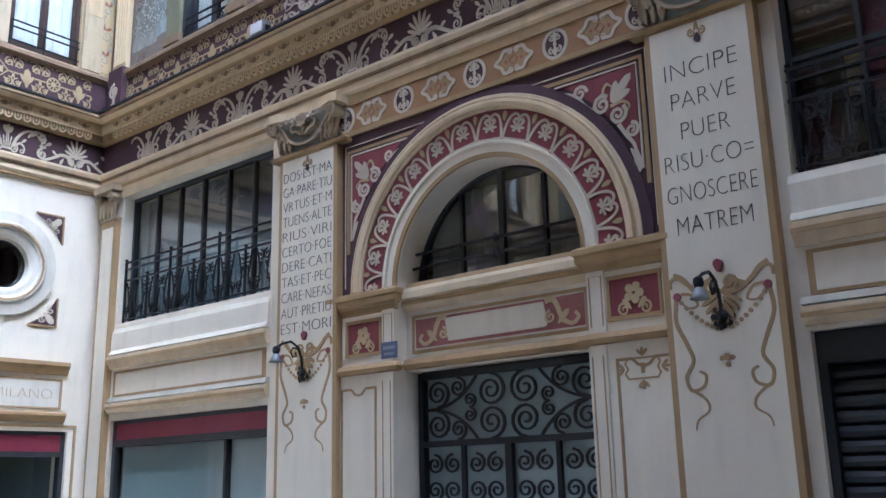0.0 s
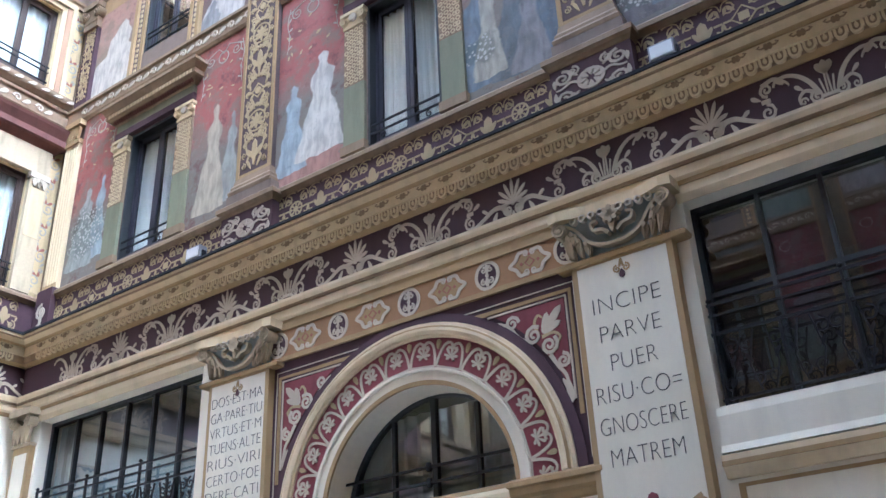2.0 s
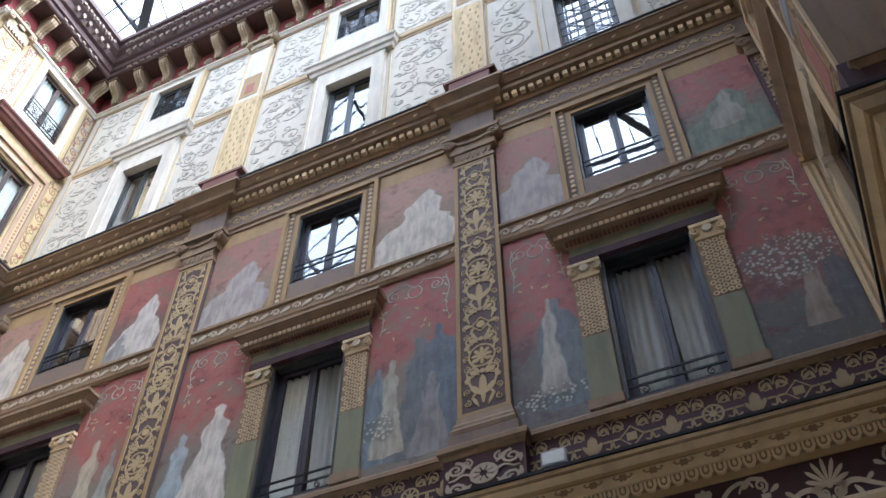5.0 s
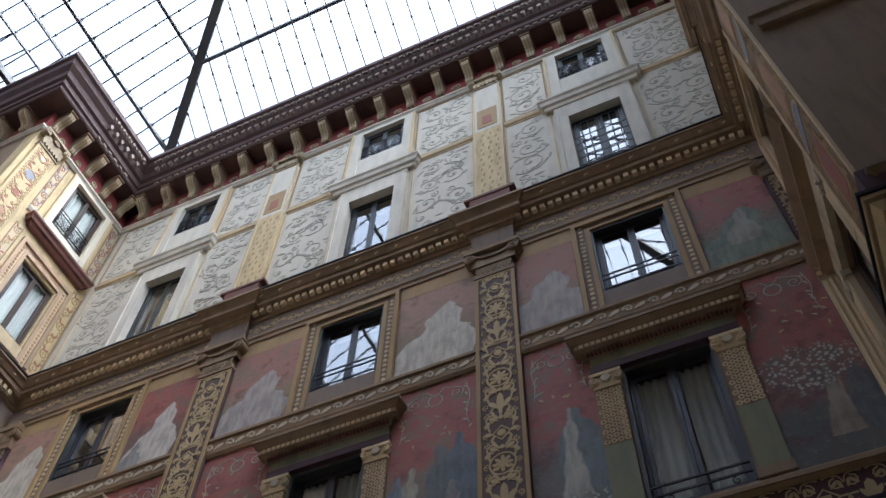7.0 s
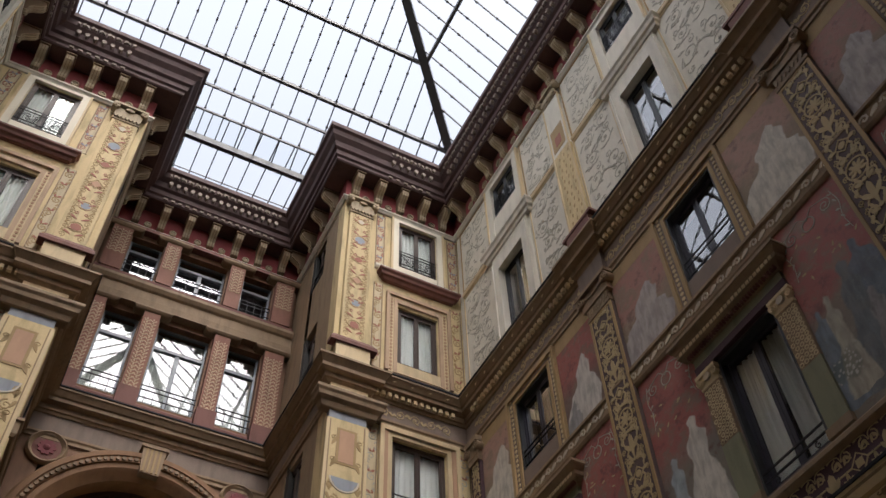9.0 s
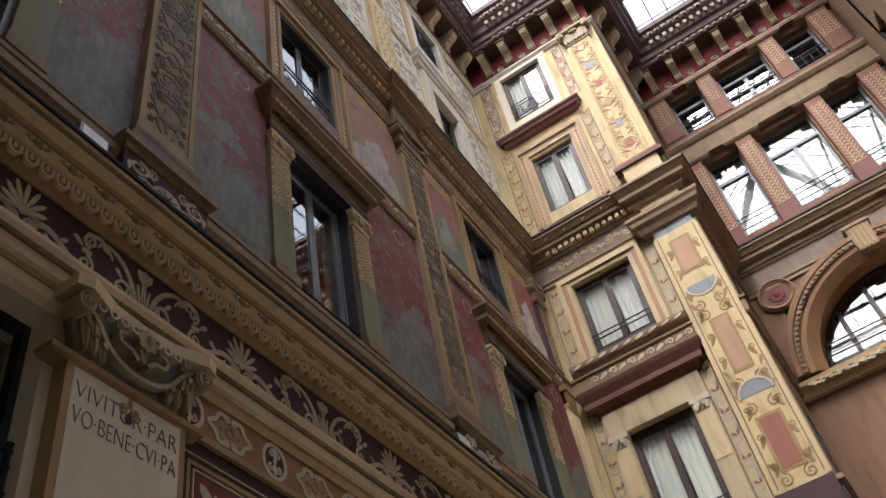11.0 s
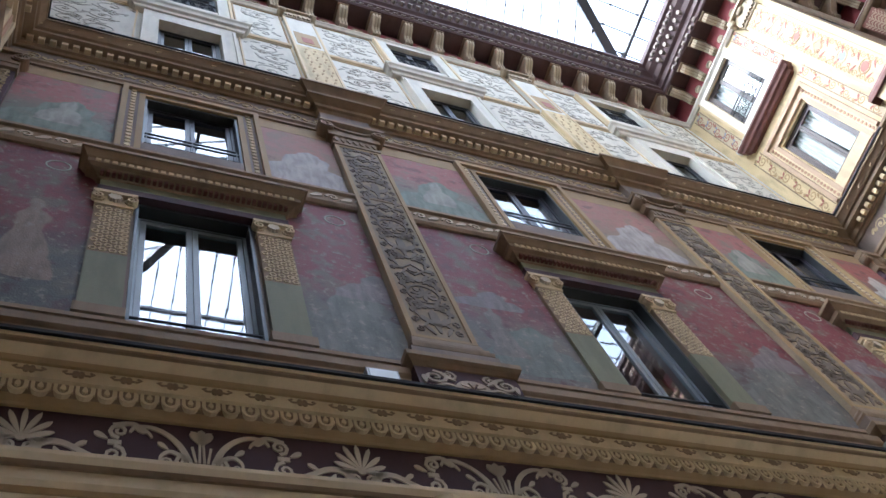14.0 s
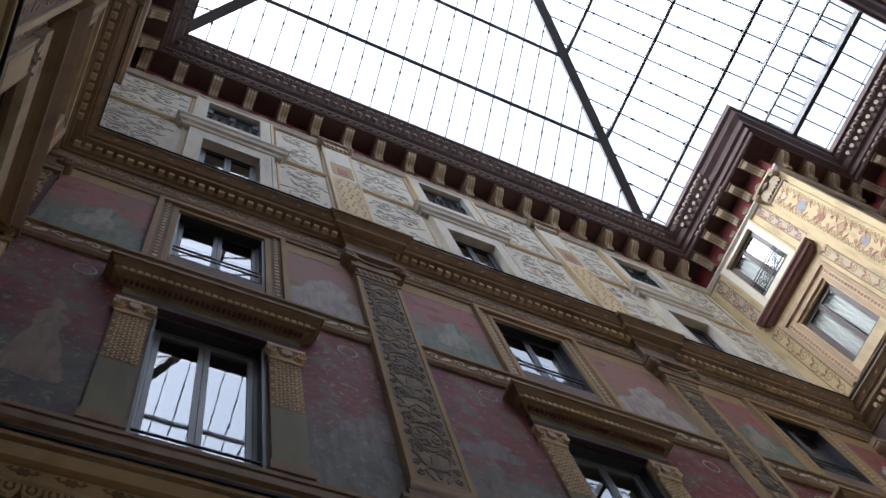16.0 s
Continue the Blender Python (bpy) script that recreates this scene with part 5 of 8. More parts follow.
part("hood", Geo().capped(-0.92, 0.92, [(0.10, 20.24), (0.13, 20.26), (0.15, 20.36), (0.20, 20.40), (0.22, 20.52), (0.26, 20.58), (0.26, 20.64), (0.1, 20.68)]), PALE, sur)
part("upper_frame", Geo().box(-0.84, -0.6, 0, 0.08, 20.7, 23.4).box(0.6, 0.84, 0, 0.08, 20.7, 23.4).box(-0.6, 0.6, 0, 0.08, 23.25, 23.4).box(-0.6, 0.6, 0, 0.05, 20.7, 21.78).box(-0.6, 0.6, -0.2, 0.02, 21.78, 21.89), PALE, sur)
for x in (-0.87, 0.87):
    part("upper_moulding", Geo().box(x - 0.03, x + 0.03, 0, 0.11, 20.7, 23.4), BUFF, sur)
place(sur, [m @ at(c) for m in LONG_SIDES for c in bays(m)])

pil = thing("attic_pilaster", "yellow painted attic pilaster with a leafy capital", "pilaster", "attic pilasters")
part("pedestal", Geo().box(-0.42, 0.42, 0, 0.20, 16.75, 17.42), BRICK_RED, pil)
part("base", Geo().capped(-0.32, 0.32, [(0.12, 17.42), (0.22, 17.42), (0.22, 17.50), (0.16, 17.56), (0.12, 17.64)]), BRICK_RED, pil)
part("shaft", Geo().box(-0.33, 0.33, 0, 0.11, 17.6, 20.6), GILT, pil)
part("upper_shaft", Geo().box(-0.33, 0.33, 0, 0.112, 20.6, 23.0), PALE, pil)
part("shaft_panel", Geo().box(-0.25, 0.25, 0.11, 0.122, 20.75, 21.7), OCHRE, pil)
part("medallion", Geo().box(-0.12, 0.12, 0.12, 0.13, 20.9, 21.3), RED_ORN, pil)
g = Geo()
for j in range(12):
    for i in range(3):
        g.leaf(-0.18 + 0.18 * i + 0.05 * (j % 2), 17.75 + 0.23 * j, 80, 0.12, 0.05, 0.108, 0.118)
part("leaf_pattern", g, OCHRE, pil)
part("edge", Geo().box(-0.36, -0.31, 0.1, 0.125, 17.64, 23.0).box(0.31, 0.36, 0.1, 0.125, 17.64, 23.0), BUFF, pil)
g = Geo().box(-0.35, 0.35, 0, 0.14, 23.0, 23.06)
for i in range(6):
    g.leaf(-0.27 + 0.108 * i, 23.06, 90, 0.26, 0.12, 0.11, 0.17)
volutes(g, 0.36, 23.32, 0.09, 0.05, 0.24)
g.box(-0.44, 0.44, 0, 0.22, 23.40, 23.48)
part("capital", g, CAPITAL, pil)
place(pil, [m @ at(x) for m in LONG_SIDES for x in posts(m)])

panel = thing("stucco_panel", "pale stucco panel with grey-green painted scrolls", "wall panel", "attic panels")
panels = []
random.seed(4)


def arabesque(w, h, seed):
    """Loose painted scrolls filling a panel."""
    r = random.Random(seed)
    g = Geo()
    rows, cols = max(1, round(h / 0.75)), max(1, round(w / 0.62))
    for j in range(rows):
        for i in range(cols):
            x, z = -w / 2 + w * (i + 0.5) / cols, h * (j + 0.5) / rows
            s = 1 if (i + j) % 2 else -1
            q = min(w / cols, h / rows) * (0.30 + 0.16 * r.random())
            x, z = x + r.uniform(-0.08, 0.08), z + r.uniform(-0.12, 0.12)
            a = r.uniform(0, 360)
            g.spiral(x, z, q, r.uniform(1.0, 1.5), a, s, 0.03, 0.008, 0.016, 11)
            g.spiral(x + 0.7 * q * s, z + 1.25 * q, 0.5 * q, 1.2, a + 140, -s, 0.024, 0.008, 0.016, 9)
            g.strip([(x - s * q, z - q), (x - s * 0.4 * q, z - 1.3 * q), (x + s * 0.5 * q, z - 1.1 * q), (x + s * 1.1 * q, z - 0.5 * q)], 0.035, 0.008, 0.016, 0.5)
            for t in range(8):
                a = r.uniform(0, 360)
                e = q * r.uniform(0.8, 1.3)
                g.leaf(x + e * math.cos(radians(a)), z + e * math.sin(radians(a)), a + s * r.uniform(40, 90), r.uniform(0.10, 0.22), 0.055, 0.008, 0.016)
            g.disc(x, z, 0.04, 0.008, 0.02, 8)
    return g


meshes = {}
for m in LONG_SIDES:
    for b, ((x0, x1), c) in enumerate(fields(m, 7.95)):
        for a, e in ((x0, c - 0.95), (c + 0.95, x1)):
            for z0, z1 in ((17.2, 20.52), (20.75, 23.38)):
                w, h = e - a - 0.08, z1 - z0
                f = thing("stucco_panel", "pale stucco panel with grey-green painted scrolls", "wall panel", "attic panels")
                f.matrix_world = m @ at((a + e) / 2, z0)
                part("ground", Geo().box(-w / 2, w / 2, 0, 0.008, 0.04, h - 0.04), PALE, f)
                part("scroll_work", arabesque(w - 0.2, h - 0.1, b * 7 + int(z0)), GREY_ORN, f)
                part("border", Geo().box(-w / 2 - 0.035, -w / 2, 0, 0.03, 0, h).box(w / 2, w / 2 + 0.035, 0, 0.03, 0, h).box(-w / 2, w / 2, 0, 0.03, 0, 0.04).box(-w / 2, w / 2, 0, 0.03, h - 0.04, h), BUFF if z0 < 20 else OCHRE, f)
    for (a, e), c in fields(m, 7.95):
        fixed("attic_string", Geo().mould(a, e, [(0, 20.54), (0.05, 20.56), (0.07, 20.62), (0.07, 20.66), (0, 20.70)]), BUFF, "thin moulding across the attic wall", "moulding", m)
done(panel)

# ---- brackets below the eaves ----
br = thing("eaves_bracket", "scrolled buff bracket under the eaves cornice", "bracket", "eaves brackets")
part("console", Geo().mould(-0.105, 0.105, [(0.04, 23.66), (0.15, 23.68), (0.19, 23.76), (0.17, 23.84), (0.23, 23.96), (0.36, 24.05), (0.46, 24.14), (0.50, 24.24), (0.48, 24.34), (0.04, 24.34)]), UMBER, br)
g = Geo()
for s in (-0.075, 0.0, 0.075):
    g.mould(s - 0.024, s + 0.024, [(0.10, 23.67), (0.18, 23.66), (0.215, 23.74), (0.20, 23.85), (0.265, 23.95), (0.39, 24.03), (0.485, 24.12), (0.525, 24.24), (0.4, 24.24), (0.2, 23.98)])
part("rib", g, CAPITAL, br)
part("cap", Geo().box(-0.14, 0.14, 0.04, 0.53, 24.34, 24.395), UMBER, br)
poses = [m @ at(-7.56 + 0.84 * i) for m in LONG_SIDES for i in range(19)]
poses += [m @ at(s * x) for m in (NORTH, SOUTH) for s in (-1, 1) for x in (3.15, 3.87, 4.59, 5.31, 6.0)]
poses += [m @ at(-2.28 + 0.76 * i) for m in (REAR_N, REAR_S) for i in range(7)]
for m, rear in ((NORTH, REAR_N), (SOUTH, REAR_S)):
    ym = (rear.translation.y + m.translation.y) / 2
    poses += [side_of_recess(x, east, ym) @ at(q) for x, east in ((RX0, True), (RX1, False)) for q in (-1.4, -0.5, 0.4, 1.2)]
place(br, poses)
g = Geo()
for i in range(18):
    x = -7.14 + 0.84 * i
    g.ring(x, 23.92, 0.11, 0.05, 0.04, 0.07, 10).disc(x, 23.92, 0.05, 0.04, 0.08, 8)
ends, rears = Geo(), Geo()
for s in (-1, 1):
    for x in (3.51, 4.23, 4.95, 5.66):
        ends.ring(s * x, 23.76, 0.09, 0.04, 0.04, 0.09, 10).disc(s * x, 23.76, 0.05, 0.04, 0.08, 8)
for i in range(6):
    rears.ring(-1.9 + 0.76 * i, 23.76, 0.09, 0.04, 0.04, 0.09, 10).disc(-1.9 + 0.76 * i, 23.76, 0.05, 0.04, 0.08, 8)
for m, g in ((EAST, g), (WEST, g), (NORTH, ends), (SOUTH, ends), (REAR_N, rears)):
    tagged(fixed("eaves_roundel", g, CAPITAL, "row of small roundels between the eaves brackets", "ornament", m), kind="stuff")

# Carved bands under the edge of the eaves.
for m, a, b in ((EAST, -7.1, 7.1), (WEST, -7.1, 7.1), (NORTH, -5.5, -3.9), (NORTH, 3.9, 5.4), (REAR_N, -1.8, 1.8), (SOUTH, -5.5, -3.9), (SOUTH, 3.9, 5.4)):
    g = Geo()
    k = int((b - a) / 0.22)
    for i in range(k):
        x = a + (b - a) * (i + 0.5) / k
        g.box(x - 0.06, x + 0.06, 0.60, 0.64, 24.46, 24.55)
        g.leaf(x, 24.90, 90, 0.2, 0.13, 0.76, 0.87)
        g.leaf(x + 0.03, 25.22, 75, 0.16, 0.10, 0.88, 0.965).leaf(x - 0.06, 25.22, 105, 0.14, 0.08, 0.88, 0.955)
    tagged(fixed("eaves_carving", g, BROWN, "row of carved leaves on the eaves cornice", "ornament", m), kind="stuff")

# ---- floodlights on the cornice ----
lamp = thing("floodlight", "small grey floodlight standing on the cornice", "floodlight", "floodlights")
part("housing", Geo().prism([(-0.15, 0.10), (0.15, 0.10), (0.15, 0.30), (-0.15, 0.30)], 0.06, 0.20), METAL_LAMP, lamp)
part("glass_front", Geo().box(-0.13, 0.13, 0.20, 0.208, 0.12, 0.28), LAMP_WHITE, lamp)
part("bracket", Geo().box(-0.17, -0.155, 0.08, 0.16, 0.0, 0.22).box(0.155, 0.17, 0.08, 0.16, 0.0, 0.22).box(-0.17, 0.17, 0.06, 0.18, 0.0, 0.015), IRON, lamp)
place(lamp, [EAST @ at(x, 7.965, 0.1) for x in (-3.75, 3.82)] + [WEST @ at(x, 7.965, 0.1) for x in (-3.79, 2.2)])


# ---- ground floor and mezzanine of the long sides ----
def lettering(text, wide, high):
    """The built-in font as a thin mesh standing on its base line, wide metres across and high metres tall."""
    cu = bpy.data.curves.new("letters", "FONT")
    cu.body, cu.align_x, cu.extrude, cu.offset = text, "CENTER", 0.004, -0.027
    ob = new("letters", cu)
    bpy.context.view_layer.update()
    me = bpy.data.meshes.new_from_object(ob.evaluated_get(bpy.context.evaluated_depsgraph_get()))
    bpy.data.objects.remove(ob)
    xs, ys = [v.co.x for v in me.vertices], [v.co.y for v in me.vertices]
    sx, mid = wide / (max(xs) - min(xs)), (max(xs) + min(xs)) / 2
    sz = high / 0.70
    for v in me.vertices:
        v.co = ((v.co.x - mid) * sx, -v.co.z * 0.9, v.co.y * sz)
    me.materials.append(INK)
    return me


TEXTS = {
    "east_a": (["DOS\u00b7EST\u00b7MA", "GA\u00b7PARE\u00b7TIU", "VRTUS\u00b7ET\u00b7M", "TUENS\u00b7ALTE", "RIUS\u00b7VIRI", "CERTO\u00b7FOE", "DERE\u00b7CATI", "TAS\u00b7ET\u00b7PEC", "CARE\u00b7NEFAS", "AUT\u00b7PRETIU", "EST\u00b7MORI"], 5.64, 0.212, 0.145),
    "east_b": (["INCIPE", "PARVE", "PUER", "RISU\u00b7CO=", "GNOSCERE", "MATREM"], 5.40, 0.318, 0.185),
    "west_a": (["VIVITUR\u00b7PAR", "VO\u00b7BENE\u00b7CVI\u00b7PA"], 5.72, 0.212, 0.145),
}


def text_pilaster(m, x, key):
    p = thing("lettered_pilaster", "cream pilaster with painted Latin lettering and a leafy capital" if key else "cream pilaster with a leafy capital", "pilaster", "lettered pilasters")
    p.matrix_world = m @ at(x)
    part("shaft", Geo().box(-0.575, 0.575, 0, 0.14, 0, 6.02), OCHRE, p, "ochre-edged shaft")
    part("face", Geo().box(-0.51, 0.51, 0.14, 0.146, 0.05, 5.96), CREAM, p)
    part("necking", Geo().capped(-0.57, 0.57, [(0.14, 5.99), (0.17, 6.0), (0.18, 6.04), (0.15, 6.07)]), OCHRE, p)
    part("capital_bell", Geo().add([(a, d, z) for z, w, t in ((6.07, 0.53, 0.13), (6.3, 0.52, 0.15), (6.52, 0.60, 0.22)) for a, d in ((-w, 0), (-w, t), (w, t), (w, 0))], [(i + 4 * k, (i + 1) % 4 + 4 * k, (i + 1) % 4 + 4 * k + 4, i + 4 * k + 4) for k in range(2) for i in range(4)] + [(3, 2, 1, 0), (8, 9, 10, 11)]), SLATE_BELL, p, "grey-blue bell of the capital")
    part("rope_moulding", Geo().ribbon([(-0.56, 6.49), (-0.44, 6.40), (-0.30, 6.22), (-0.12, 6.13), (0.12, 6.13), (0.30, 6.22), (0.44, 6.40), (0.56, 6.49)], 0.036, 0.15, 0.225), CAPITAL, p)
    for s in (-1, 1):
        for a, z, h, t in ((0.50, 6.07, 0.34, 0.23), (0.41, 6.07, 0.27, 0.22), (0.32, 6.07, 0.17, 0.21), (0.55, 6.10, 0.36, 0.19), (0.455, 6.22, 0.16, 0.25)):
            part("acanthus_leaf", Geo().leaf(s * a, z, 90 - s * 8, h, 0.085, 0.13, t - 0.02).leaf(s * a, z, 90 - s * 2, h * 0.85, 0.03, 0.14, t - 0.005).leaf(s * a, z + h * 0.62, 90 - s * 30, h * 0.42, 0.045, t - 0.05, t + 0.015), CAPITAL, p)
        v = Geo().disc(s * 0.60, 6.42, 0.085, 0.10, 0.28, 16)
        part("volute", v.spiral(s * 0.60, 6.42, 0.085, 2.0, 90, -s, 0.026, 0.28, 0.305, 12).disc(s * 0.60, 6.42, 0.02, 0.28, 0.315, 8), CAPITAL, p)
        part("inner_scroll", Geo().ribbon([(s * 0.05, 6.24), (s * 0.12, 6.30), (s * 0.22, 6.32), (s * 0.24, 6.40), (s * 0.17, 6.42)], 0.04, 0.16, 0.25, 0.6), CAPITAL, p)
    g = Geo()
    for i in range(8):
        g.leaf(0, 6.44, 45 * i, 0.11, 0.06, 0.2, 0.28)
    part("capital_flower", g.leaf(0, 6.24, 90, 0.16, 0.08, 0.18, 0.25), CAPITAL, p)
    g = Geo()
    for i in range(9):
        g.ring(-0.44 + 0.11 * i, 6.50, 0.035, 0.02, 0.2, 0.262, 8)
    part("egg_pattern", g, IVORY, p)
    v = [(-0.72, 0.30), (-0.60, 0.34), (-0.3, 0.24), (0, 0.22), (0.3, 0.24), (0.60, 0.34), (0.72, 0.30), (0.72, 0.0), (-0.72, 0.0)]
    g = Geo()
    g.add([(a, d, z) for z in (6.52, 6.64) for a, d in v], [tuple(range(9)), tuple(range(17, 8, -1))] + [(i, (i + 1) % 9, 9 + (i + 1) % 9, 9 + i) for i in range(9)])
    part("abacus", g, BUFF, p)
    if key:
        lines, z, gap, high = TEXTS[key]
        for i, line in enumerate(lines):
            ob = new("lettering", lettering(line, min(0.96, 0.12 * len(line)) if gap < 0.3 else {6: 0.75, 5: 0.66, 4: 0.5}.get(len(line), 0.90), high))
            ob.parent, ob.location = p, (0, -0.148, z - gap * i)
        g = Geo()
        for s in (-1, 1):
            g.spiral(s * 0.05, 5.84, 0.045, 1.4, 90, -s, 0.022, 0.145, 0.152).strip([(s * 0.02, 5.86), (0, 5.95)], 0.025, 0.145, 0.152)
        part("leaf_sign", g, OCHRE, p)
        part("leaf_tip", Geo().leaf(0, 5.83, -90, 0.10, 0.07, 0.145, 0.152), MAROON, p)
    g, r = Geo(), Geo()
    for s in (-1, 1):
        g.ribbon([(0, 3.20), (s * 0.12, 3.30), (s * 0.26, 3.26), (s * 0.36, 3.38), (s * 0.46, 3.44)], 0.045, 0.145, 0.153, 0.8)
        g.spiral(s * 0.085, 3.29, 0.085, 1.4, 270, s, 0.036, 0.145, 0.156 + 0.001 * s).ribbon([(s * 0.40, 3.24), (s * 0.30, 3.22), (s * 0.24, 3.12), (s * 0.33, 3.10), (s * 0.42, 3.18)], 0.03, 0.145, 0.1555, 0.5)
        for i in range(4):
            g.leaf(s * 0.02, 3.19 - 0.03 * i, -90 + s * (62 - 18 * i), 0.2, 0.045, 0.145, 0.1745 + 0.0025 * i + 0.001 * s)
        for i in range(9):
            q = i / 8
            g.disc(s * (0.45 - 0.38 * q), 3.22 - 0.52 * q + 0.18 * q * q, 0.022, 0.145, 0.155, 8)
        g.ribbon([(s * 0.45, 3.2), (s * 0.47, 2.98), (s * 0.38, 2.76), (s * 0.33, 2.60), (s * 0.41, 2.46), (s * 0.37, 2.33), (s * 0.25, 2.36), (s * 0.22, 2.46), (s * 0.28, 2.50)], 0.042, 0.145, 0.152, 0.6)
        g.ribbon([(s * 0.37, 2.34), (s * 0.24, 2.24), (s * 0.22, 2.14), (s * 0.33, 2.06), (s * 0.36, 1.97)], 0.03, 0.145, 0.151, 0.4)
        g.disc(s * 0.05, 2.60, 0.025, 0.145, 0.1545, 8)
        r.disc(s * 0.44, 3.22, 0.04, 0.145, 0.156, 10)
    g.leaf(0, 3.1, -90, 0.24, 0.05, 0.145, 0.171)
    g.disc(0, 2.61, 0.035, 0.145, 0.158, 8).disc(0, 2.54, 0.025, 0.145, 0.1565, 8)
    for s in (-1, 1):
        g.ribbon([(s * 0.02, 3.22), (s * 0.10, 3.20), (s * 0.22, 3.24), (s * 0.33, 3.33), (s * 0.42, 3.40), (s * 0.49, 3.38), (s * 0.50, 3.30)], 0.055, 0.145, 0.159 + 0.001 * s, 0.5)
    part("painted_garland", g, OCHRE, p, "gold painted garland")
    r.leaf(0, 3.40, 90, 0.12, 0.09, 0.145, 0.188)
    part("red_accent", r, CRIMSON, p)


for m, x, key in ((EAST, -2.75, "east_a"), (EAST, 2.94, "east_b"), (WEST, -2.98, "west_a"), (WEST, 2.8, "")):
    text_pilaster(m, x, key)

cor = thing("corner_pier", "narrow cream corner pier with ochre edge and leafy capital", "pilaster", "corner piers")
part("shaft", Geo().box(-0.23, 0.23, 0, 0.10, 0, 6.02), OCHRE, cor)
part("face", Geo().box(-0.17, 0.17, 0.10, 0.106, 0.05, 5.9), CREAM, cor)
g = Geo().box(-0.25, 0.25, 0, 0.13, 6.02, 6.07).box(-0.30, 0.30, 0, 0.24, 6.52, 6.64)
for i in range(4):
    g.leaf(-0.18 + 0.12 * i, 6.07, 90, 0.34, 0.13, 0.1, 0.16)
volutes(g, 0.20, 6.42, 0.09, 0.05, 0.22)
part("capital", g, CAPITAL, cor)
place(cor, [m @ at(x) for m in LONG_SIDES for x in (-7.84, 7.84)])

bay = thing("spandrel_panel", "cream panel between ochre mouldings below a mezzanine window", "wall panel", "mezzanine panels")
part("lower_moulding", Geo().mould(-1.98, 1.98, [(0, 2.68), (0.05, 2.68), (0.09, 2.74), (0.11, 2.80), (0.11, 2.84), (0, 2.86)]), HONEY, bay)
part("lower_gilt_line", Geo().box(-1.98, 1.98, 0.088, 0.116, 2.745, 2.785), OCHRE, bay)
part("lower_fillet", Geo().mould(-1.98, 1.98, [(0, 2.86), (0.08, 2.865), (0.06, 2.93), (0, 2.94)]), PALE, bay)
part("field", Geo().box(-1.84, 1.84, 0, 0.02, 2.98, 3.32), CREAM, bay)
part("border", Geo().box(-1.9, 1.9, 0, 0.026, 2.945, 2.98).box(-1.9, 1.9, 0, 0.026, 3.32, 3.355).box(-1.9, -1.84, 0, 0.026, 2.98, 3.32).box(1.84, 1.9, 0, 0.026, 2.98, 3.32), OCHRE, bay)
part("upper_moulding", Geo().mould(-1.98, 1.98, [(0, 3.40), (0.06, 3.40), (0.09, 3.46), (0.13, 3.52), (0.13, 3.60), (0, 3.62)]), HONEY, bay)
part("upper_gilt_line", Geo().box(-1.98, 1.98, 0.09, 0.135, 3.50, 3.545), OCHRE, bay)
part("sill_block", Geo().mould(-1.98, 1.98, [(0, 3.62), (0.10, 3.625), (0.06, 3.70), (0.05, 3.98), (0.02, 4.06), (0, 4.06)]), CREAM, bay)
place(bay, [m @ at(s * 5.6, 0.14 if m is EAST and s > 0 else 0.07) for m in LONG_SIDES for s in (-1, 1)])

mez = thing("mezzanine_window", "wide mezzanine window with dark mullions and a scrolled iron rail", "window", kind="structure")
g = Geo().box(-1.95, -1.89, -0.3, -0.2, 4.1, 6.3).box(1.89, 1.95, -0.3, -0.2, 4.1, 6.3).box(-1.89, 1.89, -0.3, -0.2, 6.24, 6.3).box(-1.89, 1.89, -0.3, -0.2, 4.1, 4.16)
for i in range(1, 6):
    x = -1.89 + 3.78 * i / 6
    g.box(x - 0.022, x + 0.022, -0.29, -0.21, 4.16, 6.24)
part("window_frame", g, FRAME, mez)
for i in range(6):
    glazed(mez, -1.86 + 3.78 * i / 6, -1.92 + 3.78 * (i + 1) / 6, 4.16, 6.24, -0.25)
part("head_lining", Geo().mould(-2.0, 2.0, [(0, 6.30), (0.01, 6.30), (0.045, 6.38), (0.05, 6.475), (0, 6.475)]), HONEY, mez)
g = Geo()
for z, h in ((4.16, 0.025), (4.82, 0.03), (5.02, 0.02), (5.13, 0.03)):
    g.box(-1.93, 1.93, -0.10, -0.075, z, z + h)
for i in range(7):
    x = -1.9 + 3.8 * i / 6
    g.box(x - 0.014, x + 0.014, -0.105, -0.07, 4.11, 5.16 if i % 2 == 0 else 4.85)
    g.lathe(x, -0.088, 4.85 if i % 2 else 5.16, [(0.0, 0.0), (0.03, 0.02), (0.03, 0.04), (0.0, 0.06)], 8)
for i in range(18):
    x = -1.9 + 3.8 * (i + 0.5) / 18
    s = 1 if i % 2 else -1
    g.spiral(x - s * 0.03, 4.68, 0.085, 1.4, 90, s, 0.018, -0.098, -0.078).spiral(x + s * 0.02, 4.32, 0.075, 1.4, 270, s, 0.018, -0.098, -0.078)
    g.strip([(x + s * 0.04, 4.20), (x - s * 0.03, 4.45), (x + s * 0.05, 4.80)], 0.016, -0.098, -0.078)
    g.leaf(x, 4.48, 90 + s * 30, 0.12, 0.04, -0.098, -0.078)
part("railing", g, IRON, mez, "scrolled black iron railing")
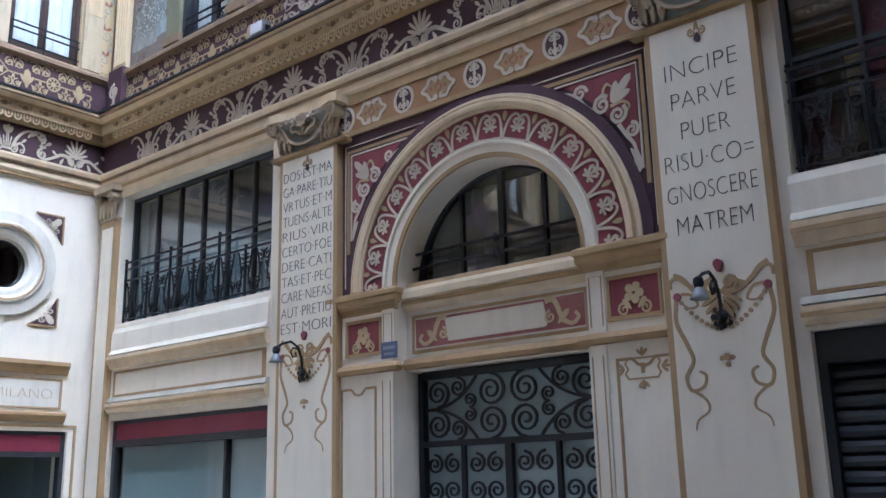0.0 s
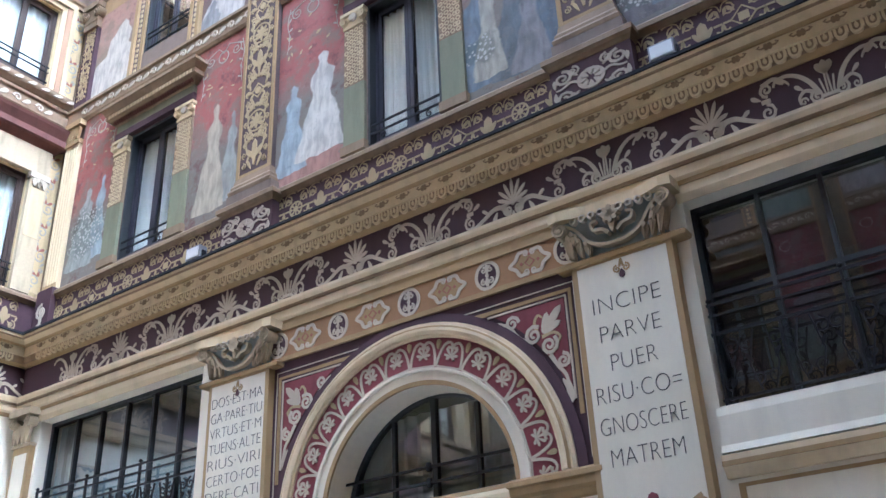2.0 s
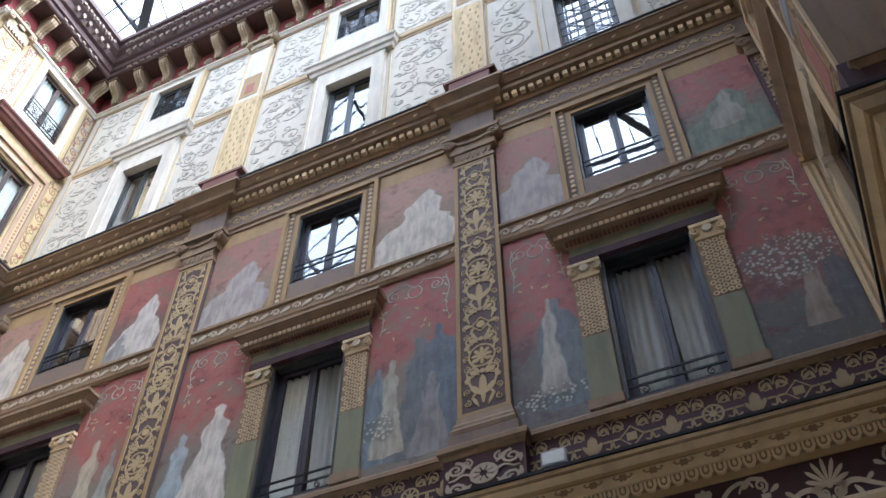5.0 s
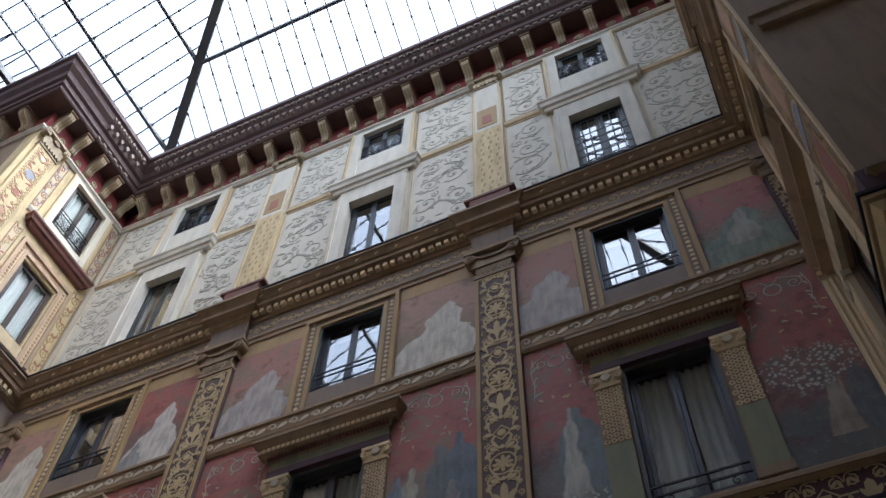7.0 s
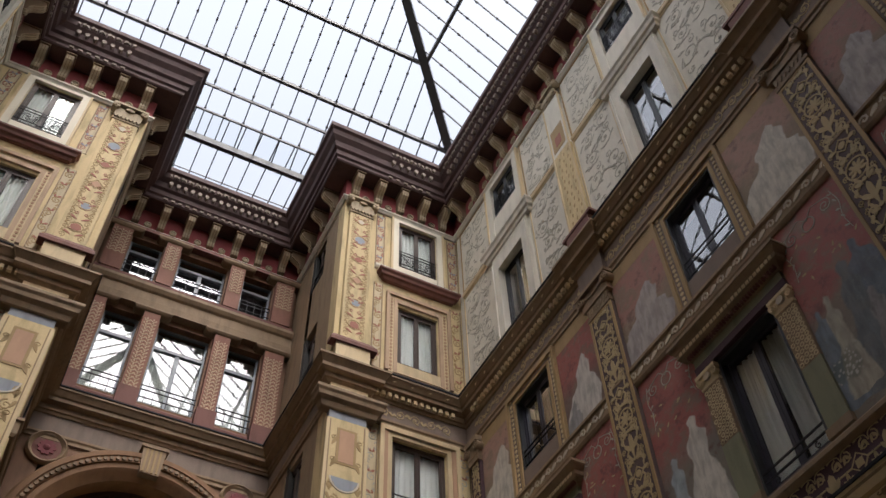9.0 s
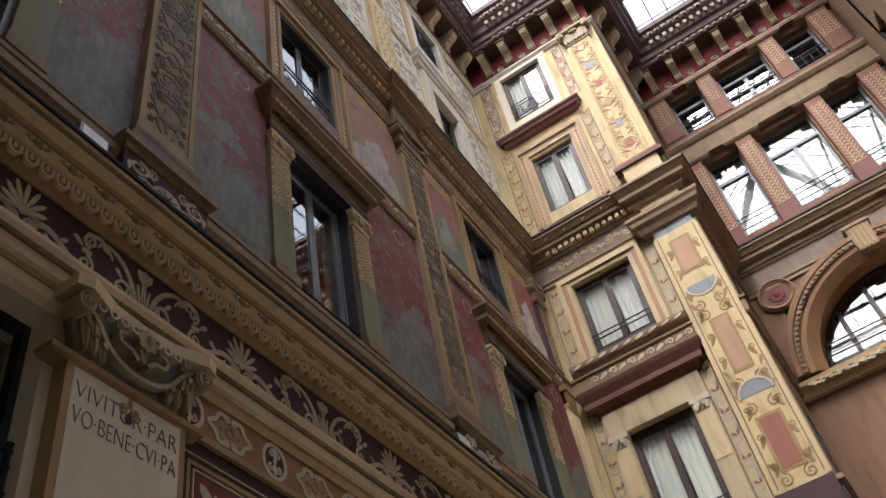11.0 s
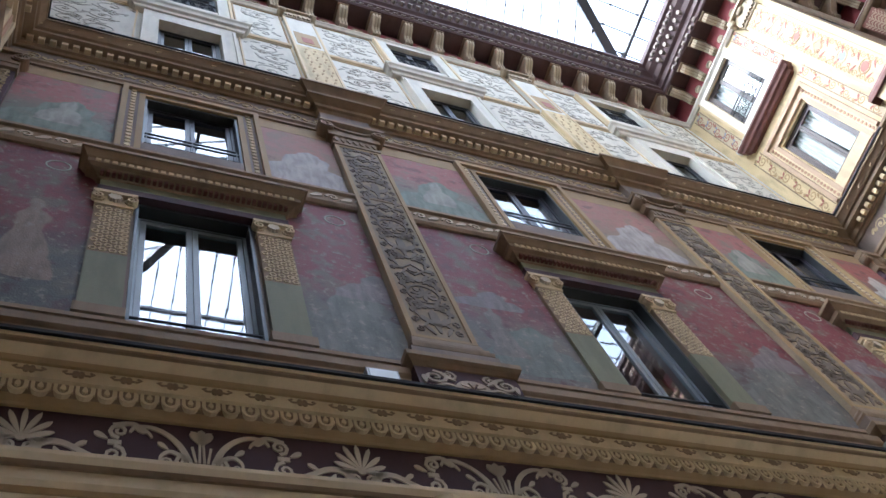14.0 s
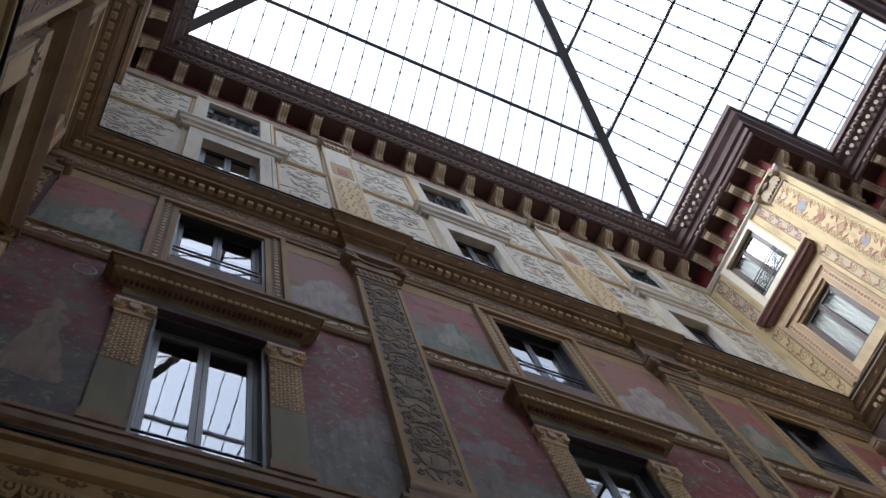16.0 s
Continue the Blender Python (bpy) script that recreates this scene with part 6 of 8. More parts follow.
for m in LONG_SIDES:
    for s in (-1, 1):
        ob = put(mez, m @ at(s * 5.6, 0.12))
        if m is EAST and s < 0:
            # Folded sheet added behind the panes to imitate their vertical reflections.
            part("blind", folds(-1.88, 1.88, 4.15, 6.24, -0.35, 0.02, 9), GREEN_SHEEN, ob, "folded grey-green sheet standing for reflections in the panes")
        else:
            part("transom_bar", Geo().box(-1.89, 1.89, -0.285, -0.215, 5.27, 5.32), FRAME, ob)
done(mez)

shop = thing("shop_window", "shop window in a dark frame under a crimson fascia", "shop window", "shop windows")
part("window_frame", Geo().box(-1.95, -1.87, -0.2, -0.06, 0.05, 2.56).box(1.87, 1.95, -0.2, -0.06, 0.05, 2.56).box(-1.87, 1.87, -0.2, -0.06, 2.5, 2.56).box(-1.87, 1.87, -0.2, -0.06, 2.16, 2.26).box(-1.87, 1.87, -0.2, -0.08, 0.05, 0.5).box(0.92, 0.97, -0.18, -0.08, 0.5, 2.16), FRAME, shop)
part("fascia", Geo().box(-1.87, 1.87, -0.16, -0.07, 2.26, 2.5), AWNING, shop, "crimson fascia board")
for a, b in ((-1.87, 0.92), (0.97, 1.87)):
    glazed(shop, a, b, 0.5, 2.16, -0.13, SHEER)
# Panel added behind the panes; its pale teal imitates their reflection.
part("back_panel", Geo().box(-1.86, 1.86, -0.26, -0.22, 0.1, 2.2), TEAL, shop, "pale teal panel standing for the sheen of the shop glass")
copy_thing(shop, EAST @ at(-5.6) @ Matrix.Diagonal((1, 1, 1.03, 1)))
copy_thing(shop, WEST @ at(5.6) @ Matrix.Diagonal((1, 1, 1.03, 1)))
done(shop)
shut = thing("shutter", "closed dark roller shutter in a shop opening", "shutter", "shutters")
part("frame", Geo().box(-1.95, -1.87, -0.3, -0.1, 0.05, 2.56).box(1.87, 1.95, -0.3, -0.1, 0.05, 2.56).box(-1.87, 1.87, -0.3, -0.1, 2.3, 2.56), FRAME, shut)
for i in range(19):
    z = 0.06 + 0.117 * i
    part("slat", Geo().mould(-1.87, 1.87, [(-0.26, z), (-0.20, z + 0.02), (-0.19, z + 0.06), (-0.21, z + 0.10), (-0.26, z + 0.112)]), FRAME, shut)
copy_thing(shut, EAST @ at(5.6) @ Matrix.Diagonal((1, 1, 1.085, 1)))
copy_thing(shut, WEST @ at(-5.6) @ Matrix.Diagonal((1, 1, 1.03, 1)))
done(shut)

# ---- the arched bay with the iron gate ----
SPRING, ZC = 3.9, 3.9
arch = thing("arched_bay", "round arch with a crimson palmette band over an iron gate", "arch", "arched bays")
part("outer_ring", Geo().arch(0, ZC, [(1.88, 0.0), (1.88, 0.09), (1.90, 0.10), (1.91, 0.13), (1.95, 0.15), (1.98, 0.15), (2.01, 0.125), (2.02, 0.10), (2.06, 0.10), (2.06, 0.0)]), HONEY, arch)
part("outer_line", Geo().arch(0, ZC, [(1.985, 0.08), (1.985, 0.152), (2.01, 0.13), (2.01, 0.08)]), OCHRE, arch)
part("maroon_ring", Geo().arch(0, ZC, [(2.06, 0.0), (2.06, 0.07), (2.17, 0.06), (2.17, 0.0)]), MAROON, arch)
part("palmette_ground", Geo().arch(0, ZC, [(1.52, 0.0), (1.52, 0.06), (1.88, 0.06), (1.88, 0.0)]), CRIMSON, arch, "crimson band")
part("inner_ring", Geo().arch(0, ZC, [(1.36, 0.0), (1.36, 0.05), (1.475, 0.055), (1.485, 0.085), (1.515, 0.09), (1.52, 0.07), (1.52, 0.0)]), CREAM, arch)
part("reveal", Geo().arch(0, ZC, [(1.32, -0.45), (1.32, 0.02), (1.36, 0.05), (1.40, 0.0), (1.40, -0.45)]), CREAM, arch)
part("gilt_line", Geo().arch(0, ZC, [(1.325, 0.0), (1.325, 0.058), (1.375, 0.064), (1.375, 0.0)]), OCHRE, arch)
for i in range(14):
    a = math.pi * i / 13
    g = Geo()
    palmette(g, 0, -0.03, 0.125, 0.06, 0.074, 7, 250, 0.26)
    for s in (-1, 1):
        g.ribbon([(s * 0.178, -0.17), (s * 0.165, -0.02), (s * 0.13, 0.09), (s * 0.07, 0.135), (s * 0.015, 0.11), (s * 0.03, 0.07), (s * 0.07, 0.08)], 0.03, 0.06, 0.073)
    g.box(-0.17, 0.17, 0.06, 0.07, -0.175, -0.15)
    ob = part("palmette", g, IVORY, arch)
    ob.matrix_local = Matrix.Translation((1.69 * math.cos(a), 0, ZC + 1.69 * math.sin(a))) @ Matrix.Rotation(math.pi / 2 - a, 4, "Y")
    a += math.pi / 26
    if i < 13:
        ob = part("bud", Geo().leaf(0, 0.05, 90, 0.12, 0.06, 0.06, 0.08), GOLD_ORN, arch)
        ob.matrix_local = Matrix.Translation((1.69 * math.cos(a), 0, ZC + 1.69 * math.sin(a))) @ Matrix.Rotation(math.pi / 2 - a, 4, "Y")
for s in (-1, 1):
    arc = [(s * 2.17 * math.cos(t), ZC + 2.17 * math.sin(t)) for t in [math.pi / 2 * i / 12 for i in range(13)]]
    sp = part("spandrel", Geo().prism([(s * 2.36, ZC), (s * 2.36, 6.10), (0, 6.10)] + arc[::-1], 0, 0.03), MAROON, arch)
    arc = [(s * 2.22 * math.cos(t), ZC + 2.22 * math.sin(t)) for t in [0.36 + 0.64 * i / 10 for i in range(11)]]
    part("spandrel_field", Geo().prism([(s * 2.08, 5.76), (s * 1.2, 5.76)] + arc[::-1], 0.03, 0.04), CRIMSON, sp)
    g = Geo()
    n = lambda a: a if s > 0 else 180 - a
    for a, h, w in ((48, 0.36, 0.10), (22, 0.24, 0.08), (74, 0.24, 0.08), (48, 0.2, 0.2)):
        g.leaf(s * 1.80, 5.42, n(a), h, w, 0.04, 0.052)
    for cx, cz, q in ((1.68, 5.42, 1), (1.86, 5.27, -1)):
        g.spiral(s * cx, cz, 0.11, 1.7, n(50), q * s, 0.045, 0.04, 0.052)
    g.ribbon([(s * 1.60, 5.36), (s * 1.48, 5.46), (s * 1.38, 5.60), (s * 1.28, 5.66)], 0.05, 0.04, 0.05, 0.6).spiral(s * 1.42, 5.63, 0.09, 1.5, 0, s, 0.04, 0.04, 0.052)
    g.ribbon([(s * 1.86, 5.16), (s * 1.94, 5.02), (s * 2.03, 4.88), (s * 2.04, 4.70)], 0.05, 0.04, 0.05, 0.6).spiral(s * 2.01, 5.06, 0.085, 1.6, 90, -s, 0.04, 0.04, 0.052)
    g.leaf(s * 2.04, 4.84, -85, 0.26, 0.10, 0.04, 0.052).leaf(s * 1.98, 4.86, -60 if s > 0 else -120, 0.16, 0.06, 0.04, 0.052)
    g.leaf(s * 1.30, 5.66, 180 if s > 0 else 0, 0.22, 0.08, 0.04, 0.052)
    part("spandrel_ornament", g, IVORY, sp)
    part("spandrel_scroll", Geo().ribbon([(s * 1.78, 5.38), (s * 1.92, 5.40), (s * 2.0, 5.34), (s * 1.97, 5.28)], 0.04, 0.04, 0.05, 0.5).ribbon([(s * 1.74, 5.42), (s * 1.70, 5.56), (s * 1.75, 5.64), (s * 1.80, 5.60)], 0.04, 0.04, 0.05, 0.5), GOLD_ORN, sp)
    part("spandrel_line", Geo().strip([(s * 2.105, 4.62), (s * 2.105, 5.785), (s * 1.1, 5.785)], 0.022, 0.03, 0.046), IVORY, sp)
    part("spandrel_frame", Geo().strip([(s * 2.16, 4.45), (s * 2.16, 5.84), (s * 0.9, 5.84)], 0.05, 0.03, 0.044), OCHRE, sp)
    part("outer_line", Geo().strip([(s * 2.215, ZC + 0.1), (s * 2.215, 5.92), (s * 0.6, 5.92)], 0.014, 0.03, 0.042), IVORY, sp)
part("oval_band", Geo().box(-2.36, 2.36, 0, 0.05, 6.10, 6.595), AMBER_BAND, arch)
part("oval_band_edge", Geo().box(-2.36, 2.36, 0, 0.075, 6.06, 6.12).box(-2.36, 2.36, 0, 0.075, 6.50, 6.595), OCHRE, arch)
for i in range(9):
    x, z = -2.292 + 0.573 * i, 6.31
    x = max(-2.2, min(2.2, x))
    if i % 2 == 0:
        o = part("oval", Geo().prism([(x + 0.15 * math.cos(t), z + 0.165 * math.sin(t)) for t in [math.pi * j / 9 for j in range(18)]], 0.05, 0.056), MAROON, arch)
    else:
        o = part("lozenge", Geo().prism([(x - 0.19, z), (x - 0.08, z - 0.13), (x + 0.08, z - 0.13), (x + 0.19, z), (x + 0.08, z + 0.13), (x - 0.08, z + 0.13)], 0.05, 0.054), OCHRE, arch)
    g = Geo()
    if i % 2 == 0:
        g.strip([(x + 0.15 * math.cos(t), z + 0.168 * math.sin(t)) for t in [math.pi * j / 10 for j in range(21)]], 0.04, 0.05, 0.064)
        for q in (-1, 1):
            for s in (-1, 1):
                g.spiral(x + s * 0.048, z + q * 0.075, 0.042, 1.2, 90, s * q, 0.024, 0.056, 0.066)
        g.leaf(x, z, 90, 0.15, 0.05, 0.056, 0.066).leaf(x, z, -90, 0.15, 0.05, 0.056, 0.066).disc(x, z, 0.025, 0.056, 0.068, 8)
    else:
        for s in (-1, 1):
            g.ribbon([(x + s * 0.03, z - 0.13), (x + s * 0.13, z - 0.14), (x + s * 0.18, z - 0.06), (x + s * 0.26, z), (x + s * 0.18, z + 0.06), (x + s * 0.13, z + 0.14), (x + s * 0.03, z + 0.13)], 0.042, 0.05, 0.064)
            g.spiral(x + s * 0.05, z - 0.115, 0.04, 1.2, 270, -s, 0.022, 0.05, 0.064).spiral(x + s * 0.05, z + 0.115, 0.04, 1.2, 90, s, 0.022, 0.05, 0.064)
    part("oval_ornament", g, IVORY, o)
    if i % 2:
        g = Geo().ring(x, z, 0.06, 0.016, 0.054, 0.06, 4)
        for a, b in ((-1, 0), (1, 0), (0, -1), (0, 1)):
            g.disc(x + 0.11 * a, z + 0.10 * b, 0.024, 0.054, 0.06, 4)
        part("red_dot_pattern", g, RED_ORN, o)
# piers, impost and lintel
for s in (-1, 1):
    a, b = sorted((s * 1.36, s * 2.36))
    part("pier", Geo().box(a, b, 0, 0.06, 0, 2.89), CREAM, arch)
    c, e = sorted((s * 1.36, s * 1.56))
    part("pier_edge", Geo().box(c, e, 0.06, 0.085, 0, 2.86), CREAM, arch)
    part("edge_line", Geo().box(c + 0.03, c + 0.045, 0.085, 0.09, 0.2, 2.76).box(e - 0.045, e - 0.03, 0.085, 0.09, 0.2, 2.76), OCHRE, arch)
    c, e = sorted((s * 1.65, s * 2.26))
    part("pier_border", Geo().box(c, c + 0.03, 0.06, 0.068, 0.2, 2.70).box(e - 0.03, e, 0.06, 0.068, 0.2, 2.70).strip([(c, 2.70), (c + 0.18, 2.70), (c + 0.24, 2.64), ((c + e) / 2, 2.62), (e - 0.24, 2.64), (e - 0.18, 2.70), (e, 2.70)], 0.03, 0.06, 0.068), OCHRE, arch)
    part("impost_block", Geo().box(a, b, 0, 0.03, 2.86, 3.9), CREAM, arch)
    c, e = sorted((s * 1.36, s * 1.56))
    part("impost_edge", Geo().box(c, e, 0.03, 0.055, 2.86, 3.88), CREAM, arch)
    part("impost_cornice", Geo().capped(a, b - 0.12 if s > 0 else b, [(0.03, 3.62), (0.06, 3.64), (0.08, 3.70), (0.11, 3.72), (0.12, 3.80), (0.15, 3.82), (0.15, 3.87), (0.11, 3.90)], 0.04), OCHRE, arch)
    part("impost_gilt", Geo().capped(a, b - 0.12 if s > 0 else b, [(0.05, 3.70), (0.095, 3.70), (0.125, 3.735), (0.13, 3.80), (0.05, 3.805)], 0.04), OCHRE, arch)
    c, e = sorted((s * 1.39, s * 1.53))
    part("impost_inset", Geo().strip([(c, 3.06), (c, 3.58), (e, 3.58), (e, 3.06)], 0.014, 0.055, 0.06), OCHRE, arch)
    part("impost_base", Geo().capped(a, b - 0.12 if s > 0 else b, [(0.05, 2.87), (0.11, 2.88), (0.14, 2.93), (0.10, 2.98), (0.05, 3.0)], 0.04), OCHRE, arch)
    c, e = sorted((s * 1.60, s * 2.18))
    part("impost_frame", Geo().strip([(c, 3.12), (e, 3.12), (e, 3.54), (c, 3.54), (c, 3.10)], 0.05, 0.03, 0.05), OCHRE, arch)
    q = part("impost_panel", Geo().box(c, e, 0.03, 0.035, 3.12, 3.54), CRIMSON, arch)
    g = Geo()
    xm = (c + e) / 2
    for t in range(5):
        g.leaf(xm + 0.03 * math.cos(t * 1.257), 3.36 + 0.03 * math.sin(t * 1.257), 90 + 72 * t, 0.11, 0.09, 0.035, 0.047)
    for k in (-1, 1):
        g.spiral(xm + k * 0.12, 3.2, 0.07, 1.4, 90, -k, 0.026, 0.035, 0.047).leaf(xm + k * 0.04, 3.2, 90 - k * 40, 0.14, 0.06, 0.035, 0.047)
    part("rosette", g, GOLD_ORN, q)
part("lintel", Geo().box(-1.36, 1.36, -0.4, -0.18, 2.88, 3.9), CREAM, arch)
part("lintel_cornice", Geo().mould(-1.36, 1.36, [(-0.18, 3.60), (-0.14, 3.63), (-0.10, 3.68), (-0.10, 3.74), (-0.06, 3.76), (-0.06, 3.84), (-0.12, 3.90), (-0.3, 3.92), (-0.3, 3.60)]), HONEY, arch)
part("lintel_gilt", Geo().mould(-1.36, 1.36, [(-0.12, 3.665), (-0.085, 3.69), (-0.085, 3.735), (-0.12, 3.735)]), OCHRE, arch)
part("lunette_sill", Geo().mould(-1.34, 1.34, [(-0.34, 3.91), (-0.13, 3.905), (-0.16, 3.96), (-0.34, 3.97)]), OCHRE, arch)
part("lintel_base", Geo().mould(-1.36, 1.36, [(-0.18, 2.89), (-0.12, 2.90), (-0.09, 2.95), (-0.13, 3.01), (-0.18, 3.03)]), OCHRE, arch)
part("lintel_frame", Geo().box(-1.26, 1.26, -0.18, -0.165, 3.08, 3.55), OCHRE, arch)
part("lintel_line", Geo().strip([(-1.20, 3.13), (1.20, 3.13), (1.20, 3.50), (-1.20, 3.50), (-1.20, 3.13)], 0.02, -0.165, -0.155), IVORY, arch)
q = part("lintel_panel", Geo().box(-1.20, 1.20, -0.165, -0.16, 3.13, 3.50), CRIMSON_FADED, arch)
part("blank_scroll", Geo().prism([(-0.68, 3.18), (0.68, 3.18), (0.72, 3.2), (0.68, 3.46), (-0.68, 3.46), (-0.72, 3.44)], -0.16, -0.15), IVORY, q, "blank ivory scroll")
g = Geo()
for s in (-1, 1):
    g.ribbon([(s * 0.70, 3.46), (s * 0.80, 3.47), (s * 0.86, 3.38), (s * 0.92, 3.24), (s * 1.04, 3.18), (s * 1.12, 3.24), (s * 1.08, 3.30)], 0.07, -0.16, -0.15, 0.5)
    g.spiral(s * 0.76, 3.28, 0.075, 1.4, 90, s, 0.035, -0.16, -0.15).leaf(s * 0.86, 3.2, 45 if s > 0 else 135, 0.2, 0.07, -0.16, -0.15)
part("lintel_scroll", g, GOLD_ORN, q)
# lunette window
lun = part("lunette_frame", Geo().arch(0, 3.95, [(1.24, -0.44), (1.24, -0.36), (1.33, -0.36), (1.33, -0.44)]).box(-1.31, 1.31, -0.44, -0.36, 3.92, 3.98).box(-0.635, -0.585, -0.43, -0.37, 3.98, 5.02).box(-0.035, 0.035, -0.43, -0.36, 3.98, 5.2).box(0.585, 0.635, -0.43, -0.37, 3.98, 5.02), FRAME, arch, "dark lunette frame")
pts = [(1.25 * math.cos(math.pi * i / 24), 3.97 + 1.25 * math.sin(math.pi * i / 24)) for i in range(25)]
ob = new("pane", Geo().add([(x, -0.40, z) for x, z in pts], [tuple(range(25))]).mesh("pane", GLASS))
ob.parent, ob.visible_shadow = lun, False
part("curtain", folds(-1.2, 1.2, 3.95, 5.1, -0.54, 0.04, 11), CLOTH, arch, "pale curtain behind the lunette")
for z, w in ((4.155, 1.31), (4.335, 1.28)):
    part("lunette_bar", Geo().box(-w, w, -0.26, -0.23, z - 0.015, z + 0.015).lathe(0, -0.245, z - 0.05, [(0.03, 0), (0.045, 0.05), (0.03, 0.1)], 8), IRON, arch)
place(arch, [EAST @ at(0.10), WEST @ at(-0.10)])

gate = thing("iron_gate", "dark wrought-iron gate filled with spiral scrolls", "gate", "iron gates")
part("frame", Geo().box(-1.2, -1.13, -0.34, -0.27, 0.02, 2.8).box(1.13, 1.2, -0.34, -0.27, 0.02, 2.8).box(-1.13, 1.13, -0.34, -0.27, 2.72, 2.8).box(-1.13, 1.13, -0.34, -0.27, 1.93, 2.0).box(-1.13, 1.13, -0.34, -0.27, 0.02, 0.12).box(-0.04, 0.04, -0.34, -0.27, 0.12, 1.93).box(-0.62, -0.57, -0.33, -0.28, 0.12, 1.93).box(0.57, 0.62, -0.33, -0.28, 0.12, 1.93), IRON, gate)
g = Geo()
for s in (-1, 1):
    for q in (-1, 1):
        zm = 2.36
        g.spiral(s * 0.22, zm + q * 0.175, 0.19, 2.1, 90 * q, s * q, 0.03, -0.318, -0.292, 14)
        g.spiral(s * 0.94, zm + q * 0.185, 0.165, 2.0, -90 * q, -s * q, 0.03, -0.318, -0.292, 13)
        g.spiral(s * 0.66, zm + q * 0.24, 0.115, 1.8, 90 * q, s * q, 0.026, -0.318, -0.292, 12)
        g.spiral(s * 0.50, zm + q * 0.085, 0.085, 1.7, -90 * q, -s * q, 0.024, -0.318, -0.292, 11)
        g.ribbon([(s * 1.13, zm), (s * 0.88, zm + q * 0.02), (s * 0.66, zm + q * 0.11), (s * 0.50, zm + q * 0.24), (s * 0.40, zm + q * 0.36)], 0.032, -0.318, -0.292, 0.8)
part("upper_scroll", g, IRON, gate)
for x in (-0.875, -0.305, 0.305, 0.875):
    g = Geo()
    for j in range(6):
        for s in (-1, 1):
            g.spiral(x + s * 0.125, 0.28 + 0.29 * j, 0.115, 1.7, 90 if j % 2 else 270, s if j % 2 else -s, 0.026, -0.318, -0.292, 11)
    part("scroll_panel", g, IRON, gate)
for x0, x1 in ((-1.13, 0), (0, 1.13)):
    part("backing_pane", Geo().box(x0, x1, -0.40, -0.37, 0.1, 2.74), GATE_SHEEN, gate, "opaque grey pane standing for the reflective gate glass")
place(gate, [m @ at(x, 0, -0.06) @ Matrix.Diagonal((1.1, 1, 1.02, 1)) for m, x in ((EAST, 0.10), (WEST, -0.10))])

plate = thing("enamel_plate", "small blue enamel plate with faded lettering bars", "sign", "plates")
part("board", Geo().box(-0.13, 0.13, 0, 0.012, 0, 0.20), ENAMEL, plate)
part("bars", Geo().box(-0.10, 0.10, 0.012, 0.014, 0.11, 0.15).box(-0.08, 0.08, 0.012, 0.014, 0.04, 0.07), SLATE, plate)
place(plate, [EAST @ at(-1.33, 3.03, 0.056)])
tab = thing("number_cartouche", "small painted cartouche with a plain bar", "sign", "plates")
g = Geo().strip([(-0.16, 0), (0.16, 0), (0.19, 0.05), (0.16, 0.1), (0.19, 0.15), (0.16, 0.2), (-0.16, 0.2), (-0.19, 0.15), (-0.16, 0.1), (-0.19, 0.05), (-0.16, 0)], 0.02, 0, 0.006)
for a, x, z in ((90, 0, 0.22), (-90, 0, -0.02), (0, 0.2, 0.1), (180, -0.2, 0.1)):
    for q in (-40, 0, 40):
        g.leaf(x, z, a + q, 0.09, 0.03, 0, 0.006)
part("outline", g, OCHRE, tab)
part("bar", Geo().box(-0.02, 0.02, 0, 0.006, 0.05, 0.15), OCHRE, tab)
place(tab, [EAST @ at(2.04, 2.50, 0.062)])

# ---- wall lamps on the lettered pilasters ----
lamp = thing("wall_lamp", "black wrought-iron wall lamp with a glass shade", "lamp", "wall lamps")
g = Geo()
plate = part("wall_plate", g.lathe(0, 0.0, 0, [(0.07, 0.0), (0.06, 0.04), (0.03, 0.06)], 10, "d"), IRON, lamp)
for i in range(8):
    part("iron_leaf", Geo().leaf(0.04 * math.cos(i * 0.785), 0.04 * math.sin(i * 0.785), 45 * i, 0.075, 0.055, 0.0, 0.03), IRON, plate)
g = Geo()


def tube(g, pts, r):
    pts = [Vector(p) for p in pts]
    k, v = len(pts), []
    for i, p in enumerate(pts):
        t = (pts[min(k - 1, i + 1)] - pts[max(0, i - 1)]).normalized()
        a = t.cross(Vector((1, 0, 0.01))).normalized()
        b = t.cross(a)
        v += [tuple(p + r * (math.cos(q) * a + math.sin(q) * b)) for q in [math.pi / 3 * j for j in range(6)]]
    g.add(v, [(6 * i + j, 6 * i + (j + 1) % 6, 6 * i + 6 + (j + 1) % 6, 6 * i + 6 + j) for i in range(k - 1) for j in range(6)])


tube(g, [(0, 0.04, 0), (0, 0.06, 0.18), (0, 0.12, 0.32), (0, 0.24, 0.38), (0, 0.38, 0.34), (0, 0.48, 0.28)], 0.017)
tube(g, [(0, 0.12, 0.30), (0, 0.20, 0.30), (0, 0.24, 0.24), (0, 0.20, 0.18), (0, 0.15, 0.20), (0, 0.16, 0.25)], 0.013)
tube(g, [(0, 0.05, 0.02), (0, 0.10, -0.06), (0, 0.08, -0.13), (0, 0.03, -0.10)], 0.013)
part("arm", g, IRON, lamp)
part("socket", Geo().lathe(0, 0.48, 0.20, [(0.02, 0.1), (0.045, 0.08), (0.05, 0.03), (0.035, 0.0)], 10), IRON, lamp)
part("shade", Geo().lathe(0, 0.48, 0.10, [(0.025, 0.11), (0.05, 0.085), (0.065, 0.04), (0.09, 0.0), (0.085, -0.004), (0.06, 0.04), (0.025, 0.10)], 16), OPAL, lamp, "frosted glass shade", True)
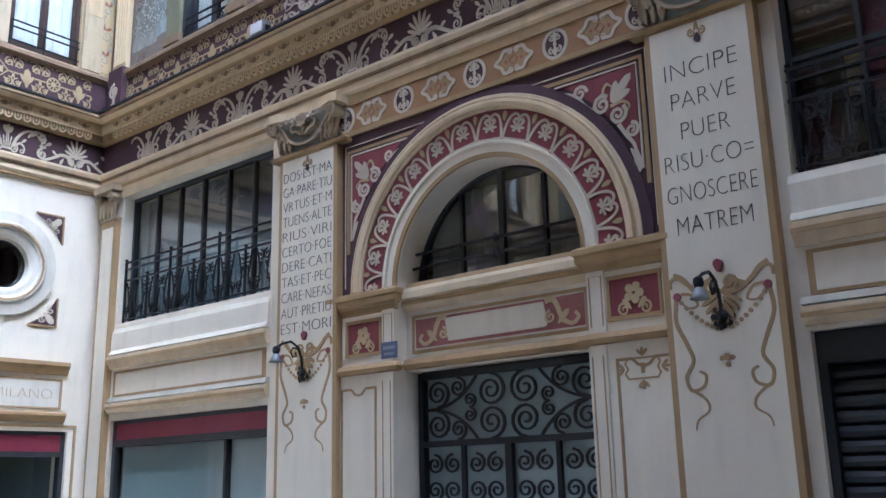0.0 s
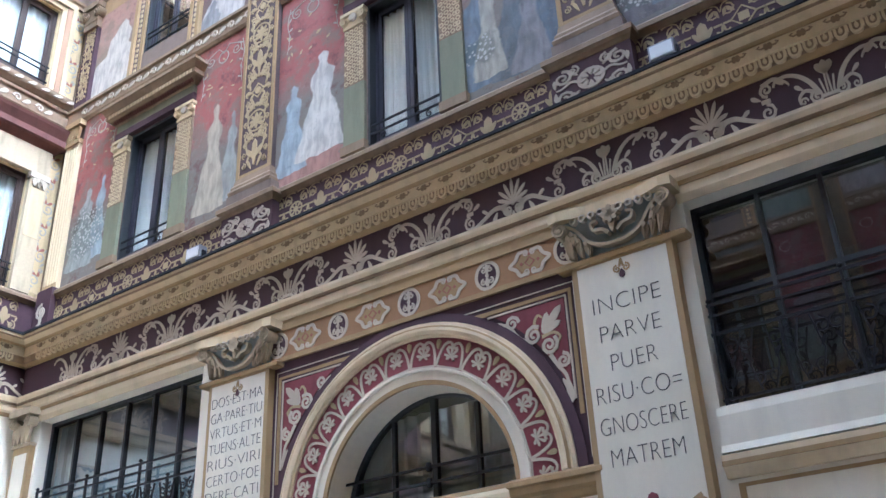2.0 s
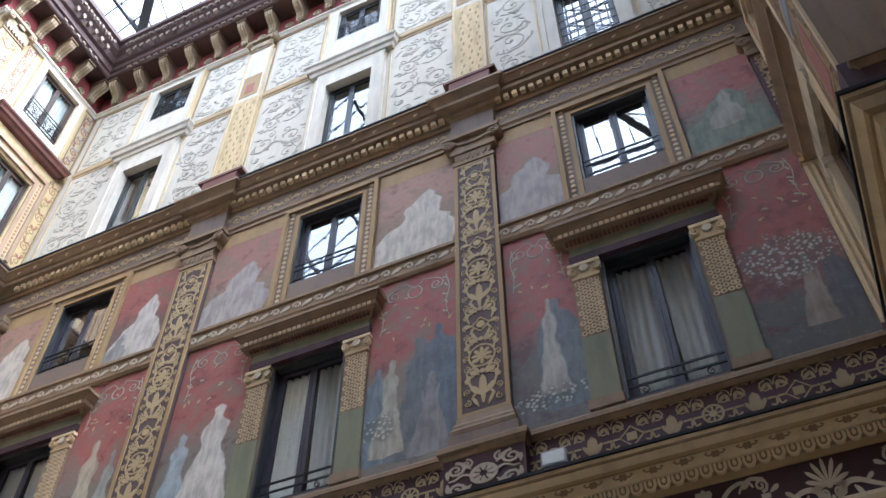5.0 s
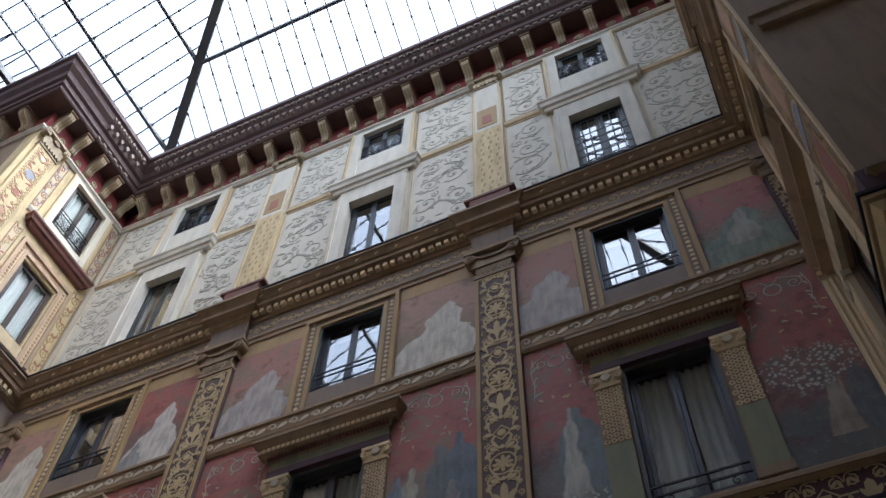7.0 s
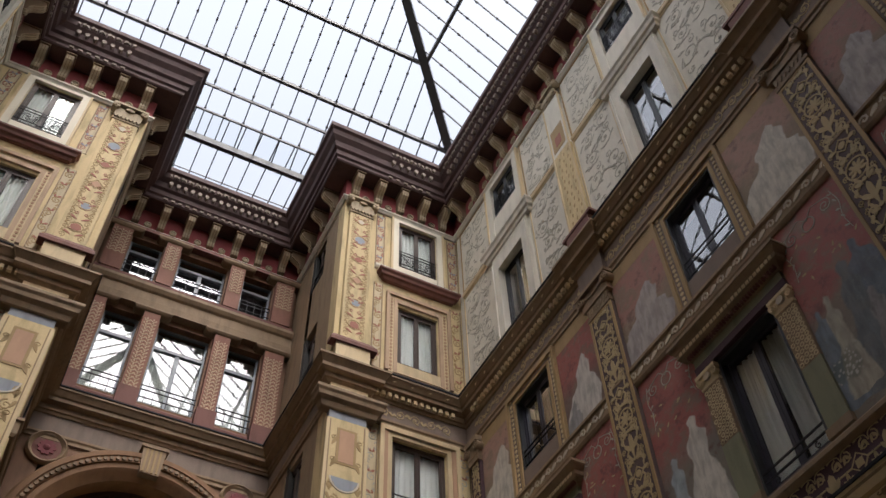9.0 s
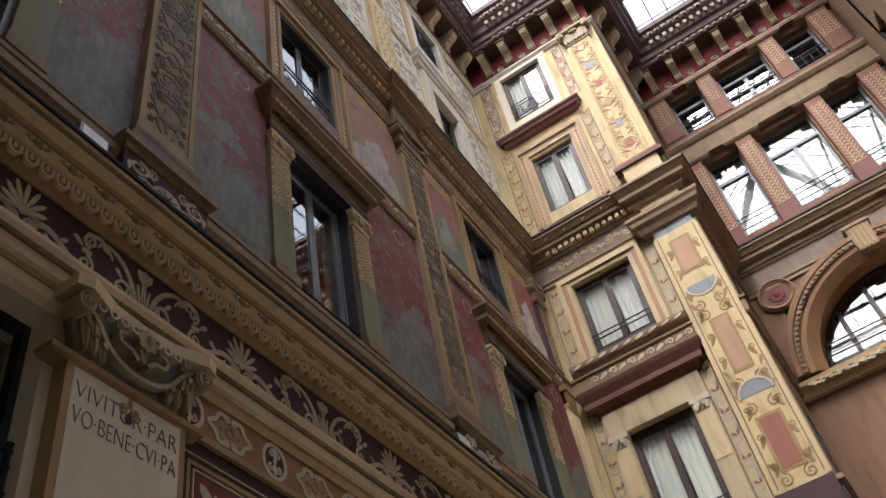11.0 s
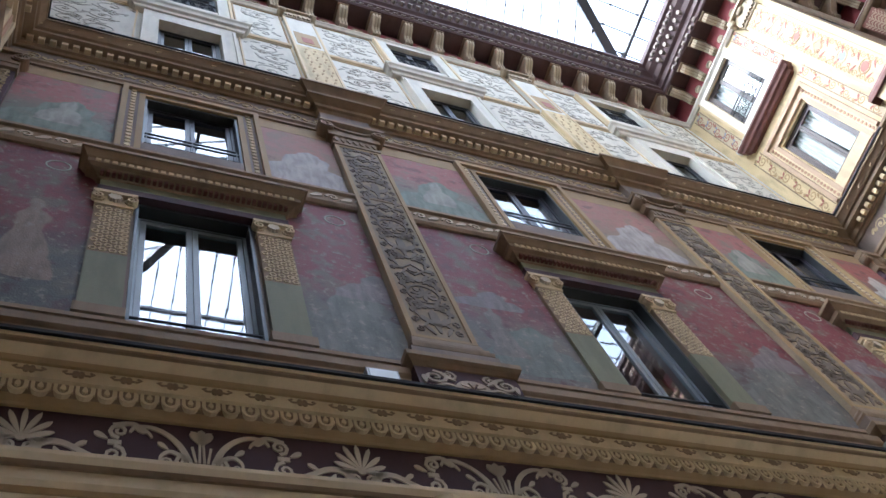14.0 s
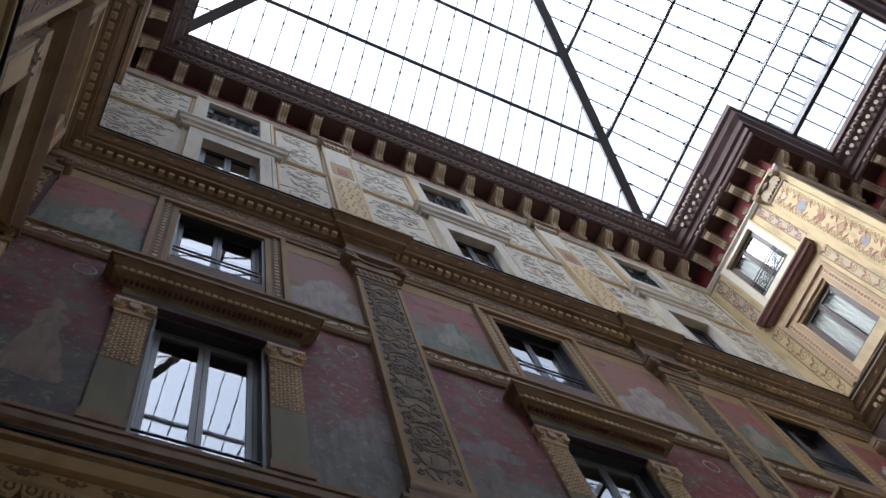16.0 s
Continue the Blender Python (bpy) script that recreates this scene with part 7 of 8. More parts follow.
place(lamp, [m @ at(x, 2.98, 0.15) for m in LONG_SIDES for x in ((-2.75, 2.94) if m is EAST else (-2.98, 2.8))])


# ---- the short sides: corner blocks either side of a recess ----
def ornate_pilaster(m, x):
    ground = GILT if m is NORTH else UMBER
    p = thing("pilaster", "painted pilaster with red panels and blue lunettes", "pilaster", "end pilasters")
    p.matrix_world = m @ at(x)
    part("pedestal", Geo().box(-0.5, 0.5, 0, 0.2, 7.8, 8.82), MAROON, p)
    part("shaft", Geo().box(-0.48, 0.48, 0, 0.18, 8.82, 15.05), ground, p)
    for e in (-1, 1):
        part("edge", Geo().box(e * 0.455 - 0.035, e * 0.455 + 0.035, 0.17, 0.2, 8.84, 15.0), BUFF, p)
        part("edge_line", Geo().box(e * 0.40 - 0.012, e * 0.40 + 0.012, 0.17, 0.188, 8.9, 15.0), UMBER, p)
    for z0, z1, w, mat in ((13.9, 14.75, 0.17, ROSE), (11.3, 12.5, 0.14, ROSE), (9.2, 10.2, 0.18, RED_ORN)):
        part("border_panel", Geo().box(-w - 0.06, w + 0.06, 0.18, 0.19, z0 - 0.06, z1 + 0.06), OCHRE, p)
        part("colour_panel", Geo().box(-w, w, 0.19, 0.196, z0, z1), mat, p)
    for z, up in ((13.5, -1), (10.7, 1)):
        part("half_medallion", Geo().prism([(0.3 * math.cos(t), z + up * 0.3 * math.sin(t)) for t in [math.pi * j / 12 for j in range(13)]], 0.18, 0.19), SLATE, p)
        part("medallion_rim", Geo().strip([(0.32 * math.cos(t), z + up * 0.32 * math.sin(t)) for t in [math.pi * j / 12 for j in range(13)]], 0.04, 0.18, 0.195), IVORY, p)
    g = Geo()
    for z in (12.95, 12.7, 11.0, 10.45, 9.0):
        for s in (-1, 1):
            g.spiral(s * 0.22, z, 0.13, 1.5, 90, s, 0.03, 0.178, 0.19).leaf(s * 0.3, z + 0.2, 90 - s * 20, 0.2, 0.07, 0.178, 0.19)
    for j in range(10):
        for s in (-1, 1):
            g.leaf(s * 0.33, 9.1 + 0.58 * j, 90 + s * 25, 0.24, 0.09, 0.178, 0.19).spiral(s * 0.3, 9.3 + 0.58 * j, 0.08, 1.4, 270, -s, 0.022, 0.178, 0.19)
    part("arabesque", g, OCHRE, p)
    part("necking", Geo().box(-0.44, 0.44, 0, 0.16, 15.05, 15.3), SLATE, p)
    part("capital", Geo().capped(-0.44, 0.44, [(0.18, 15.28), (0.22, 15.30), (0.26, 15.42), (0.34, 15.50), (0.36, 15.60), (0.40, 15.66), (0.40, 15.74), (0.2, 15.78)]), UMBER, p)
    part("entablature_block", Geo().box(-0.46, 0.46, 0, 0.14, 15.78, 16.10), BUFF, p)
    part("cornice_block", Geo().capped(-0.42, 0.42, [(0.14, 16.10), (0.18, 16.16), (0.22, 16.18), (0.22, 16.32), (0.36, 16.36), (0.36, 16.46), (0.46, 16.61), (0.48, 16.61), (0.48, 16.67), (0.4, 16.70)]), UMBER, p)
    q = thing("attic_pilaster", "attic pilaster painted with red and blue medallions", "pilaster", "end pilasters")
    q.matrix_world = m @ at(x)
    part("pedestal", Geo().box(-0.44, 0.44, 0, 0.2, 16.75, 17.4), BUFF, q)
    part("base", Geo().capped(-0.34, 0.34, [(0.14, 17.4), (0.26, 17.4), (0.26, 17.5), (0.2, 17.6), (0.14, 17.7)]), BRICK_RED, q)
    part("shaft", Geo().box(-0.34, 0.34, 0, 0.14, 17.6, 23.0), ground, q)
    for z, w, mat in ((22.45, 0.09, IVORY), (21.6, 0.15, SLATE), (20.75, 0.10, RED_ORN), (19.9, 0.13, ROSE), (19.0, 0.11, SLATE), (18.2, 0.12, RED_ORN)):
        part("medallion", Geo().disc(0, z, w, 0.14, 0.148, 4 if mat is ROSE else 16), mat, q)
        part("medallion_ring", Geo().ring(0, z, w + 0.04, 0.022, 0.138, 0.15, 4 if mat is ROSE else 18), ROSE if mat is SLATE else OCHRE, q)
    g = Geo()
    for j in range(18):
        for s in (-1, 1):
            z = 17.85 + 0.28 * j
            g.spiral(s * 0.22, z, 0.085, 1.4, 270, -s, 0.024, 0.138, 0.147).leaf(s * 0.17, z + 0.07, 90 - s * 40, 0.13, 0.04, 0.138, 0.147).leaf(s * 0.27, z + 0.10, 90 + s * 20, 0.11, 0.035, 0.138, 0.147)
    part("arabesque", g, OCHRE, q)
    g = Geo()
    for j in range(9):
        for s in (-1, 1):
            g.leaf(s * 0.05, 17.9 + 0.56 * j, 90 - s * 55, 0.2, 0.06, 0.138, 0.149).spiral(s * 0.12, 18.12 + 0.56 * j, 0.06, 1.2, 90, s, 0.02, 0.138, 0.149)
    part("leaf_pattern", g, RED_ORN, q)
    g = Geo().box(-0.36, 0.36, 0, 0.17, 22.78, 22.84).box(-0.33, 0.33, 0, 0.15, 22.84, 23.36)
    for row, (z, h, n) in enumerate(((22.84, 0.24, 7), (22.94, 0.34, 6))):
        for i in range(n):
            g.leaf(-0.3 + 0.6 * i / (n - 1), z, 90, h, 0.12, 0.14, 0.21 - 0.02 * row)
    volutes(g, 0.38, 23.28, 0.10, 0.05, 0.28)
    for i in range(5):
        g.leaf(0, 23.2, 30 + 30 * i, 0.13, 0.06, 0.15, 0.25)
    g.box(-0.46, 0.46, 0, 0.26, 23.38, 23.46)
    part("capital", g, CAPITAL, q)


for m in (NORTH, SOUTH):
    for s in (-1, 1):
        ornate_pilaster(m, s * 3.385)

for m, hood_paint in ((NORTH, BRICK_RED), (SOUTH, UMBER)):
    low = thing("window_surround", "buff window surround with a painted sill band", "window surround", "end surrounds")
    g = Geo()
    for s in (-1, 1):
        a, b = sorted((s * 0.69, s * 0.80))
        c, e = sorted((s * 0.90, s * 1.0))
        g.box(a, b, 0, 0.07, 13.06, 15.25).box(c, e, 0, 0.12, 13.06, 15.27)
    g.box(-0.69, 0.69, 0, 0.07, 15.15, 15.25).box(-1.0, 1.0, 0, 0.12, 15.27, 15.40)
    part("frame", g, BUFF, low)
    part("frame_band", Geo().box(-0.9, -0.8, 0, 0.09, 13.06, 15.26).box(0.8, 0.9, 0, 0.09, 13.06, 15.26), ROSE, low)
    part("sill", Geo().mould(-1.3, 1.3, [(-0.2, 12.84), (0.12, 12.84), (0.18, 12.92), (0.20, 13.0), (0.20, 13.06), (-0.2, 13.08)]), UMBER, low)
    g = Geo()
    for i in range(9):
        g.leaf(-1.2 + 0.28 * i, 12.95, 20, 0.2, 0.07, 0.17, 0.21)
    part("sill_leaves", g, IVORY, low)
    part("hood", Geo().capped(-1.02, 1.02, [(0.06, 11.76), (0.12, 11.84), (0.18, 11.90), (0.23, 11.92), (0.23, 12.04), (0.31, 12.20), (0.33, 12.26), (0.1, 12.32)]), hood_paint, low)
    part("lower_frame", Geo().box(-1.02, -0.66, 0, 0.09, 8.82, 11.1).box(0.66, 1.02, 0, 0.09, 8.82, 11.1).box(-1.02, 1.02, 0, 0.09, 11.22, 11.76), STRAW, low)
    g = Geo()
    for s in (-1, 1):
        g.box(s * 0.84 - 0.2, s * 0.84 + 0.2, 0, 0.13, 11.1, 11.22)
        volutes(g, s * 0.84 + 0.0, 11.05, 0.08, 0.05, 0.14)
        for i in range(3):
            g.leaf(s * 0.84 - 0.1 + 0.1 * i, 10.92, 90, 0.18, 0.1, 0.09, 0.13)
    part("strip_capital", g, IVORY, low)
    part("lower_diaper", Geo().box(-0.98, -0.70, 0.09, 0.1, 9.9, 10.9).box(0.70, 0.98, 0.09, 0.1, 9.9, 10.9), BUFF, low)
    place(low, [m @ at(c) for c in SIDE])

    top = thing("attic_surround", "rose and buff attic window surround under a red-brown hood", "window surround", "end surrounds")
    g = Geo()
    for s in (-1, 1):
        a, b = sorted((s * 0.60, s * 0.70))
        c, e = sorted((s * 0.84, s * 0.93))
        g.box(a, b, 0, 0.06, 17.16, 19.85).box(c, e, 0, 0.10, 17.16, 19.95)
    g.box(-0.60, 0.60, 0, 0.06, 19.72, 19.85).box(-0.93, 0.93, 0, 0.10, 19.95, 20.06)
    part("frame", g, SCALE, top)
    part("frame_band", Geo().box(-0.84, -0.70, 0, 0.04, 17.16, 19.95).box(0.70, 0.84, 0, 0.04, 17.16, 19.95).box(-0.70, 0.70, 0, 0.04, 19.85, 19.95), BUFF, top)
    g = Geo()
    for s in (-1, 1):
        for j in range(22):
            g.disc(s * 0.77, 17.25 + 0.122 * j, 0.036, 0.04, 0.056, 8)
    part("bead_moulding", g, ROSE, top)
    part("sill", Geo().box(-0.6, 0.6, -0.2, 0.04, 17.2, 17.54), BUFF, top)
    part("hood", Geo().capped(-0.95, 0.95, [(0.04, 20.42), (0.10, 20.44), (0.14, 20.52), (0.20, 20.55), (0.22, 20.63), (0.27, 20.69), (0.27, 20.75), (0.1, 20.80)]), hood_paint, top)
    part("string", Geo().mould(-1.3, 1.2, [(0, 20.84), (0.06, 20.86), (0.10, 20.94), (0.10, 21.0), (0, 21.02)]), PALE, top)
    part("upper_frame", Geo().box(-0.78, -0.61, 0, 0.08, 21.02, 23.38).box(0.61, 0.78, 0, 0.08, 21.02, 23.38).box(-0.61, 0.61, 0, 0.08, 23.26, 23.38).box(-0.6, 0.6, -0.2, 0.03, 21.02, 21.29), CREAM, top)
    for x in (-0.81, 0.81):
        part("upper_line", Geo().box(x - 0.03, x + 0.03, 0, 0.10, 21.02, 23.4), BUFF, top)
    place(top, [m @ at(c) for c in SIDE])

for m in (NORTH, SOUTH):
    for s in (-1, 1):
        for xa, xb in ((3.9, 4.18), (6.16, 6.5)):
            for z0, z1, mat in ((8.9, 12.35, GREY_ORN), (13.1, 15.3, GREY_ORN), (17.2, 20.3, OCHRE), (21.05, 23.35, RED_ORN)):
                w, h = xb - xa, z1 - z0
                f = thing("painted_strip", "wall strip with painted scrolls and leaves", "wall panel", "end strips")
                f.matrix_world = m @ at(s * (xa + xb) / 2, z0)
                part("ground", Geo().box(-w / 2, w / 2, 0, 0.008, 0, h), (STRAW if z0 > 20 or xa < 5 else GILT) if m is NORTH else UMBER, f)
                g = Geo()
                k = round(h / 0.5)
                for j in range(k):
                    z, q = h * (j + 0.5) / k, 1 if j % 2 else -1
                    g.spiral(q * 0.02, z, 0.40 * w, 1.5, 90 if q > 0 else 270, q, 0.034, 0.006, 0.014, 10).spiral(-q * 0.09, z + 0.22, 0.05, 1.2, 90, -q, 0.024, 0.006, 0.014)
                    g.leaf(-q * 0.05, z + 0.14, 90 + q * 30, 0.14, 0.05, 0.006, 0.014).leaf(q * 0.05, z - 0.2, 90 - q * 40, 0.12, 0.045, 0.006, 0.014).leaf(q * 0.1, z + 0.1, 60, 0.1, 0.04, 0.006, 0.014)
                part("scroll_work", g, mat, f)
                for e in (-1, 1):
                    part("edge_line", Geo().box(e * (w / 2 - 0.018) - 0.012, e * (w / 2 - 0.018) + 0.012, 0.006, 0.02, 0.02, h - 0.02), UMBER, f)
                g = Geo()
                for j in range(k):
                    z, q = h * (j + 0.9) / k - 0.1, -1 if j % 2 else 1
                    g.leaf(q * 0.02, z, 90 + q * 60, 0.13, 0.06, 0.006, 0.014).leaf(q * 0.03, z, 90 - q * 20, 0.12, 0.05, 0.006, 0.014).disc(q * 0.05, z + 0.03, 0.028, 0.006, 0.016, 8)
                part("leaf_pattern", g, RED_ORN if mat is not RED_ORN else SLATE, f)
        # a band of painted swags above the first-floor window
        f = thing("painted_band", "pale band with gold painted swags above a window", "wall panel", "end strips")
        f.matrix_world = m @ at(s * 5.2, 12.36)
        part("ground", Geo().box(-1.28, 1.28, 0, 0.03, 0, 0.46), GILT, f)
        part("scroll_work", rinceau(Geo(), -1.2, 1.2, 0.23, 0.36, 0.028, 0.04, 0.03), IVORY, f)

# ground floor of the blocks: round windows in square panels, name board, shop front
for m in (NORTH, SOUTH):
    for s in (-1, 1):
        x, z = s * 4.86, 5.12
        w = thing("round_window", "round mezzanine window in a cream moulded ring", "window", kind="structure")
        w.matrix_world = m @ at(x, z)
        w.name = f"window_{window_count + 1}"
        window_count += 1
        g = Geo()
        v, prof = [], [(0.40, -0.2), (0.40, 0.02), (0.46, 0.06), (0.54, 0.06), (0.56, 0.10), (0.64, 0.12), (0.68, 0.08), (0.84, 0.07), (0.84, 0.0), (0.6, 0.0), (0.6, -0.2)]
        k, n = 36, len(prof)
        v = [(r * math.cos(2 * math.pi * i / k), d, r * math.sin(2 * math.pi * i / k)) for i in range(k) for r, d in prof]
        g.add(v, [(n * i + j, n * i + (j + 1) % n, n * ((i + 1) % k) + (j + 1) % n, n * ((i + 1) % k) + j) for i in range(k) for j in range(n)])
        part("ring", g, PALE, w)
        part("gilt_line", Geo().ring(0, 0, 0.60, 0.03, 0.10, 0.125, 36), OCHRE, w)
        ob = new("pane", Geo().add([(0.42 * math.cos(t * 0.2244), -0.15, 0.42 * math.sin(t * 0.2244)) for t in range(28)], [tuple(range(28))]).mesh("pane", GLASS))
        ob.parent, ob.visible_shadow = w, False
        part("sash", Geo().ring(0, 0, 0.40, 0.05, -0.16, -0.12, 32), FRAME, w)
        for a in (-1, 1):
            for b in (-1, 1):
                c = part("corner_panel", Geo().prism([(a * 0.92, b * 0.92), (a * 0.48, b * 0.92), (a * 0.76, b * 0.76), (a * 0.92, b * 0.48)], 0, 0.02), MAROON, w)
                part("corner_leaf", Geo().leaf(a * 0.72, b * 0.72, math.degrees(math.atan2(b, a)), 0.24, 0.12, 0.02, 0.03).spiral(a * 0.83, b * 0.68, 0.06, 1.3, 90, a, 0.024, 0.02, 0.03).spiral(a * 0.68, b * 0.83, 0.06, 1.3, 0, -a, 0.024, 0.02, 0.03), IVORY, c)
                part("corner_edge", Geo().strip([(a * 0.46, b * 0.94), (a * 0.94, b * 0.94), (a * 0.94, b * 0.46)], 0.03, 0, 0.03), OCHRE, c)
        f = thing("name_board", "cream name board between ochre mouldings with gold lettering bars", "sign", "name boards")
        f.matrix_world = m @ at(s * 4.75)
        part("upper_moulding", Geo().mould(-1.6, 1.3 if s > 0 else 1.6, [(0, 3.40), (0.06, 3.40), (0.10, 3.48), (0.14, 3.54), (0.14, 3.60), (0, 3.62)]), OCHRE, f)
        part("lower_moulding", Geo().mould(-1.6, 1.3 if s > 0 else 1.6, [(0, 2.64), (0.05, 2.64), (0.11, 2.74), (0.11, 2.78), (0, 2.80)]), OCHRE, f)
        part("board", Geo().box(-1.4, 1.2, 0, 0.02, 2.88, 3.30), PALE, f)
        part("board_edge", Geo().box(-1.44, 1.24, 0, 0.026, 2.85, 2.88).box(-1.44, 1.24, 0, 0.026, 3.30, 3.33).box(-1.44, -1.4, 0, 0.026, 2.88, 3.30).box(1.2, 1.24, 0, 0.026, 2.88, 3.30), OCHRE, f)
        for i in range(7):
            part("letter_bar", Geo().box(-1.25 + 0.17 * i, -1.15 + 0.17 * i, 0.02, 0.024, 3.01, 3.17), GOLD_ORN, f)
        me = lettering("-MILANO", 1.05, 0.16)
        me.materials[0] = GOLD_ORN
        ob = new("lettering", me)
        ob.parent, ob.location = f, (0.55, -0.021, 3.01)
        sh = thing("shop_window", "narrow shop window in a dark frame under a crimson fascia", "shop window", "shop windows")
        sh.matrix_world = m @ at(s * 5.2)
        part("window_frame", Geo().box(-0.95, -0.88, -0.2, -0.06, 0.05, 2.5).box(0.88, 0.95, -0.2, -0.06, 0.05, 2.5).box(-0.88, 0.88, -0.2, -0.06, 2.44, 2.5).box(-0.88, 0.88, -0.2, -0.06, 2.1, 2.18).box(-0.88, 0.88, -0.2, -0.08, 0.05, 0.5), FRAME, sh)
        part("fascia", Geo().box(-0.88, 0.88, -0.16, -0.07, 2.18, 2.44), AWNING, sh, "crimson fascia board")
        glazed(sh, -0.88, 0.88, 0.5, 2.1, -0.13)
        part("surround", Geo().box(-1.09, -1.05, 0, 0.02, 0, 2.6).box(1.05, 1.09, 0, 0.02, 0, 2.6).box(-1.05, 1.05, 0, 0.02, 2.56, 2.6), OCHRE, sh)

# ---- rear walls of the recesses ----
for tag, rear in (("north", REAR_N), ("south", REAR_S)):
    lg = thing("loggia", "two-storey loggia of red-brown pillars with tall windows", "loggia", "loggias")
    lg.matrix_world = rear
    for z0, z1 in ((16.8, 20.15), (21.35, 23.15)):
        for x, w in ((-2.48, 0.28), (-0.98, 0.22), (0.98, 0.22), (2.48, 0.28)):
            p = part("pillar", Geo().box(x - w, x + w, 0, 0.22, z0, z1), PILLAR, lg)
            part("pillar_cap", Geo().capped(x - w, x + w, [(0.22, z1 - 0.02), (0.26, z1), (0.30, z1 + 0.06), (0.30, z1 + 0.12), (0.22, z1 + 0.14)]), UMBER, p)
            g = Geo()
            for j in range(int((z1 - z0 - 0.75) / 0.13)):
                z = z0 + 0.72 + 0.13 * j
                for i in range(2 if w < 0.25 else 3):
                    q = x + (i - (0.5 if w < 0.25 else 1)) * 0.17
                    g.ring(q, z, 0.075, 0.032, 0.22, 0.232, 6, 180, 360).leaf(q, z - 0.03, 90, 0.08, 0.045, 0.22, 0.23)
            part("pillar_pattern", g, SCALE, p)
            if z0 < 18:
                part("pillar_base", Geo().box(x - w - 0.04, x + w + 0.04, 0, 0.28, z0, z0 + 0.62), BRICK_RED, p)
    part("entablature", Geo().mould(RX0 + 0.01, RX1 - 0.01, [(0, 20.29), (0.24, 20.29), (0.26, 20.50), (0.20, 20.52), (0.20, 20.86), (0.26, 20.9), (0.32, 21.0), (0.32, 21.1), (0, 21.14)]), UMBER, lg)
    part("sill_band", Geo().mould(RX0 + 0.01, RX1 - 0.01, [(0, 21.14), (0.2, 21.145), (0.2, 21.33), (0, 21.35)]), BRICK_RED, lg)
    g = Geo()
    for i in range(34):
        x = -2.7 + 5.4 * i / 33
        g.box(x - 0.04, x + 0.04, 0.2, 0.27, 21.0, 21.09)
    part("dentil", g, BUFF, lg)
    part("top_lintel", Geo().mould(RX0 + 0.01, RX1 - 0.01, [(0, 23.29), (0.22, 23.29), (0.22, 23.42), (0, 23.42)]), BRICK_RED, lg)
    for a, b in ((-2.16, -1.24), (-0.71, 0.71), (1.24, 2.16)):
        for z0, z1 in ((17.25, 20.1), (21.45, 23.1)):
            w = b - a
            n = 2 if w > 1 else 1
            f = Geo().box(a, a + 0.06, -0.3, -0.2, z0, z1).box(b - 0.06, b, -0.3, -0.2, z0, z1).box(a + 0.06, b - 0.06, -0.3, -0.2, z1 - 0.06, z1).box(a + 0.06, b - 0.06, -0.3, -0.2, z0, z0 + 0.06)
            split = z0 + 0.72 * (z1 - z0)
            f.box(a + 0.06, b - 0.06, -0.29, -0.19, split, split + 0.10)
            if n == 2:
                f.box((a + b) / 2 - 0.055, (a + b) / 2 + 0.055, -0.29, -0.21, z0 + 0.06, split)
            s = part("window_frame", f, PEWTER, lg, "grey window frame")
            glazed(s, a + 0.06, b - 0.06, z0 + 0.06, z1 - 0.06, -0.25)
            if z0 < 18:
                part("curtain", folds(a + 0.05, b - 0.05, z0 + 0.05, z1 - 0.05, -0.42, 0.03, 6), CLOTH, lg)
            for z in (0.12, 0.36, 0.50):
                part("rail", Geo().box(a, b, 0.05, 0.075, z0 + z, z0 + z + 0.022), IRON, lg)
            for i in range(5):
                q = a + 0.02 + (w - 0.04) * i / 4
                part("baluster", Geo().box(q - 0.008, q + 0.008, 0.055, 0.07, z0 - 0.02, z0 + 0.51), IRON, lg)
    ar = thing("great_arch", "wide ochre arch with bead moulding over a lunette window", "arch", "great arches")
    ar.matrix_world = rear
    zc = 12.85
    part("arch_moulding", Geo().arch(0.02, zc, [(2.28, 0.0), (2.28, 0.16), (2.34, 0.2), (2.46, 0.2), (2.48, 0.24), (2.60, 0.24), (2.62, 0.28), (2.74, 0.28), (2.80, 0.2), (2.80, 0.0)], 40), AMBER, ar)
    g = Geo()
    for i in range(58):
        t = math.pi * (i + 0.5) / 58
        g.disc(0.02 + 2.54 * math.cos(t), zc + 2.54 * math.sin(t), 0.05, 0.24, 0.28, 8)
    part("bead_moulding", g, UMBER, ar)
    part("arch_soffit", Geo().arch(0.02, zc, [(2.1, -0.45), (2.1, 0.02), (2.28, 0.16), (2.30, 0.0), (2.30, -0.45)], 36), AMBER, ar)
    part("keystone", Geo().prism([(-0.20, 15.05), (0.24, 15.05), (0.30, 15.75), (-0.26, 15.75)], 0, 0.30).box(-0.30, 0.34, 0, 0.34, 15.75, 15.84), UMBER, ar)
    g = Geo()
    for i in range(4):
        g.box(-0.17 + 0.105 * i, -0.12 + 0.105 * i, 0.30, 0.325, 15.08, 15.74)
    part("keystone_fluting", g, OCHRE, ar)
    part("transom", Geo().mould(RX0 + 0.01, RX1 - 0.01, [(-0.3, 12.35), (0.14, 12.35), (0.2, 12.5), (0.28, 12.6), (0.28, 12.7), (0.1, 12.78), (-0.3, 12.8)]), OCHRE, ar)
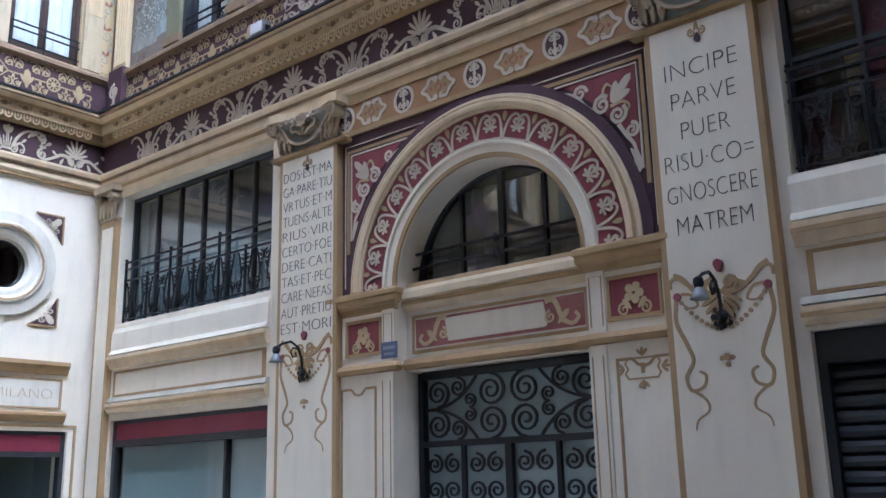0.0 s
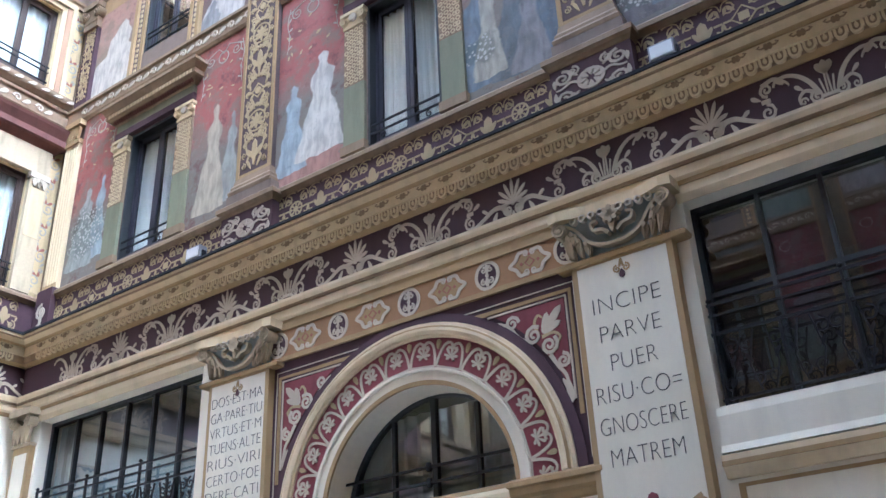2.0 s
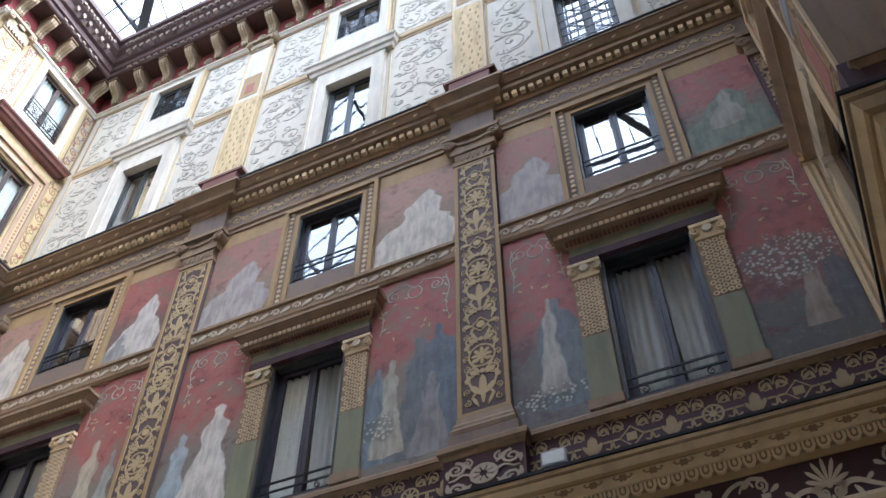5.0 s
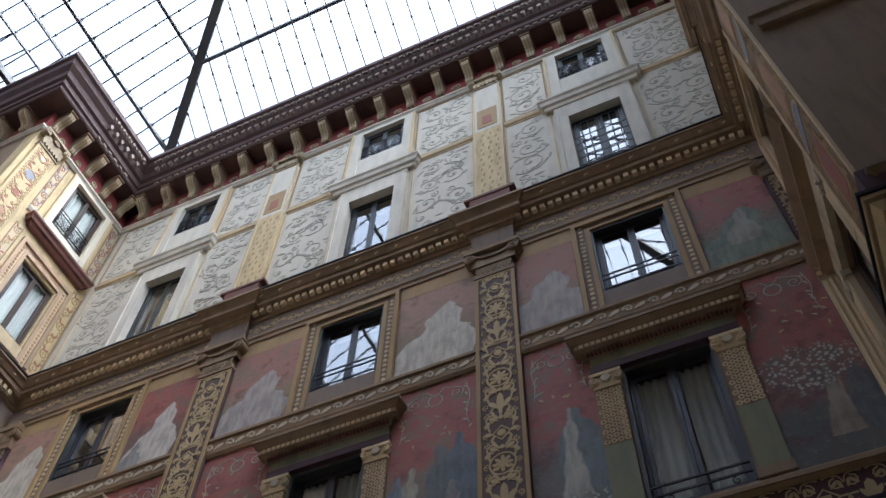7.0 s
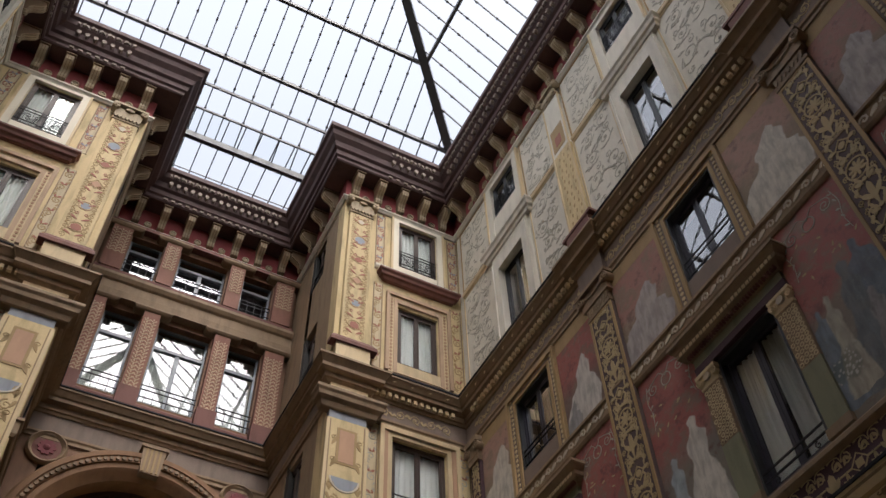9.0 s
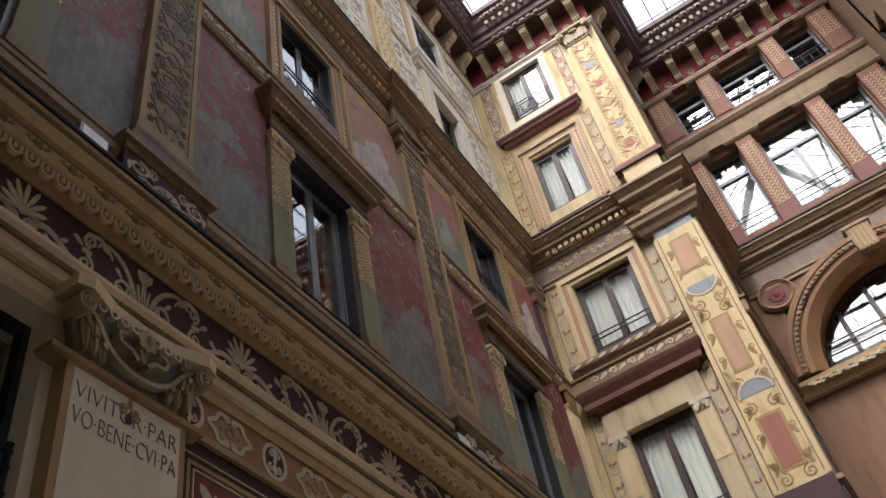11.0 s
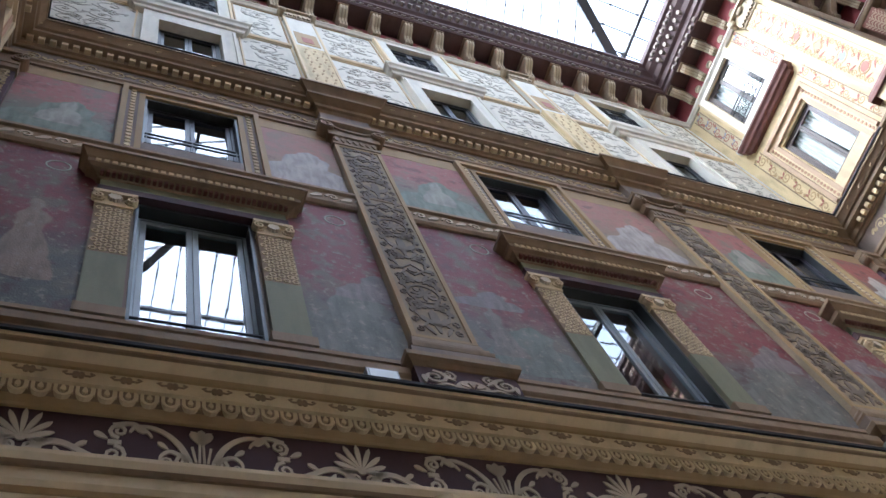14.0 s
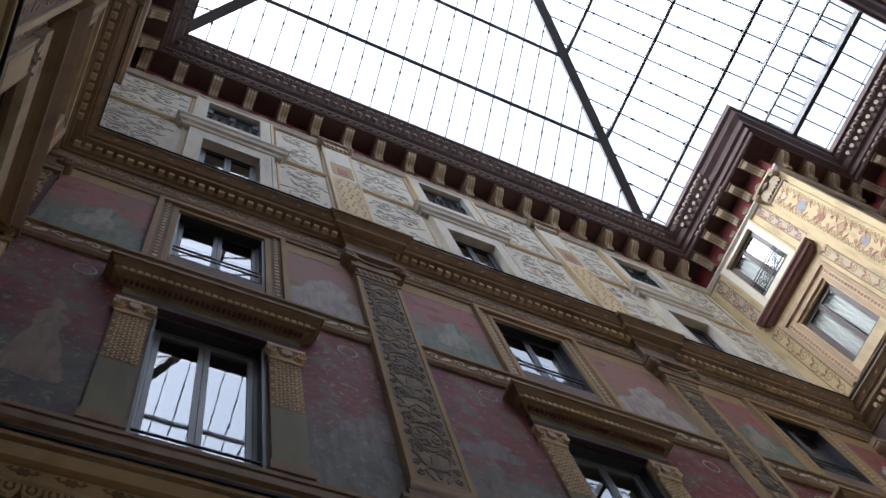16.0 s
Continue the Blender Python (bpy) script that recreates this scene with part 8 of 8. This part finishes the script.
    part("transom_scroll", rinceau(Geo(), -2.6, 2.6, 12.55, 0.16, 0.25, 0.30, 0.03), IVORY, ar)
    for x in (-2.25, 2.2):
        md = thing("medallion", "round brown medallion with a red rosette", "medallion", "medallions")
        md.matrix_world = rear @ at(x, 15.2) @ Matrix.Scale(1.12, 4)
        part("rim", Geo().lathe(0, 0, 0, [(0.40, 0.0), (0.40, 0.06), (0.36, 0.10), (0.31, 0.06), (0.28, 0.03)], 28, "d"), UMBER, md)
        part("field", Geo().disc(0, 0, 0.29, 0, 0.035, 24), BRICK_RED, md)
        g = Geo()
        for i in range(10):
            g.leaf(0, 0, 36 * i, 0.19, 0.09, 0.035, 0.06)
        g.lathe(0, 0.03, 0, [(0.08, 0), (0.07, 0.04), (0.03, 0.06)], 12, "d")
        part("rosette", g, CRIMSON, md)
    lw = thing("lunette_window", "wide lunette window with brown mullions and iron rails", "window", kind="structure")
    window_count += 1
    lw.name = f"window_{window_count}"
    lw.matrix_world = rear
    g = Geo().arch(0.02, zc, [(2.0, -0.5), (2.0, -0.4), (2.12, -0.4), (2.12, -0.5)], 32).box(-2.1, 2.14, -0.5, -0.4, 12.8, 12.92)
    for x, h in ((-1.3, 1.5), (-0.55, 1.92), (0.02, 2.0), (0.6, 1.92), (1.34, 1.5)):
        g.box(x - 0.05, x + 0.05, -0.5, -0.38, 12.9, zc + h)
    part("window_frame", g, WOOD, lw)
    pts = [(0.02 + 2.02 * math.cos(math.pi * i / 24), zc + 2.02 * math.sin(math.pi * i / 24)) for i in range(25)]
    ob = new("pane", Geo().add([(x, -0.46, z) for x, z in pts], [tuple(range(25))]).mesh("pane", GLASS))
    ob.parent, ob.visible_shadow = lw, False
    part("curtain", folds(-1.9, 1.9, 12.85, 14.3, -0.62, 0.04, 16), CLOTH, lw)
    part("railing", Geo().box(-2.2, 2.24, -0.3, -0.27, 13.05, 13.08).box(-2.15, 2.2, -0.3, -0.27, 13.3, 13.33).box(-2.0, 2.05, -0.3, -0.27, 13.6, 13.62), IRON, lw)
